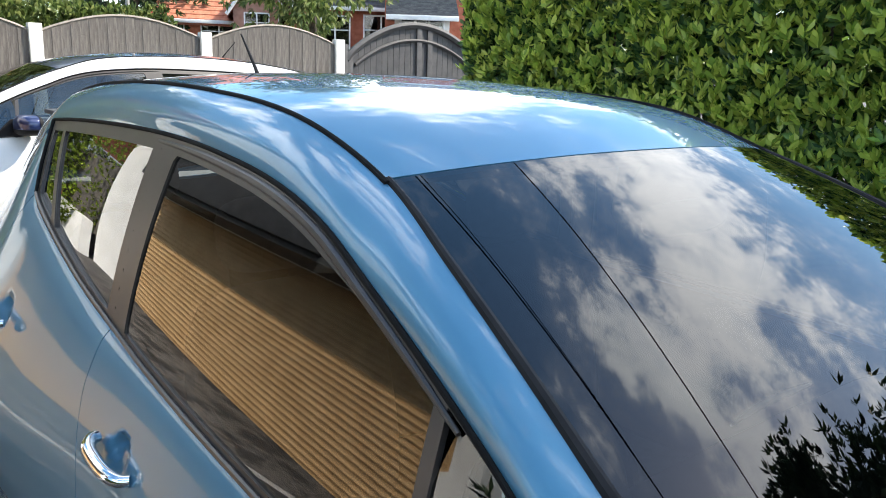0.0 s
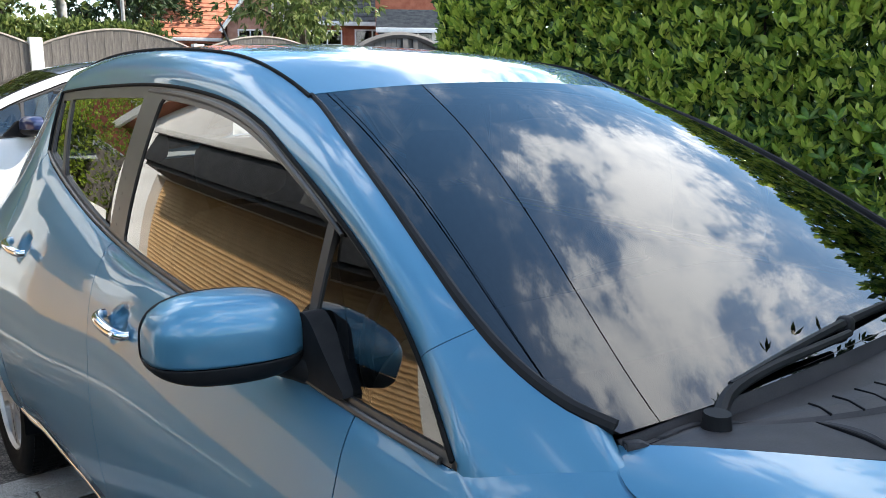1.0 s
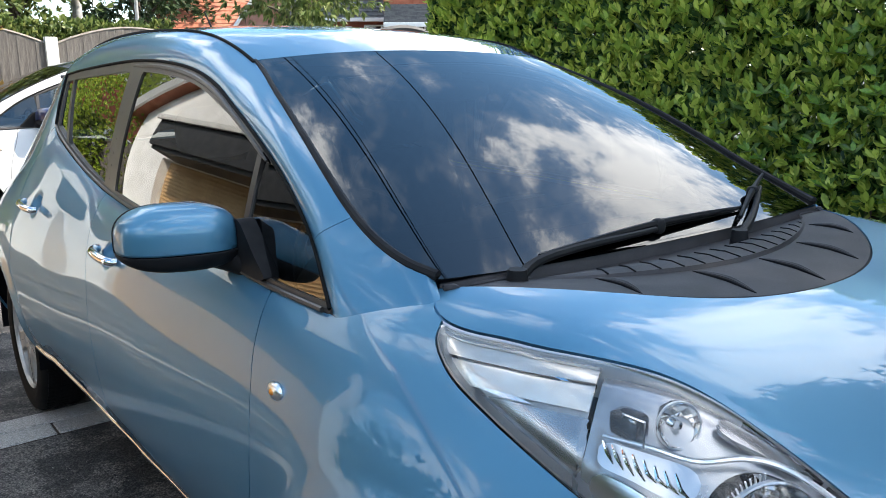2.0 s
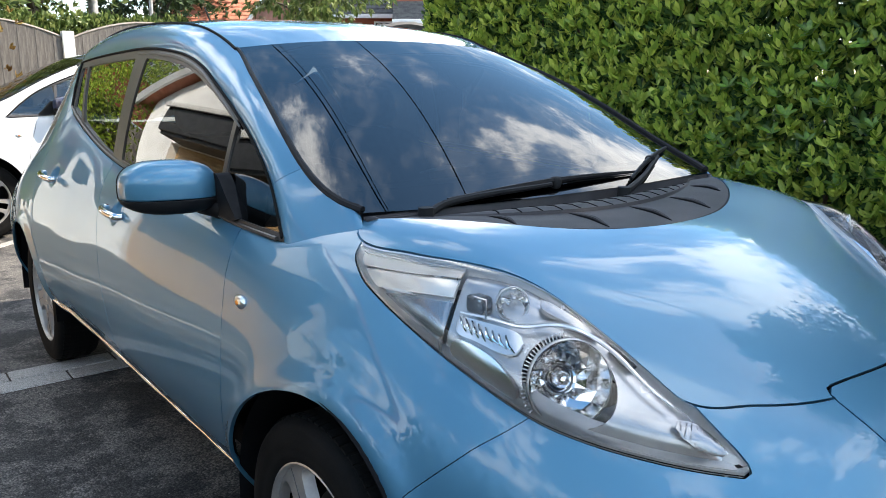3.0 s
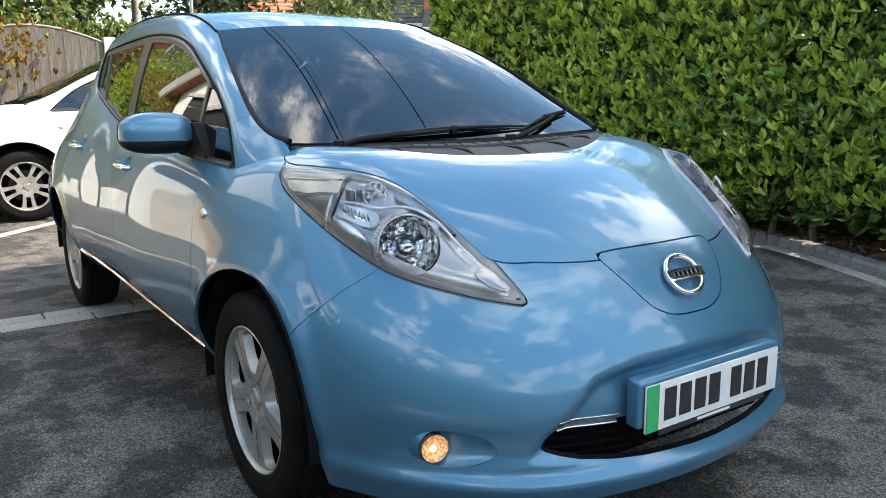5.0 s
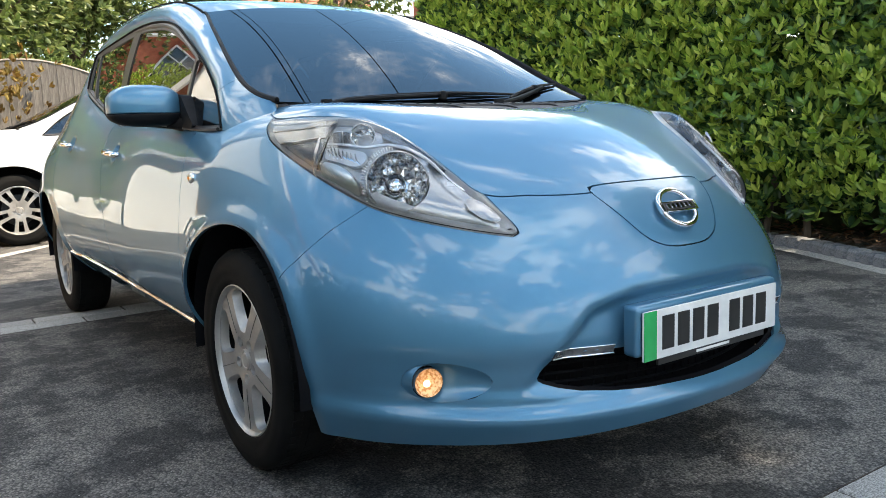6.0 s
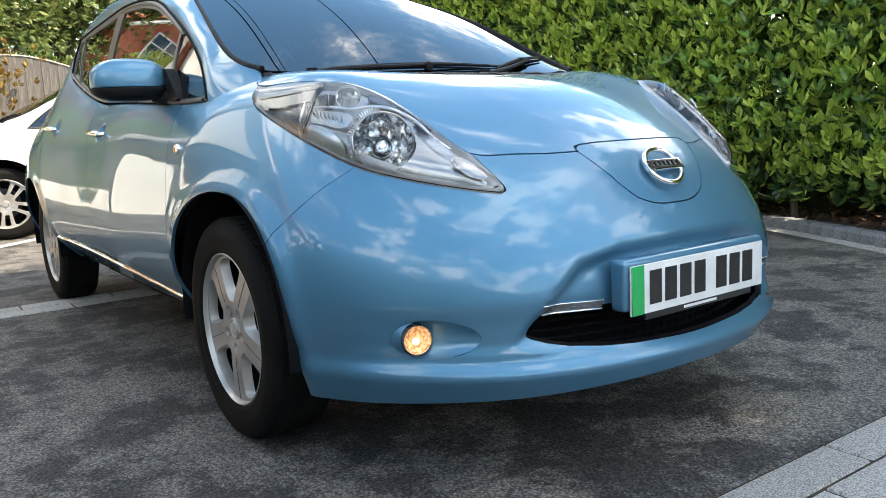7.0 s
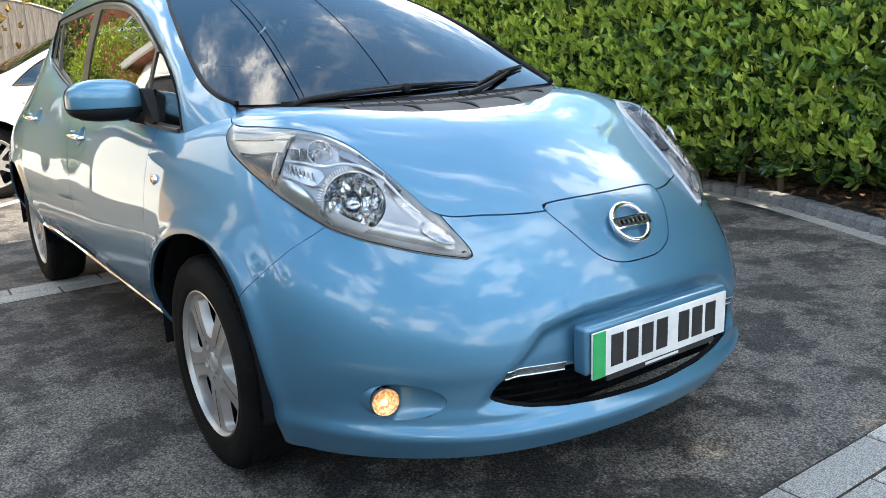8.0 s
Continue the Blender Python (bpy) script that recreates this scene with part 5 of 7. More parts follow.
def nose(root):
    """Badge, number plate, grille, running lights and fog lamps."""
    # badge
    c = Vector((0, -.838, .724))
    tilt = pose(0, 0, 0, 90 - 38)
    bm_m = Matrix.Translation(c + Vector((0, -.001, .002))) @ tilt @ Matrix.Scale(.87, 4)
    ring = [(.066 * math.cos(a), .046 * math.sin(a) * 1.28, 0) for a in np.linspace(0, 2 * math.pi, 64, endpoint=False)]
    badge = part("badge", tube(ring, .0085, 10, True), CHROME, root, "chrome ring badge with a dark cross bar", m=bm_m)
    part("badge_bar", box_bm((-.076, -.0175, -.004), (.076, .0175, .010), .003), CHROME, badge, m=Matrix.Identity(4))
    part("badge_field", box_bm((-.064, -.0125, .0095), (.064, .0125, .0115), .0005, 1), PLATE_BLACK, badge, m=Matrix.Identity(4))
    for k in range(6):
        part("badge_mark", box_bm((-.052 + k * .0185, -.008, .0115), (-.040 + k * .0185, .008, .0125), .0004, 1), CHROME, badge, m=Matrix.Identity(4))
    # plate on its painted plinth
    plinth = part("plate_plinth", box_bm((-.264, -.944, .414), (.264, -.90, .532), .012, 3), BLUE, root, "painted plinth behind the number plate")
    plate = part("number_plate", box_bm((-.2505, -.953, .405), (.2505, -.9465, .519), .0025), PLATE_WHITE, root, "white number plate with a green end and black characters as bars")
    part("green_band", box_bm((-.2500, -.9545, .4055), (-.208, -.9465, .5185), .001, 1), PLATE_GREEN, plate)
    x = -.190
    for k in range(7):
        if k == 4:
            x += .030
        part("plate_bar", box_bm((x, -.9545, .424), (x + .042, -.9525, .503), .0008, 1), PLATE_BLACK, plate)
        x += .0540
    holder = part("plate_holder", box_bm((-.20, -.951, .389), (.205, -.943, .409), .002), PLATE_BLACK, root, "black holder strip under the plate")
    part("holder_print", box_bm((-.065, -.9525, .3945), (.06, -.9505, .4010), .0005, 1), PLATE_WHITE, holder)
    # grille
    grille = part("lower_grille", box_bm((-.52, -.72, .22), (.52, -.69, .50), .005), DARK, root, "dark lower air intake")
    for k in range(5):
        z = .325 + k * .022
        line = [(x, -.865 + .55 * x * x, z) for x in np.linspace(-.44, .44, 30)]
        part("grille_slat", tube(line, .004, 6), DARK, grille)
    for k in range(29):
        x = -.42 + .03 * k
        part("grille_rib", tube([(x, -.855 + .55 * x * x, .312), (x + .012, -.855 + .55 * x * x, .425)], .003, 5), DARK, grille)
    for sg in (-1, 1):
        xs = np.linspace(.27, .425, 16)
        top_ = [(sg * x, skin_y(x, .442) - .001, .438 + .030 * (x - .27)) for x in xs]
        low_ = [(sg * x, skin_y(x, .432) + .003, .4195 + .030 * (x - .27)) for x in xs]
        ends_ = top_ + low_ + [(a, b + .02, c_) for a, b, c_ in top_] + [(a, b + .02, c_) for a, b, c_ in low_]
        k_ = len(xs)
        F = [(o_[0] * k_ + i_, o_[0] * k_ + i_ + 1, o_[1] * k_ + i_ + 1, o_[1] * k_ + i_) for o_ in ((0, 1), (1, 3), (3, 2), (2, 0)) for i_ in range(k_ - 1)]
        F += [(0, k_, 3 * k_, 2 * k_), (k_ - 1, 2 * k_ - 1, 4 * k_ - 1, 3 * k_ - 1)]
        bm = flat_bm(ends_, F)
        bmesh.ops.recalc_face_normals(bm, faces=bm.faces)
        drl = part("running_light", bm, RUNNING, root, "slim dark glass running light strip", sharp=30)
        part("chrome_edge", tube([(a, b - .002, c_ - .001) for a, b, c_ in low_], .0018, 6), SATIN, drl)
        part("upper_edge", tube([(a, b - .001, c_ + .001) for a, b, c_ in top_], .0010, 6), SATIN, drl)
        # lit fog lamp facing forwards at the outer end of a hollow in the bumper
        rim = np.array([(x, skin_y(x, z), z) for x, z in FOG_POCKET])
        rim[:, 1] = np.convolve(np.r_[rim[-4:, 1], rim[:, 1], rim[:4, 1]], np.ones(9) / 9, "valid")
        ang_ = np.linspace(0, 2 * math.pi, 64, endpoint=False)
        ring = np.stack([.650 + .0320 * np.cos(ang_), 0 * ang_ + skin_y(.62, .380) + .034 + .22 * .0350 * np.cos(ang_), .380 + .0370 * np.sin(ang_)], 1)
        rows_ = [rim + (0, -.0, 0)] + [rim * (1 - w) + ring * w + np.array([0, .006, 0]) * math.sin(math.pi * w) for w in (.06, .15, .3, .45, .6, .75, .9, 1.0)]
        V = np.concatenate(rows_) * np.array([sg, 1, 1])
        F = [(i_ * 64 + j_, i_ * 64 + (j_ + 1) % 64, (i_ + 1) * 64 + (j_ + 1) % 64, (i_ + 1) * 64 + j_) for i_ in range(8) for j_ in range(64)]
        part("fog_surround", (V, F if sg < 0 else [f[::-1] for f in F]), BLUE, root, "painted hollow round the fog lamp", sharp=0)
        f = Vector((sg * .650, skin_y(.62, .380) + .024, .380))
        ax = Vector((sg * .22, -.97, .02)).normalized()
        m = Matrix.Translation(f) @ ax.to_track_quat("X", "Z").to_matrix().to_4x4() @ Matrix.Scale(.84, 4)
        fog = part("fog_lamp", lathe([(.0, -.030), (.020, -.026), (.034, -.010), (.039, .004)], 32), FOG_GLOW, root, "lit warm round fog lamp", m=m)
        part("fog_bulb", soft_box((-.020, -.010, -.016), (-.004, .010, .004), 2.2), FOG_BULB, fog, m=Matrix.Identity(4))
        part("fog_ring", lathe([(.0385, .0), (.0395, .005), (.0405, .005), (.041, -.004), (.041, -.03)], 36), RUNNING, fog, "thin black ring", m=Matrix.Identity(4))
        g = part("fog_lens", lathe([(.0, .0095), (.02, .0085), (.039, .005)], 32), GLASS_LAMP, fog, m=Matrix.Identity(4))
        g.visible_shadow = False
        glow = new("fog_light", bpy.data.lights.new("fog_light", "POINT"))
        glow.data.energy, glow.data.color, glow.data.shadow_soft_size = 0.006, (1.0, 0.62, 0.30), 0.03
        glow.parent = root
        glow.location = f + Vector((-sg * .012, -.022, 0))


# ---- the cars ----
car("hatchback", "metallic blue five-door hatchback parked on the drive", BLUE, BLUE, BLUE, True, Matrix.Identity(4), False)
car("parked_hatchback", "white hatchback with a navy roof parked crosswise behind", WHITE_PAINT, NAVY_PAINT, NAVY_PAINT, False, Matrix.Translation((-.60, 7.07, .0)) @ Matrix.Rotation(radians(-90), 4, "Z") @ Matrix.Scale(1.06, 4), True)


# ---- ground ----
def asphalt_material():
    """Worn tarmac: sharp dark patches, fine stone grain, pale specks."""
    m = bpy.data.materials.new("asphalt")
    m.use_nodes = True
    n, l = m.node_tree.nodes, m.node_tree.links
    p = n["Principled BSDF"]
    co = n.new("ShaderNodeTexCoord")

    def noise_node(scale, detail, rough):
        q = n.new("ShaderNodeTexNoise")
        q.inputs["Scale"].default_value, q.inputs["Detail"].default_value, q.inputs["Roughness"].default_value = scale, detail, rough
        l.new(co.outputs["Object"], q.inputs["Vector"])
        return q.outputs["Fac"]

    def ramp(fac, p0, p1, c0, c1):
        q = n.new("ShaderNodeValToRGB")
        q.color_ramp.elements[0].position, q.color_ramp.elements[1].position = p0, p1
        q.color_ramp.elements[0].color, q.color_ramp.elements[1].color = (*c0, 1), (*c1, 1)
        l.new(fac, q.inputs["Fac"])
        return q.outputs["Color"]

    def mix(kind, fac, a, b):
        q = n.new("ShaderNodeMix")
        q.data_type, q.blend_type = "RGBA", kind
        for value, name in ((fac, "Factor"), (a, "A"), (b, "B")):
            if isinstance(value, (int, float, tuple)):
                q.inputs[name].default_value = value
            else:
                l.new(value, q.inputs[name])
        return q.outputs["Result"]

    # pale dusty tarmac with darker damp-looking blotches whose edges break up into single stones
    vo = n.new("ShaderNodeTexVoronoi")
    vo.inputs["Scale"].default_value = 150
    l.new(co.outputs["Object"], vo.inputs["Vector"])
    split = n.new("ShaderNodeSeparateColor")
    l.new(vo.outputs["Color"], split.inputs["Color"])
    edge = n.new("ShaderNodeMath")
    edge.operation = "MULTIPLY_ADD"
    edge.inputs[1].default_value, edge.inputs[2].default_value = 0.055, -0.0275
    l.new(split.outputs["Red"], edge.inputs[0])
    where = n.new("ShaderNodeMath")
    l.new(noise_node(2.6, 9, 0.66), where.inputs[0])
    l.new(edge.outputs[0], where.inputs[1])
    patch = ramp(where.outputs[0], 0.462, 0.520, (0.046, 0.045, 0.045), (0.140, 0.132, 0.123))
    patch = mix("MULTIPLY", 1.0, patch, ramp(noise_node(9, 8, 0.7), 0.40, 0.60, (0.80, 0.80, 0.81), (1.18, 1.17, 1.15)))
    wide = ramp(noise_node(0.55, 4, 0.5), 0.38, 0.62, (0.82, 0.82, 0.83), (1.15, 1.14, 1.12))
    grain_fac = vo.outputs["Distance"]
    grain = ramp(split.outputs["Green"], 0.0, 1.0, (0.42, 0.42, 0.43), (1.62, 1.60, 1.56))
    col = mix("MULTIPLY", 1.0, mix("MULTIPLY", 1.0, patch, wide), grain)
    gap = ramp(vo.outputs["Distance"], 0.42, 0.75, (1, 1, 1), (0.35, 0.35, 0.36))
    col = mix("MULTIPLY", 1.0, col, gap)
    stones = n.new("ShaderNodeTexVoronoi")
    stones.inputs["Scale"].default_value = 60
    l.new(co.outputs["Object"], stones.inputs["Vector"])
    speck = ramp(stones.outputs["Distance"], 0.06, 0.17, (1, 1, 1), (0, 0, 0))
    some = ramp(noise_node(33, 2, 0.5), 0.54, 0.64, (0, 0, 0), (1, 1, 1))
    col = mix("MIX", mix("MULTIPLY", 1.0, speck, some), col, (0.40, 0.38, 0.35, 1))
    l.new(col, p.inputs["Base Color"])
    p.inputs["Roughness"].default_value = 0.8
    p.inputs["Specular IOR Level"].default_value = 0.35
    bump = n.new("ShaderNodeBump")
    bump.invert = True
    bump.inputs["Strength"].default_value, bump.inputs["Distance"].default_value = 0.7, 0.004
    l.new(grain_fac, bump.inputs["Height"])
    l.new(bump.outputs["Normal"], p.inputs["Normal"])
    return m


ASPHALT = asphalt_material()
CONCRETE = material("pale_concrete_sett", (0.17, 0.165, 0.155), (0.44, 0.425, 0.40), scale=210, rough=0.85, bump=0.5, bump_scale=60, piece=0.16, low=0.40, high=0.60)
KERB = material("grey_kerb_block", (0.085, 0.088, 0.095), (0.19, 0.19, 0.195), scale=90, rough=0.8, bump=0.5, bump_scale=200, piece=0.12)
SOIL = material("dark_soil", (0.020, 0.014, 0.010), (0.05, 0.032, 0.02), scale=20, rough=0.95, bump=1.0, bump_scale=60)
DEAD_LEAF = material("dead_leaves", (0.045, 0.020, 0.009), (0.13, 0.062, 0.026), scale=9, rough=0.8)
n = 60
gx, gy = np.meshgrid(np.r_[-300, -60, np.linspace(-14, 16, n), 80, 400], np.r_[-300, -60, np.linspace(-16, 24, n), 90, 500], indexing="ij")
V = np.stack([gx, gy, 0 * gx], -1).reshape(-1, 3)
tagged(part("ground", (V, grid_tris(n + 4, n + 4)[:, ::-1]), ASPHALT, sharp=0), "dark patchy tarmac drive with pale specks", "ground", kind="structure")


def shared_block(name, size, bevel):
    me = bpy.data.meshes.new(name)
    bm = box_bm((-size[0] / 2, -size[1] / 2, -size[2]), (size[0] / 2, size[1] / 2, 0), bevel, 1)
    bm.to_mesh(me)
    bm.free()
    return me


def place(name, me, mat, m, parent):
    if not me.materials:
        me.materials.append(mat)
    ob = new(name, me)
    ob.parent = parent
    ob.matrix_local = m
    return ob


def sett_rows(label, origin, turn, rows, length, width, count, first):
    """Rows of concrete setts, staggered, a few millimetres proud of the tarmac."""
    root = empty("paving_strip", label, "paving", kind="structure", m=pose(origin[0], origin[1], 0, 0, 0, turn))
    me = shared_block("sett", (length - .008, width - .008, .06), .005)
    rng = random.Random(int(origin[1] * 10))
    for r in range(rows):
        for k in range(count):
            x = first + k * length + (length / 2 if r % 2 else 0)
            place("sett", me, CONCRETE, pose(x, -(r + .5) * width, .006 + rng.uniform(-.002, .002), rng.uniform(-.3, .3), rng.uniform(-.2, .2), rng.uniform(-.2, .2)), root)
    bed = box_bm((first - length, -rows * width - .002, -.05), (first + count * length, .002, .001))
    part("joint_bed", bed, SOIL, root, "dark joints", smooth=False)
    return root


sett_rows("two rows of pale concrete setts across the drive", (0, 2.605), 0, 2, .455, .135, 20, -5.35)
sett_rows("pale concrete setts along the front of the drive", (0, -1.105), -0.6, 6, .455, .130, 16, -3.13)
sett_rows("pale edging line across the back of the drive", (-.60, 5.90), 44, 1, .455, .12, 12, -3.0)

# kerb of grey blocks, pale haunch and soil bed at the hedge's foot
kerb_root = empty("kerb", "low kerb of grey rounded blocks before the hedge", "kerb", kind="structure")
KP = curve([(2.45, -1.8, 0), (3.02, -.35, 0), (3.33, .30, 0), (3.70, 1.15, 0), (3.86, 2.0, 0), (3.90, 3.4, 0), (3.90, 6.2, 0)], 400)
kd = np.r_[0, np.cumsum(np.linalg.norm(np.diff(KP, axis=0), axis=1))]
kerb_me = shared_block("kerb_block", (.118, .13, .10), .018)
for k in range(int(kd[-1] / .124)):
    s_ = .06 + k * .124
    c = [np.interp(s_, kd, KP[:, q]) for q in range(2)]
    e = [np.interp(s_ + .02, kd, KP[:, q]) for q in range(2)]
    a = math.atan2(e[1] - c[1], e[0] - c[0])
    place("kerb_block", kerb_me, KERB, pose(c[0] + .065 * math.sin(a), c[1] - .065 * math.cos(a), .085, 0, 0, math.degrees(a)), kerb_root)
T_ = np.gradient(KP, axis=0)
T_ /= np.linalg.norm(T_, axis=1)[:, None]
RN = np.stack([T_[:, 1], -T_[:, 0], 0 * T_[:, 0]], 1)
hv, ht = strip(KP - RN * .10 + (0, 0, .004), KP + RN * .03 + (0, 0, .012), 4)
tagged(part("kerb_haunch", (hv, ht), CONCRETE, kerb_root, "pale concrete edge"), kind="")
sv, st = strip(KP + RN * .12 + (0, 0, .05), KP + RN * 1.6 + (0, 0, .12), 20)
sv[:, 2] += np.array([.05 * noise.noise(Vector(v[:3]) * 6) for v in sv])
tagged(part("soil_bed", (sv, st), SOIL), "dark soil bed under the hedge", "soil", kind="structure")


# ---- leaves ----
def leaf_material(name, dark, light, young, rough=0.35, translucent=0.35):
    m = material(name, dark, light, scale=2.0, rough=rough, translucent=translucent, bump_scale=40, spec=0.5)
    n_, l = m.node_tree.nodes, m.node_tree.links
    geo, ramp = n_.new("ShaderNodeNewGeometry"), n_.new("ShaderNodeValToRGB")
    ramp.color_ramp.elements[0].color, ramp.color_ramp.elements[1].color = (*dark, 1), (*young, 1)
    e = ramp.color_ramp.elements.new(0.6)
    e.color = (*light, 1)
    l.new(geo.outputs["Random Per Island"], ramp.inputs["Fac"])
    for node in n_:
        if node.bl_idname in ("ShaderNodeBsdfPrincipled", "ShaderNodeBsdfTranslucent"):
            s_ = node.inputs["Base Color" if "Principled" in node.bl_idname else "Color"]
            l.new(ramp.outputs["Color"], s_)
    return m


LAUREL = leaf_material("laurel_leaf", (0.026, 0.066, 0.026), (0.115, 0.215, 0.052), (0.31, 0.43, 0.085), 0.20, 0.42)
SHOOT = leaf_material("young_laurel_leaf", (0.19, 0.31, 0.050), (0.38, 0.50, 0.085), (0.58, 0.66, 0.14), 0.22, 0.5)
TREE_LEAF = leaf_material("tree_leaf", (0.05, 0.085, 0.02), (0.13, 0.18, 0.045), (0.27, 0.30, 0.10), 0.5, 0.4)
CONIFER = leaf_material("golden_conifer", (0.10, 0.16, 0.012), (0.24, 0.34, 0.028), (0.40, 0.46, 0.055), 0.6, 0.3)
DARK_TREE = leaf_material("dark_tree_leaf", (0.012, 0.03, 0.008), (0.03, 0.06, 0.016), (0.06, 0.09, 0.02), 0.6, 0.2)
BARK = material("bark", (0.05, 0.038, 0.028), (0.12, 0.095, 0.07), scale=10, rough=0.9, bump=1.0, bump_scale=40, stretch=(1, 1, .2))
FOOT_SHADE = material("hedge_foot_shade", (0.010, 0.016, 0.006), (0.030, 0.040, 0.014), scale=14, rough=0.95, bump=1.0, bump_scale=30)
SHAPE = np.array([(0, 0, 0), (.30, .40, .05), (.68, .46, .04), (1.0, 0, -.10), (.68, -.46, .04), (.30, -.40, .05), (.5, 0, -.05)])
SHAPE_F = np.array([(0, 6, 1), (1, 6, 2), (2, 6, 3), (3, 6, 4), (4, 6, 5), (5, 6, 0)])


DIAMOND = np.array([(0, 0, 0), (.45, .44, .04), (1.0, 0, -.09), (.45, -.44, .04)])
DIAMOND_F = np.array([(0, 2, 1), (0, 3, 2)])


def leaves(C, D, U, L, W, shape=SHAPE, faces=SHAPE_F):
    """Folded leaves: base, way of the midrib, upper side, length and width of each."""
    D = D / np.linalg.norm(D, axis=1, keepdims=True)
    S = np.cross(D, U)
    S /= np.maximum(np.linalg.norm(S, axis=1, keepdims=True), 1e-9)
    N = np.cross(S, D)
    V = C[:, None] + L[:, None, None] * shape[None, :, 0:1] * D[:, None] + W[:, None, None] * shape[None, :, 1:2] * S[:, None] + L[:, None, None] * shape[None, :, 2:3] * N[:, None]
    F = (np.arange(len(C))[:, None, None] * len(shape) + faces[None]).reshape(-1, 3)
    return V.reshape(-1, 3), F


def fast_mesh(name, V, F, mat, parent=None, label="", kind=""):
    me = bpy.data.meshes.new(name)
    me.vertices.add(len(V))
    me.vertices.foreach_set("co", V.astype(np.float32).ravel())
    me.loops.add(F.size)
    me.loops.foreach_set("vertex_index", F.astype(np.int32).ravel())
    me.polygons.add(len(F))
    me.polygons.foreach_set("loop_start", np.arange(0, F.size, 3, dtype=np.int32))
    me.materials.append(mat)
    me.update(calc_edges=True)
    ob = new(name, me)
    ob.parent = parent
    return tagged(ob, label, kind=kind)


def sprigs(base, out, rng, count=6, size=.075, spread=.75, far=False):
    """Leaf whorls at shoot tips: each of a few leaves round an upright shoot."""
    k = len(base)
    a = rng.uniform(0, 2 * np.pi, (k, count))
    axis = out + rng.normal(0, .35, (k, 3))
    axis /= np.linalg.norm(axis, axis=1, keepdims=True)
    ref = np.cross(axis, [0.3, 0.9, 0.1])
    ref /= np.linalg.norm(ref, axis=1, keepdims=True)
    oth = np.cross(axis, ref)
    tilt = rng.uniform(.35, 1.0, (k, count)) * spread
    D = axis[:, None] * np.cos(tilt)[..., None] + (ref[:, None] * np.cos(a)[..., None] + oth[:, None] * np.sin(a)[..., None]) * np.sin(tilt)[..., None]
    U = axis[:, None] * np.sin(tilt)[..., None] - (ref[:, None] * np.cos(a)[..., None] + oth[:, None] * np.sin(a)[..., None]) * np.cos(tilt)[..., None]
    C = base[:, None] - axis[:, None] * rng.uniform(0, .05, (k, count, 1))
    L = rng.uniform(.65, 1.25, (k, count)) * size
    return leaves(C.reshape(-1, 3), D.reshape(-1, 3), -U.reshape(-1, 3), L.ravel(), L.ravel() * rng.uniform(.36, .50, k * count), *((DIAMOND, DIAMOND_F) if far else ()))


rng = np.random.default_rng(5)
hedge = empty("hedge", "tall dense laurel hedge with glossy green leaves", "hedge")


def hedge_face(y, z):
    return np.array([3.52 + .10 * noise.noise(Vector((a * .9, b * .9, 1.0))) + .06 * noise.noise(Vector((a * 2.7, b * 2.7, 5.0))) + (.10 if b < .5 else 0) * (1 - b / .5) for a, b in zip(y, z)])


def scatter(k, y0, y1, z0, z1):
    y, z = rng.uniform(y0, y1, k), rng.uniform(z0, z1, k)
    return y, z, hedge_face(y, z)


y, z, x = scatter(4800, -4.5, 5.5, .30, 2.5)
dense = np.array([noise.noise(Vector((a * 3.1, b * 3.1, 2.0))) for a, b in zip(y, z)]) > -.30
y, z, x = y[dense], z[dense], x[dense]
V1, F1 = sprigs(np.stack([x + rng.uniform(-.03, .05, len(x)), y, z], 1), np.tile([-.62, -.05, .78], (len(x), 1)), rng, 8, .088, 1.3)
fast_mesh("outer_foliage", V1, F1, LAUREL, hedge, kind="stuff")
y, z, x = scatter(5000, -4.5, 5.5, .42, 2.5)
V1, F1 = sprigs(np.stack([x + rng.uniform(-.10, .02, len(x)), y, z], 1), np.tile([-.42, -.03, .9], (len(x), 1)), rng, 6, .080, 1.0)
fast_mesh("young_foliage", V1, F1, SHOOT, hedge, "fresh yellow-green shoots", kind="stuff")
y, z, x = scatter(6000, -4.5, 5.5, .22, 2.5)
V1, F1 = sprigs(np.stack([x + rng.uniform(.06, .30, len(x)), y, z], 1), np.tile([-.5, 0, .6], (len(x), 1)), rng, 7, .085, 1.2)
fast_mesh("inner_foliage", V1, F1, LAUREL, hedge, kind="stuff")
y, z, x = scatter(10500, -4.5, 5.5, .45, 2.5)
V1, F1 = sprigs(np.stack([x + rng.uniform(.30, .65, len(x)), y, z], 1), np.tile([.1, 0, .8], (len(x), 1)), rng, 7, .11, 1.3, True)
fast_mesh("deep_foliage", V1, F1, LAUREL, hedge, kind="stuff")
z = rng.uniform(.3, 2.5, 1500)
V1, F1 = sprigs(np.stack([rng.uniform(3.5, 4.5, 1500), 5.5 + rng.uniform(-.08, .04, 1500), z], 1), np.tile([-.1, .7, .6], (1500, 1)), rng, 7, .078)
fast_mesh("end_foliage", V1, F1, LAUREL, hedge, kind="stuff")
# Added dark sheet: paints shade into the hedge's foot and closes the view through.
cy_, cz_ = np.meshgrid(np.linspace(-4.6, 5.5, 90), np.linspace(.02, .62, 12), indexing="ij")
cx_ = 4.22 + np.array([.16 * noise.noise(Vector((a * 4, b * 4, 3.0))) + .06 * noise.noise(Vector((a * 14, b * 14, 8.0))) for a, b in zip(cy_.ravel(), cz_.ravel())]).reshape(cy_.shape)
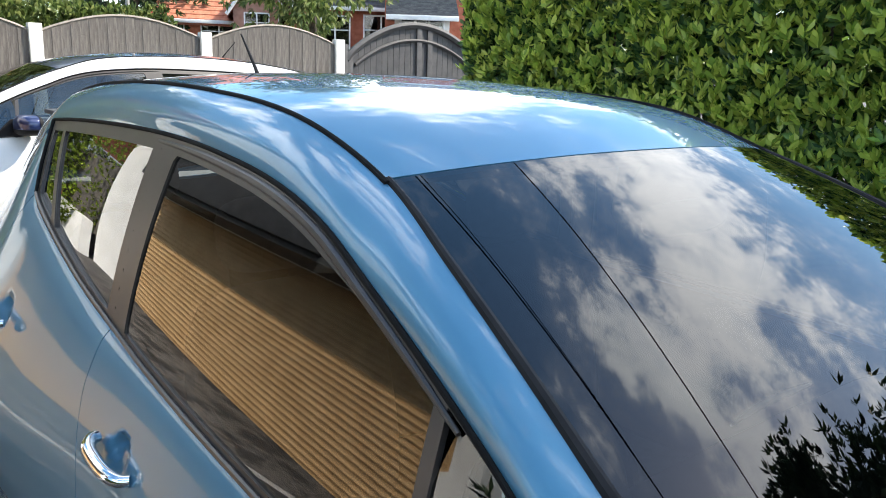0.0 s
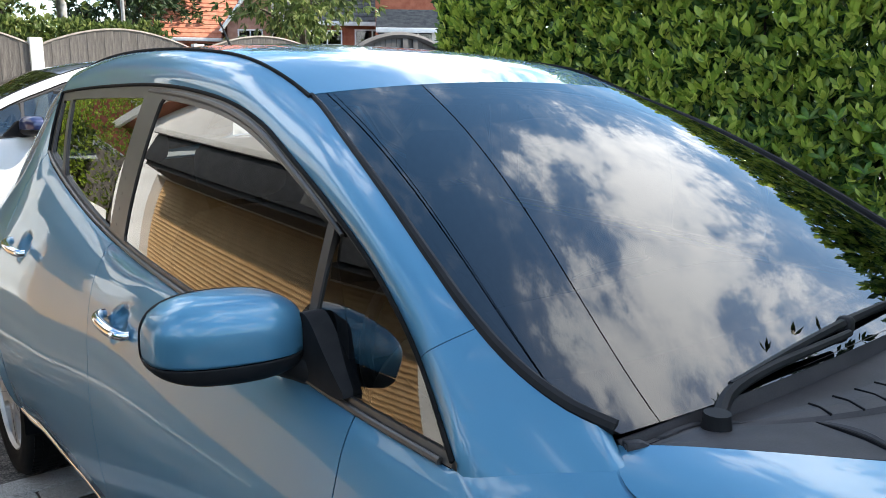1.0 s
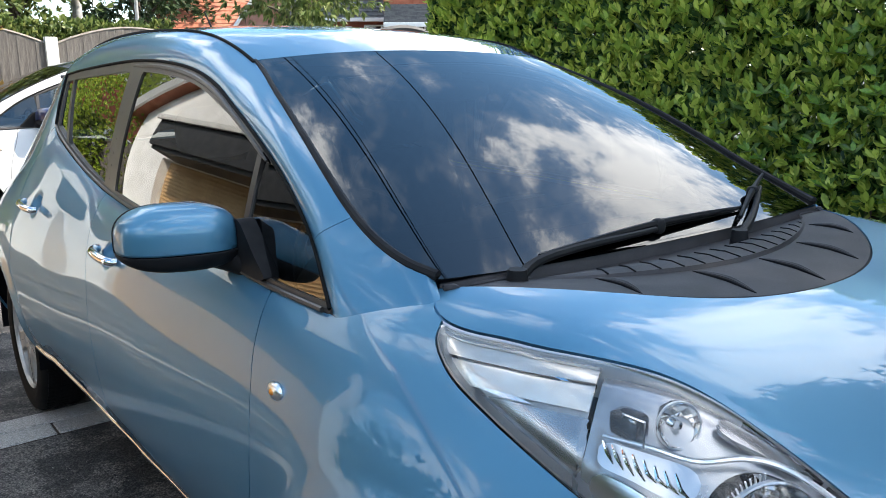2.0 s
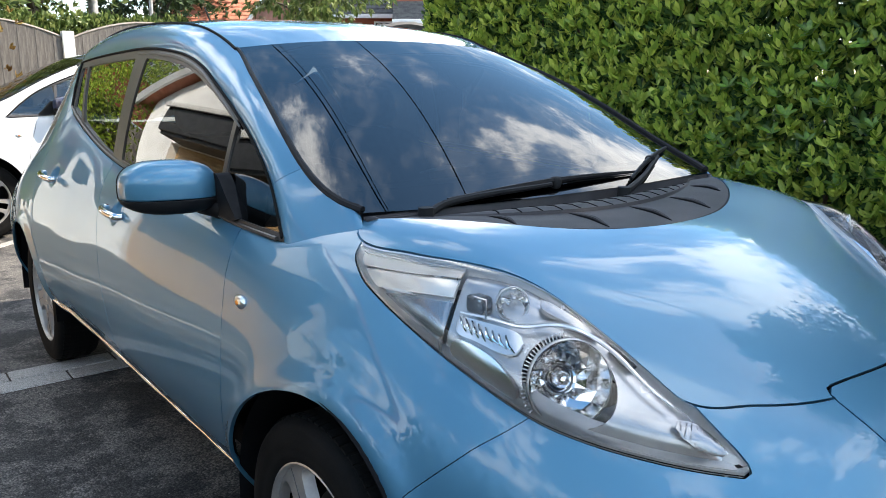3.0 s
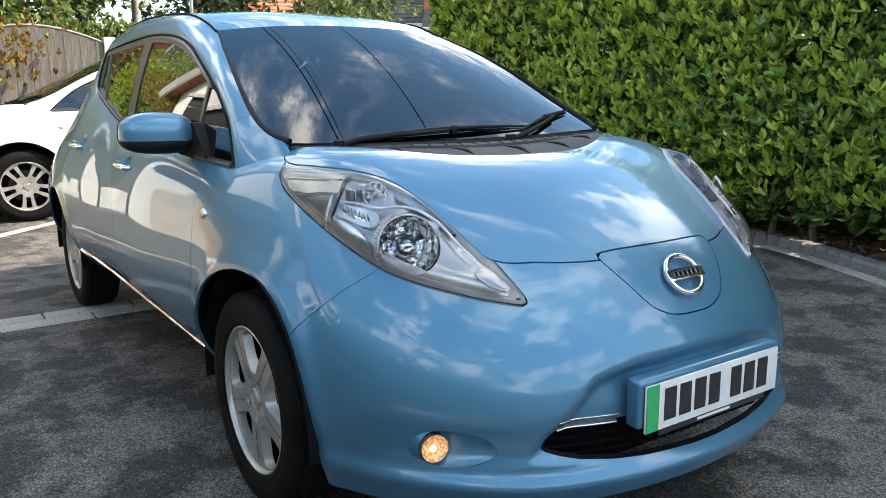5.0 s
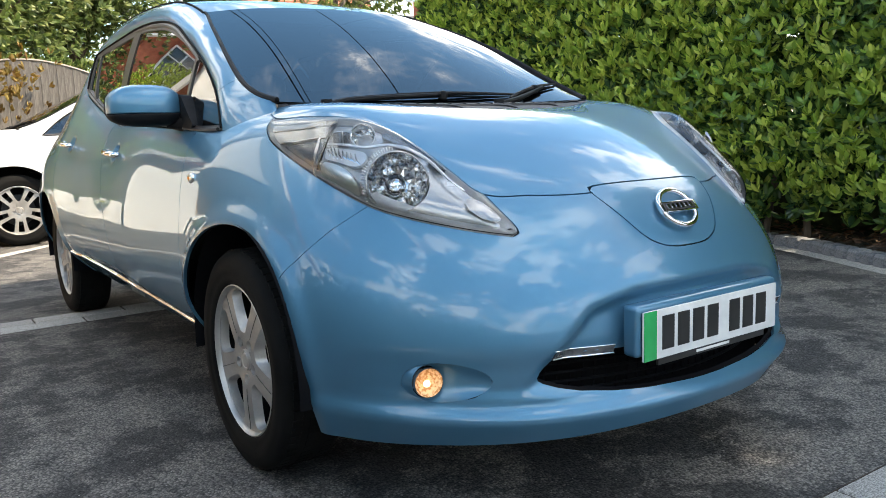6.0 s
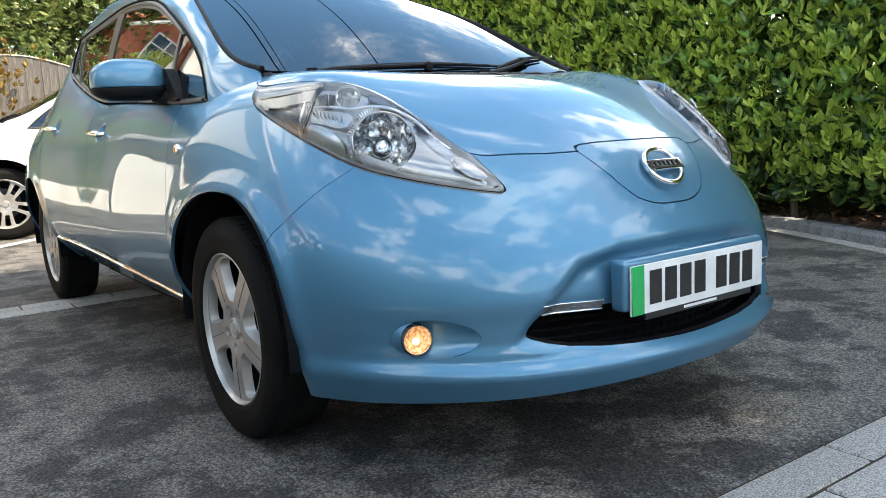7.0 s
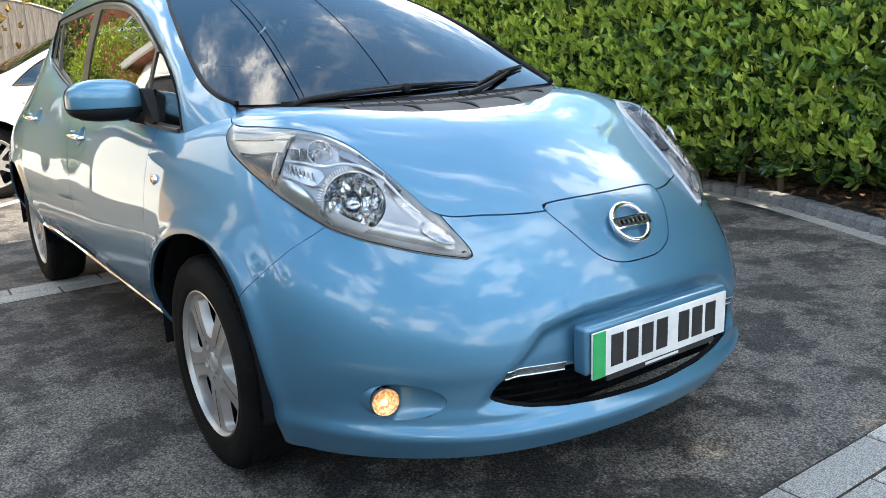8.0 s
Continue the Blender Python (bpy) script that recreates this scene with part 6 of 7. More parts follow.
tagged(part("shade_sheet", (np.stack([cx_, cy_, cz_], -1).reshape(-1, 3), grid_tris(90, 12)), FOOT_SHADE, hedge, "dark sheet added inside the hedge's foot as painted shade", thick=0.25), kind="stuff")
for k in range(26):
    yy_ = -4.3 + k * .38 + rng.uniform(-.1, .1)
    xx_ = 3.95 + rng.uniform(-.12, .12)
    pts = [(xx_, yy_, 0.02), (xx_ + rng.uniform(-.1, .1), yy_ + rng.uniform(-.1, .1), .8), (xx_ + rng.uniform(-.15, .15), yy_ + rng.uniform(-.2, .2), 2.1)]
    part("stem", tube(hermite([0, .4, 1], pts, np.linspace(0, 1, 8)), np.linspace(.03, .008, 8), 6), BARK, hedge)

litter = empty("leaf_litter", "brown dead leaves on the soil bed", "dead leaves", kind="stuff")
k = 1500
s_ = rng.uniform(1.0, kd[-1], k)
off = rng.uniform(.10, .75, k) ** 1.0
C = np.stack([np.interp(s_, kd, KP[:, 0]) + np.interp(s_, kd, RN[:, 0]) * off, np.interp(s_, kd, KP[:, 1]) + np.interp(s_, kd, RN[:, 1]) * off, .085 + .05 * off + rng.uniform(0, .02, k)], 1)
D = np.stack([rng.normal(0, 1, k), rng.normal(0, 1, k), rng.normal(0, .25, k)], 1)
U = np.stack([rng.normal(0, .4, k), rng.normal(0, .4, k), np.ones(k)], 1)
V1, F1 = leaves(C, D, U, rng.uniform(.04, .08, k), rng.uniform(.02, .035, k))
fast_mesh("leaf_pile", V1, F1, DEAD_LEAF, litter, kind="stuff")


def tree(name, label, at, height, trunk_r, crown, mat, count, size, seed, droop=0.0, trunk_to=0.75, category="tree", limbs=14):
    """Tapered trunk, limbs and a crown of leaf whorls in clumps. crown: centre height, half width, half height, taper upwards."""
    r = np.random.default_rng(seed)
    root = empty(name, label, category, m=Matrix.Translation(at))
    bend = r.uniform(-.03, .03, 2) * height
    pts = [(0, 0, -.05), (bend[0] * .4, bend[1] * .4, height * .3), (bend[0], bend[1], height * trunk_to)]
    part("trunk", tube(hermite([0, .4, 1], pts, np.linspace(0, 1, 14)), np.linspace(trunk_r, trunk_r * .25, 14), 10), BARK, root)
    cz, cr, ch, taper = crown
    clumps = []
    for k in range(limbs):
        h = cz + ch * r.uniform(-.9, .85)
        u = (h - cz) / ch
        lim = cr * math.sqrt(max(.05, 1 - u * u * .8)) * (1 - taper * (u + 1) / 2)
        a = r.uniform(0, 2 * math.pi)
        tip = np.array([math.cos(a) * lim * .85, math.sin(a) * lim * .85, h + lim * .15 - droop * lim * .4])
        foot = np.array([bend[0] * .7, bend[1] * .7, max(height * .15, h - lim * .6)])
        mid = (tip + foot) / 2 + np.array([0, 0, .12 * lim])
        part("limb", tube(hermite([0, .5, 1], [foot, mid, tip], np.linspace(0, 1, 8)), np.linspace(trunk_r * .4, trunk_r * .06, 8), 6), BARK, root)
        for q in (.45, .7, .9, 1.0):
            clumps.append((foot * (1 - q) + tip * q, lim * .38))
    for k in range(limbs):
        h = cz + ch * r.uniform(-1, 1)
        u = (h - cz) / ch
        lim = cr * math.sqrt(max(.03, 1 - u * u * .9)) * (1 - taper * (u + 1) / 2)
        a = r.uniform(0, 2 * math.pi)
        clumps.append((np.array([math.cos(a) * lim * .7, math.sin(a) * lim * .7, h]), lim * .4 + .1))
    per = max(1, count // len(clumps))
    B = np.concatenate([c + r.normal(0, 1, (per, 3)) * np.array([w, w, w * .75]) * .55 for c, w in clumps])
    out = B - np.array([0, 0, cz])
    out /= np.maximum(np.linalg.norm(out, axis=1, keepdims=True), .1)
    out[:, 2] += .3 - droop * 1.6
    V, F = sprigs(B, out, r, 6, size, 1.1, True)
    fast_mesh("crown", V, F, mat, root, kind="stuff")
    return root


tree("conifer", "tall dark evergreen tree behind the hedge", (5.9, -1.9, 0), 9.5, .18, (5.6, 1.8, 4.0, .6), DARK_TREE, 11500, .14, 11, .3)
tree("evergreen", "broad dark evergreen tree behind the hedge", (6.4, -4.6, 0), 10.2, .20, (6.2, 2.6, 4.2, .35), DARK_TREE, 17000, .145, 12, .3, limbs=26)


# ---- fence and gate at the back ----
WEATHERED = material("weathered_fence_board", (0.082, 0.072, 0.064), (0.150, 0.134, 0.118), scale=7, rough=0.9, bump=0.6, bump_scale=60, stretch=(6, 6, .7), piece=0.09)
POST_WHITE = material("pale_concrete_post", (0.46, 0.45, 0.42), (0.60, 0.59, 0.55), scale=9, rough=0.85, bump=0.4, bump_scale=120)
GATE_GREY = material("dark_grey_gate", (0.036, 0.035, 0.037), (0.056, 0.054, 0.054), scale=9, rough=0.7, bump=0.4, bump_scale=90, piece=0.08)
CAP_WOOD = material("pale_capping", (0.16, 0.14, 0.115), (0.24, 0.21, 0.175), scale=10, rough=0.9, bump=0.3, bump_scale=80)
FENCE_Y, BAY = 10.50, 2.07
POSTS = [1.18 + BAY * k for k in range(-1, 3)]
for k, x in enumerate(POSTS):
    post = part("fence_post", box_bm((x - .075, FENCE_Y - .06, 0), (x + .075, FENCE_Y + .06, 1.97), .01), POST_WHITE)
    tagged(post, "square pale concrete fence post", "fence post", "fence posts")
top = lambda u: 1.90 + .22 * math.sin(math.pi * u) ** .9
board_meshes = {}
for k in range(len(POSTS) - 1):
    x0 = POSTS[k] + .077
    wide = BAY - .154
    pan = empty("timber_fence", "weathered grey bow-topped timber fence panel", "fence", "fence panels")
    nb = 18
    for b in range(nb):
        u = (b + .5) / nb
        if b not in board_meshes:
            me = bpy.data.meshes.new("board")
            w = wide / nb
            h0, h1 = top(b / nb), top((b + 1) / nb)
            bm = box_bm((-w * .53, -.009, .05), (w * .53, .009, 1), .003, 1)
            for v in bm.verts:
                if v.co.z > .5:
                    v.co.z = h0 + (h1 - h0) * (v.co.x / w + .5) - .02 - (1 - v.co.z)
            bm.to_mesh(me)
            bm.free()
            board_meshes[b] = me
        place("board", board_meshes[b], WEATHERED, pose(x0 + u * wide, FENCE_Y - (.006 if b % 2 else 0.002), 0, 0, 0, .8 if b % 2 else -.6), pan)
    line = [(x0 + u * wide, FENCE_Y - .003, top(u) - .012) for u in np.linspace(0, 1, 24)]
    part("capping", tube(line, .021, 4), CAP_WOOD, pan, "pale curved capping strip")
    part("gravel_board", box_bm((x0, FENCE_Y + .008, 0), (x0 + wide, FENCE_Y + .04, .15), .006), POST_WHITE, pan)
gate = empty("gate", "dark grey arch-topped timber gate", "gate")
GX0, GX1, GY = 5.60, 8.3, 10.75
part("gate_post", box_bm((5.40, GY - .1, 0), (5.58, GY + .08, 1.92), .012), GATE_GREY, gate)
part("gate_post", box_bm((GX1, GY - .1, 0), (GX1 + .18, GY + .08, 1.92), .012), GATE_GREY, gate)
arch = lambda x: 1.72 + .58 * math.sin(math.pi * min(1, max(0, (x - GX0) / (GX1 - GX0)))) ** .75
bm_w = (GX1 - GX0) / 24
for b in range(24):
    x = GX0 + b * bm_w
    bm = box_bm((x + .002, GY - .012, .06), (x + bm_w - .002, GY + .012, 1), .003, 1)
    for v in bm.verts:
        if v.co.z > .5:
            v.co.z = arch(v.co.x) - .06
    part("board", bm, GATE_GREY, gate)
part("arch_rail", tube([(x, GY - .025, arch(x) - .03) for x in np.linspace(GX0, GX1, 40)], .055, 6), GATE_GREY, gate)
part("arch_rail_inner", tube([(x, GY - .03, arch(x) - .27) for x in np.linspace(GX0 + .16, GX1 - .16, 40)], .03, 6), GATE_GREY, gate)
for x in (GX0 + .06, 7.0, 7.22, GX1 - .06):
    part("stile", box_bm((x - .05, GY - .045, .06), (x + .05, GY - .014, arch(x) - .04), .004), GATE_GREY, gate)
part("cross_rail", box_bm((GX0 + .1, GY - .043, .9), (GX1 - .1, GY - .016, 1.03), .004), GATE_GREY, gate)


# ---- houses ----
BRICK = material("red_brick", (0.30, 0.085, 0.045), (0.42, 0.14, 0.08), scale=5, rough=0.9, bump=0.5, bump_scale=45)
PINK_BRICK = material("pale_red_brick", (0.34, 0.17, 0.12), (0.44, 0.24, 0.18), scale=5, rough=0.9, bump=0.5, bump_scale=45)
ORANGE_BRICK = material("orange_brick", (0.45, 0.13, 0.06), (0.55, 0.19, 0.10), scale=5, rough=0.9, bump=0.4, bump_scale=45)
ROOF_TILE = material("terracotta_roof_tile", (0.33, 0.11, 0.06), (0.45, 0.18, 0.11), scale=6, rough=0.85, bump=0.6, bump_scale=30, piece=0.08)
SLATE = material("grey_roof_tile", (0.07, 0.07, 0.075), (0.13, 0.13, 0.13), scale=6, rough=0.8, bump=0.5, bump_scale=30)
RENDER_WHITE = material("white_render", (0.66, 0.65, 0.62), (0.78, 0.77, 0.74), scale=3, rough=0.9, bump=0.3, bump_scale=160)
UPVC = material("white_window_frame", (0.74, 0.74, 0.73), (0.80, 0.80, 0.79), scale=6, rough=0.4)
ROOM = material("dim_room", (0.03, 0.03, 0.032), (0.07, 0.068, 0.064), scale=2, rough=0.9)


def window(root, c, w, h, turn=0, cols=2, depth=.07):
    """A framed window with panes, facing the local -y way, at c (middle of the sill)."""
    m = pose(*c, 0, 0, turn)
    f = .055
    win = part("window", box_bm((-w / 2, .015, 0), (w / 2, .03, h)), ROOM, root, m=m, smooth=False)
    for lo, hi in (((-w / 2, -depth, 0), (-w / 2 + f, .012, h)), ((w / 2 - f, -depth, 0), (w / 2, .012, h)), ((-w / 2 + f, -depth, h - f), (w / 2 - f, .012, h)), ((-w / 2 + f, -depth, 0), (w / 2 - f, .012, f))):
        part("frame", box_bm(lo, hi, .006, 1), UPVC, win)
    pw = (w - 2 * f) / cols
    for k in range(cols):
        x0 = -w / 2 + f + k * pw
        if k:
            part("mullion", box_bm((x0 - f / 2, -depth, f), (x0 + f / 2, .012, h - f), .005, 1), UPVC, win)
        part("transom", box_bm((x0 + .01, -depth + .004, h * .70), (x0 + pw - .01, .010, h * .70 + .04), .004, 1), UPVC, win)
        part("pane", box_bm((x0, -.03, f), (x0 + pw, -.024, h - f)), GLASS_WINDOW, win, smooth=False)
    part("sill", box_bm((-w / 2 - .05, -depth - .06, -.05), (w / 2 + .05, .0, -.002), .008, 1), UPVC, win)
    return win


def gable_house(label, at, turn, w, d, eaves, ridge, wall_mat, roof_mat, windows=(), along=True, over=.25, chimney=None):
    """A house box with a pitched roof; along: the ridge runs along its width, otherwise a gable faces the viewer."""
    root = empty("house", label, "house", m=pose(*at, 0, 0, turn))
    if along:
        prof = [(0, 0), (d, 0), (d, eaves), (d / 2, ridge), (0, eaves)]
        V = [(-w / 2, y, z) for y, z in prof] + [(w / 2, y, z) for y, z in prof]
    else:
        prof = [(-w / 2, 0), (w / 2, 0), (w / 2, eaves), (0, ridge), (-w / 2, eaves)]
        V = [(x, 0, z) for x, z in prof] + [(x, d, z) for x, z in prof]
    F = [(0, 1, 2, 3, 4)[::-1], (5, 6, 7, 8, 9)] + [(i, (i + 1) % 5, (i + 1) % 5 + 5, i + 5) for i in range(5)]
    bm = flat_bm(V, F)
    bmesh.ops.recalc_face_normals(bm, faces=bm.faces)
    part("wall", bm, wall_mat, root, smooth=False)
    t = .12
    for sg in (0, 1):
        if along:
            e0, e1 = (-over if sg == 0 else d + over), d / 2
            drop = (ridge - eaves) / (d / 2) * over
            quad = [(-w / 2 - over, e0, eaves - drop), (w / 2 + over, e0, eaves - drop), (w / 2 + over, e1, ridge), (-w / 2 - over, e1, ridge)]
        else:
            e0 = (-w / 2 - over) if sg == 0 else w / 2 + over
            drop = (ridge - eaves) / (w / 2) * over
            quad = [(e0, -over, eaves - drop), (e0, d + over, eaves - drop), (0, d + over, ridge), (0, -over, ridge)]
        # courses of tiles, each lapping the one below
        rows = 14
        q = [Vector(v) for v in quad]
        VV, FF = [], []
        up = Vector((0, 0, 1))
        for r in range(rows):
            for f_, h in ((r / rows, .06), ((r + 1) / rows, .02)):
                VV += [q[0].lerp(q[3], f_) + up * h, q[1].lerp(q[2], f_) + up * h]
        for r in range(2 * rows - 1):
            o = 2 * r
            FF.append((o, o + 1, o + 3, o + 2))
        o = len(VV)
        VV += [q[0] - up * .03, q[1] - up * .03, q[2] - up * .03, q[3] - up * .03]
        FF += [(o, o + 3, o + 2, o + 1), (0, o, o + 1, 1), (o - 2, o - 1, o + 2, o + 3)]
        bm = flat_bm(VV, FF)
        bmesh.ops.recalc_face_normals(bm, faces=bm.faces)
        part("roof", bm, roof_mat, root, smooth=False)
        if not along:
            e = Vector(quad[0]), Vector(quad[3])
            part("bargeboard", tube([e[0] + Vector((0, -.03, -.02)), e[1] + Vector((0, -.03, -.02))], .07, 4), UPVC, root)
    if along:
        part("gutter", box_bm((-w / 2 - over, -over - .1, eaves - .20), (w / 2 + over, -over, eaves - .06), .02), UPVC, root)
    for x, z, ww, hh, cols in windows:
        window(root, (x, -.02, z), ww, hh, 0, cols)
    if chimney:
        part("chimney", box_bm((chimney - .35, d / 2 - .3, ridge - .8), (chimney + .35, d / 2 + .3, ridge + 1.1), .02), wall_mat, root)
    return root


def bearing(az, dist):
    return (-1.2 + dist * math.sin(radians(az)), dist * math.cos(radians(az)), 0)


gable_house("tall red brick house with a tiled roof", bearing(25.5, 43), -22, 9, 8, 6.2, 9.5, ORANGE_BRICK, ROOF_TILE, ((-2.4, 3.9, 1.6, 1.3, 2), (1.5, 3.9, 1.6, 1.3, 2)))
gable_house("low brick extension with an orange tiled roof", bearing(22.6, 34), -20, 3.3, 4.6, 3.30, 5.6, ORANGE_BRICK, ROOF_TILE, ((-1.0, 2.0, .9, 1.15, 2), (.75, 2.0, 1.4, 1.15, 2)))
gable_house("pale brick gabled house with white windows", bearing(26.8, 32), -26, 2.2, 6, 3.75, 5.3, PINK_BRICK, ROOF_TILE, ((-.25, 2.2, .95, 1.30, 2), (.80, 2.2, .50, 1.20, 1)), False)
gable_house("brick house with white bay windows and a grey roof", bearing(34.0, 30), -32, 6.0, 6, 3.75, 5.8, BRICK, SLATE, ((-1.5, 1.6, 1.6, 1.8, 3), (.7, 1.6, 1.9, 1.85, 3)))
gable_house("white rendered porch house beside it", bearing(37.6, 24), -36, 1.6, 3, 3.15, 3.75, RENDER_WHITE, SLATE, ((0, 2.1, 1.3, .95, 3),))
gable_house("red brick house end by the gate", bearing(39.8, 27), -38, 4.5, 6, 5.6, 7.2, BRICK, SLATE, ())

# lamp posts and trees beyond the fence
LAMP_POST = material("galvanised_post", (0.30, 0.29, 0.28), (0.42, 0.41, 0.39), scale=8, rough=0.6, metal=0.4)
for at, r in (((4.13, 20.5, 0), .14), ((7.2, 25.5, 0), .07)):
    lp = empty("street_lamp", "grey street lamp post beyond the fence", "street lamp", "street lamps", m=Matrix.Translation(at))
    part("column", cyl_bm((0, 0, 0), (0, 0, 7.2), r, r * .6, 16), LAMP_POST, lp)
    part("arm", tube([(0, 0, 7.1), (-.3, -.3, 7.35), (-1.0, -1.0, 7.4)], .04, 8), LAMP_POST, lp)
    part("lantern", soft_box((-1.45, -1.35, 7.32), (-.95, -.95, 7.46), 3), LAMP_POST, lp)
tree("street_tree", "young tree with drooping pale green leaves", (7.0, 14.2, 0), 5.6, .13, (3.9, 1.7, 1.6, .1), TREE_LEAF, 1500, .17, 21, .75)
tree("garden_tree", "broad green garden tree beyond the fence", (-.8, 17.5, 0), 9.5, .25, (4.6, 3.4, 3.8, .1), TREE_LEAF, 8500, .19, 22, limbs=24)
tree("garden_tree", "tall olive-green garden tree beyond the fence", (2.8, 21.0, 0), 8.5, .22, (4.4, 2.8, 3.6, .1), TREE_LEAF, 6000, .21, 23, limbs=22)
tree("garden_tree", "tall dark garden tree beyond the fence", (-12.5, 24.0, 0), 9.5, .25, (5.2, 3.4, 3.8, .1), TREE_LEAF, 2800, .20, 24)
tree("dark_tree", "dark tree between the houses", (9.4, 32.0, 0), 9.5, .25, (5.4, 2.4, 4.0, .1), DARK_TREE, 2600, .24, 25)
tree("dark_tree", "dark tree beside the brick house", (11.2, 33.0, 0), 8.5, .25, (5.0, 1.6, 3.6, .1), DARK_TREE, 2000, .24, 26)
bush = empty("clipped_hedge", "clipped green garden hedge beyond the fence", "hedge")
r_ = np.random.default_rng(9)
B = np.stack([r_.uniform(-3.5, 4.2, 2600), 14.2 + r_.uniform(-.35, .8, 2600), 2.45 * r_.uniform(.2, 1, 2600) ** .4], 1)
V1, F1 = sprigs(B, np.tile([0, -.6, .6], (2600, 1)), r_, 6, .13)
fast_mesh("foliage", V1, F1, TREE_LEAF, bush, kind="stuff")
part("hedge_stems", box_bm((-3.4, 14.5, 0), (4.1, 14.8, 1.8), .05), BARK, bush)
sh = empty("shrub", "small shrub with rusty leaves by the fence", "shrub")
RUSTY = leaf_material("rusty_leaf", (0.10, 0.05, 0.015), (0.22, 0.14, 0.03), (0.30, 0.22, 0.06), 0.5, 0.3)
B = np.array([-.35, 10.1, 1.75]) + r_.normal(0, 1, (150, 3)) * np.array([.35, .12, .28])
V1, F1 = sprigs(B, np.tile([0, -.4, .7], (150, 1)), r_, 5, .10)
fast_mesh("foliage", V1, F1, RUSTY, sh, kind="stuff")
part("stem", tube([(-.35, 10.15, 0), (-.33, 10.15, .9), (-.36, 10.12, 1.7)], [.03, .02, .012], 8), BARK, sh)

# ---- the house whose front shows in the car's side ----
TAN_DOOR = material("tan_roller_door", (0.42, 0.26, 0.117), (0.52, 0.335, 0.16), scale=4, rough=0.6, bump=0.2, bump_scale=80)
CANOPY = material("dark_canopy", (0.018, 0.019, 0.021), (0.035, 0.036, 0.038), scale=6, rough=0.7, bump=0.2, bump_scale=80)
HX, D0, D1, DH = -3.5, 2.9, 9.5, 2.0
home = empty("garage_house", "white rendered gabled house with a tan roller garage door", "house")
prof = [(2.35, 0), (D0, 0), (D0, DH), (D1, DH), (D1, 0), (11.4, 0), (11.4, 2.95), (6.5, 6.3), (2.35, 2.95)]
V = [(HX, y, z) for y, z in prof] + [(HX - .28, y, z) for y, z in prof]
n9 = len(prof)
bm = flat_bm(V, [(0, 1, 2, 7, 8)[::-1], (2, 3, 7)[::-1], (3, 4, 5, 6, 7)[::-1], (9, 10, 11, 16, 17), (11, 12, 16), (12, 13, 14, 15, 16)] + [(i, (i + 1) % n9, (i + 1) % n9 + n9, i + n9) for i in range(n9)])
bmesh.ops.recalc_face_normals(bm, faces=bm.faces)
part("gable_wall", bm, RENDER_WHITE, home, "white rendered gable", smooth=False)
part("side_wall", box_bm((HX - 7, 11.15, 0), (HX - .29, 11.4, 2.95)), RENDER_WHITE, home, smooth=False)
# Unseen wall, added and kept dark for the car's flank to reflect.
tagged(part("side_wall", box_bm((HX - .25, -12.9, 0), (HX, 2.34, 1.1), .01), CANOPY, smooth=False), "plain dark wall added beside the drive for the car to reflect", "wall", kind="structure")
for y0, y1 in ((1.95, 6.5), (11.85, 6.5)):
    z0 = 6.3 - abs(y0 - 6.5) * (3.35 / (4.15 if y0 < 6 else 4.9))
    bm = flat_bm([(HX + .3, y0, z0 + .04), (HX + .3, y1, 6.34), (HX - 7, y1, 6.34), (HX - 7, y0, z0 + .04), (HX + .3, y0, z0 + .16), (HX + .3, y1, 6.46), (HX - 7, y1, 6.46), (HX - 7, y0, z0 + .16)],
                 [(0, 1, 2, 3), (4, 7, 6, 5), (0, 4, 5, 1), (3, 2, 6, 7), (0, 3, 7, 4), (1, 5, 6, 2)])
    bmesh.ops.recalc_face_normals(bm, faces=bm.faces)
    part("roof_slope", bm, ROOF_TILE, home, smooth=False)
    part("bargeboard", tube([(HX + .31, y0, z0), (HX + .31, y1, 6.3)], .09, 4), UPVC, home)
door = part("roller_door", box_bm((HX - .20, D0, 0), (HX - .16, D1, DH)), TAN_DOOR, home, "tan ribbed roller door", smooth=False)
for k in range(26):
    z = .02 + k * .0765
    part("door_slat", tube([(HX - .180, D0 + .01, z + .035), (HX - .180, D1 - .01, z + .035)], .034, 8), TAN_DOOR, door)
part("canopy", box_bm((HX + .002, D0 - .4, 1.98), (HX + .45, 8.85, 2.08), .01), CANOPY, home, "dark flat canopy over the garage door")
part("canopy_fascia", box_bm((HX + .42, D0 - .4, 2.05), (HX + .50, 8.9, 2.60), .01), CANOPY, home)
part("canopy_top", box_bm((HX + .002, D0 - .4, 2.61), (HX + .54, 8.95, 2.66), .01), CANOPY, home)
part("canopy_edge", box_bm((HX + .52, D0 - .4, 2.58), (HX + .56, 8.98, 2.68), .005), POST_WHITE, home)
# Unseen hedge, added to break up the dark wall's reflected edge.
reflected_hedge = empty("reflected_hedge", "dark evergreen hedge added beside the drive for the car to reflect", "hedge")
k = 6200
B = np.stack([r_.uniform(-3.95, -3.15, k), r_.uniform(-10, 2.1, k), r_.uniform(.1, 1.3, k) + .4 * r_.uniform(0, 1, k) ** 3], 1)
V1, F1 = sprigs(B, np.tile([.4, 0, .7], (k, 1)), r_, 6, .15, 1.2, True)
fast_mesh("foliage", V1, F1, DARK_TREE, reflected_hedge, kind="stuff")
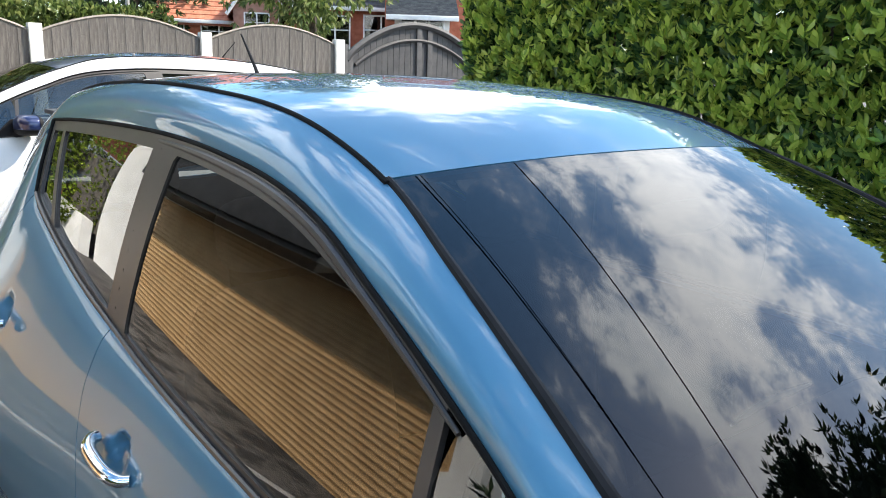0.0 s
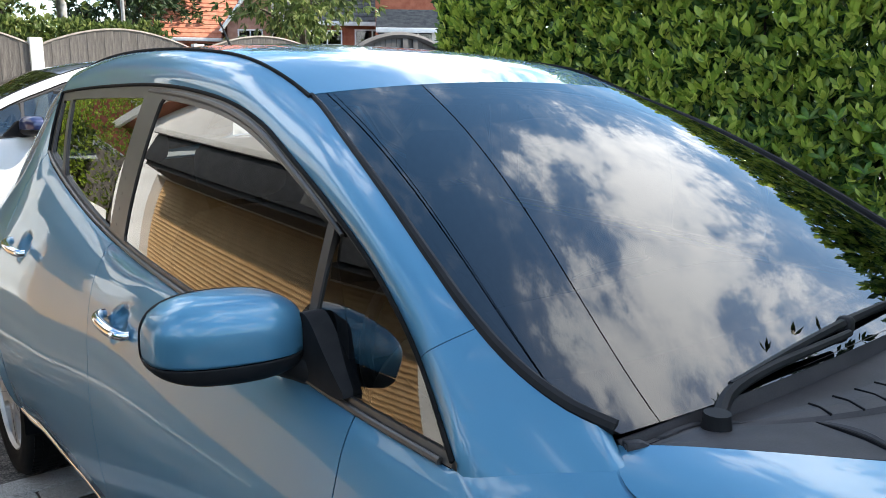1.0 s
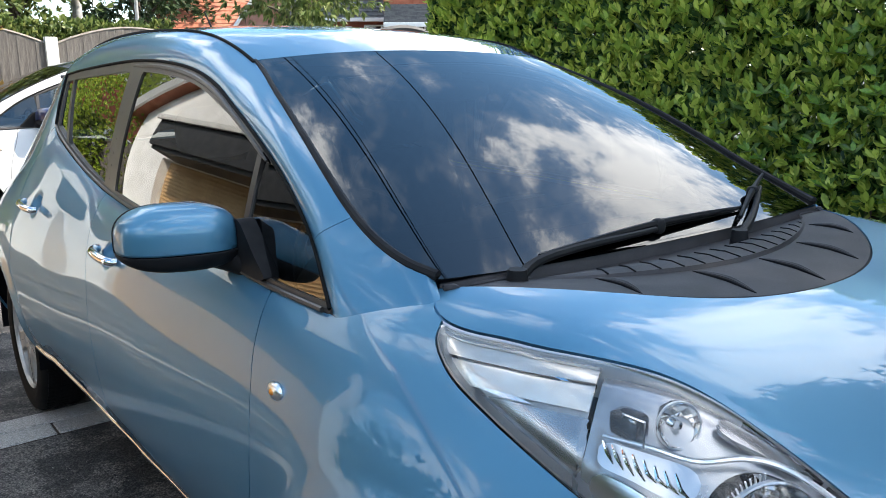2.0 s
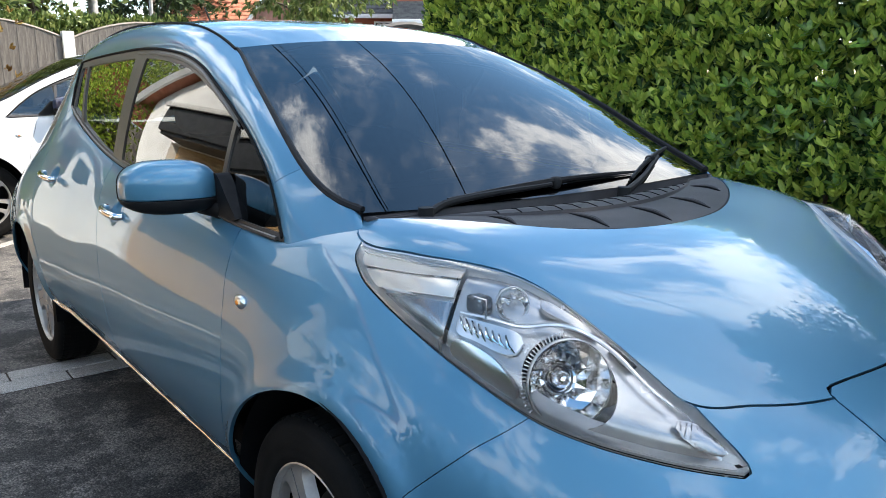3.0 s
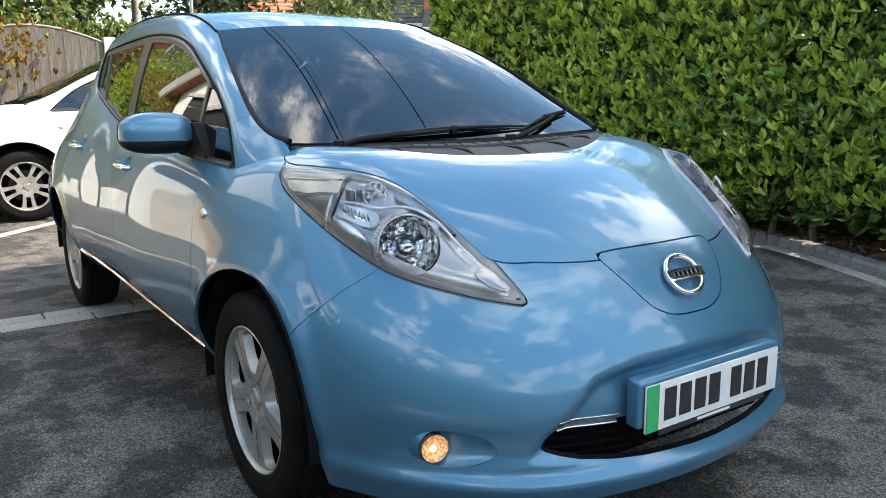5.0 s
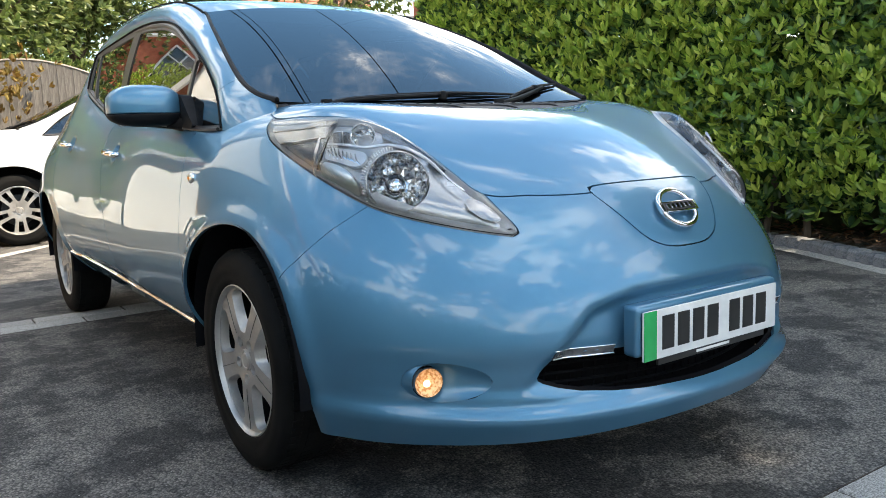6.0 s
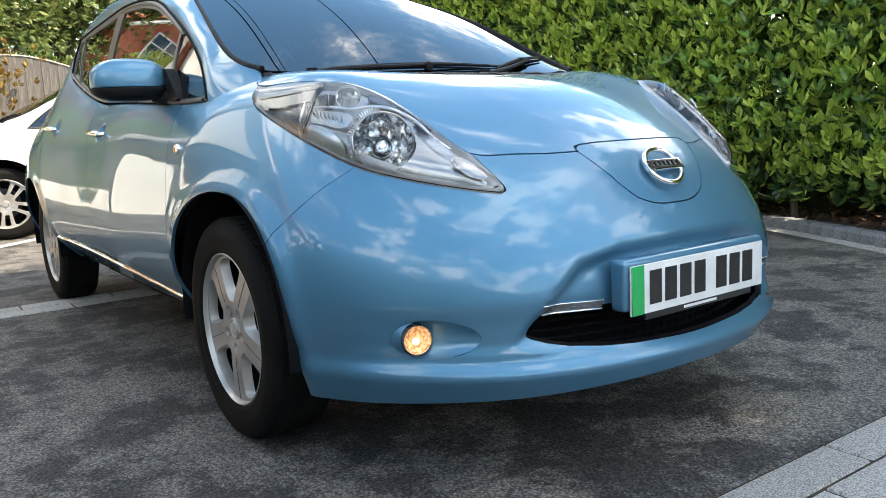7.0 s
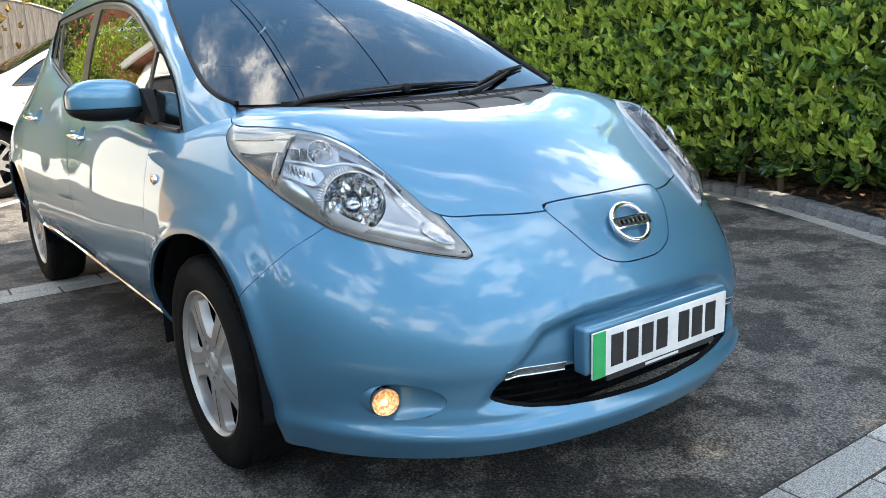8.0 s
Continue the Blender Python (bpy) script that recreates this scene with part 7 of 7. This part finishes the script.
gable_house("red brick house with white windows next door", (-6.0, 17.5, 0), -22, 7.5, 6, 5.6, 8.6, BRICK, ROOF_TILE, ((-1.7, 4.3, 2.0, 1.6, 3), (1.7, 4.3, 2.0, 1.6, 3), (1.7, 1.0, 2.2, 1.6, 3)), False)
gc = empty("conifer_bush", "round golden-green conifer bush beside the fence", "bush", m=Matrix.Translation((-3.75, 13.0, 0)))
part("trunk", cyl_bm((0, 0, 0), (0, 0, 1.2), .08, .05, 10), BARK, gc)
a_, u_ = r_.uniform(0, 2 * np.pi, 5000), r_.uniform(-1, 1, 5000)
q_ = np.sqrt(1 - u_ * u_)
B = np.stack([np.cos(a_) * q_ * 1.55, np.sin(a_) * q_ * 1.55, 2.25 + u_ * 2.1], 1) * r_.uniform(.86, 1.03, (5000, 1)) + r_.normal(0, .03, (5000, 3))
V1, F1 = sprigs(B, np.stack([np.cos(a_) * q_, np.sin(a_) * q_, u_ + .7], 1), r_, 6, .085, .7, True)
fast_mesh("foliage", V1, F1, CONIFER, gc, kind="stuff")
side_fence = empty("side_fence", "weathered grey timber fence beside the house", "fence")
me = board_meshes[8]
for k in range(34):
    place("board", me, WEATHERED, pose(-3.62, 11.5 + k * .108, 0, 0, 0, 90), side_fence)
tagged(part("low_wall", box_bm((-3.42, 11.45, 0), (-3.20, 15.2, .72), .01), RENDER_WHITE, smooth=False), "low white rendered wall before the side fence", "wall", kind="structure")

# plain garden wall that closes the place behind the camera
tagged(part("garden_wall", box_bm((-14, -13.3, 0), (16, -13.0, 2.0), .02), BRICK, smooth=False), "plain red brick garden wall", "wall", kind="structure")

# overhead cables between two timber poles
poles = [part("cable_pole", cyl_bm((x, y, 0), (x, y, h), .12, .09, 14), BARK) for x, y, h in ((3.45, -13.8, 5.8), (-.20, 16.4, 5.0))]
for pole in poles:
    tagged(pole, "tall brown timber pole carrying cables", "pole", "cable poles")
for p, q, r_cable in (((3.56, -13.8, 5.30), (-.81, 16.4, 4.21), .0080), ((3.40, -13.8, 5.50), (-.18, 16.4, 4.67), .0050), ((3.37, -13.8, 4.65), (.54, 16.4, 3.82), .0060)):
    line = [(p[0] + (q[0] - p[0]) * t_, p[1] + (q[1] - p[1]) * t_, p[2] + (q[2] - p[2]) * t_ - .35 * math.sin(math.pi * t_)) for t_ in np.linspace(0, 1, 40)]
    tagged(part("overhead_cable", tube(line, r_cable, 6), RUBBER), "thin black overhead cable", "cable", "overhead cables")
    for end, pole in zip((p, q), poles):
        lo, hi = sorted((end[0], 3.45 if end is p else -.20))
        part("cross_arm", box_bm((lo - .08, end[1] - .05, end[2] - .06), (hi + .08, end[1] + .05, end[2] + .06), .01), BARK, pole)


# ---- single leaves on the near face of the hedge ----
def leaf_piece_material():
    m = material("single_laurel_leaf", (0.09, 0.19, 0.03), (0.15, 0.27, 0.04), scale=30, rough=0.28, translucent=0.42, bump_scale=60, piece=0.45)
    return m


LEAF_PIECE = leaf_piece_material()
pr = np.random.default_rng(77)
leaf_meshes = []
for k in range(4):
    V, F = leaves(np.zeros((1, 3)), np.array([[1.0, 0, 0]]), np.array([[0, 0, 1.0]]), np.array([.085 + .008 * k]), np.array([.034 + .003 * k]))
    me = bpy.data.meshes.new("leaf")
    me.from_pydata(V.tolist(), [], F.tolist())
    me.polygons.foreach_set("use_smooth", [True] * len(me.polygons))
    me.materials.append(LEAF_PIECE)
    leaf_meshes.append(me)
for k in range(60):
    y, z = pr.uniform(-.9, 2.2), pr.uniform(.55, 1.7)
    x = float(hedge_face([y], [z])[0]) - .07
    turn = pr.uniform(0, 360)
    for q in range(5):
        ob = new("leaf", leaf_meshes[int(pr.integers(4))])
        ob.parent = hedge
        ob.matrix_local = pose(x, y, z, 0, -38, 0) @ pose(0, 0, 0, 0, 0, turn + q * 72 + pr.uniform(-12, 12)) @ pose(0, 0, 0, pr.uniform(-15, 15), -pr.uniform(25, 60), 0)
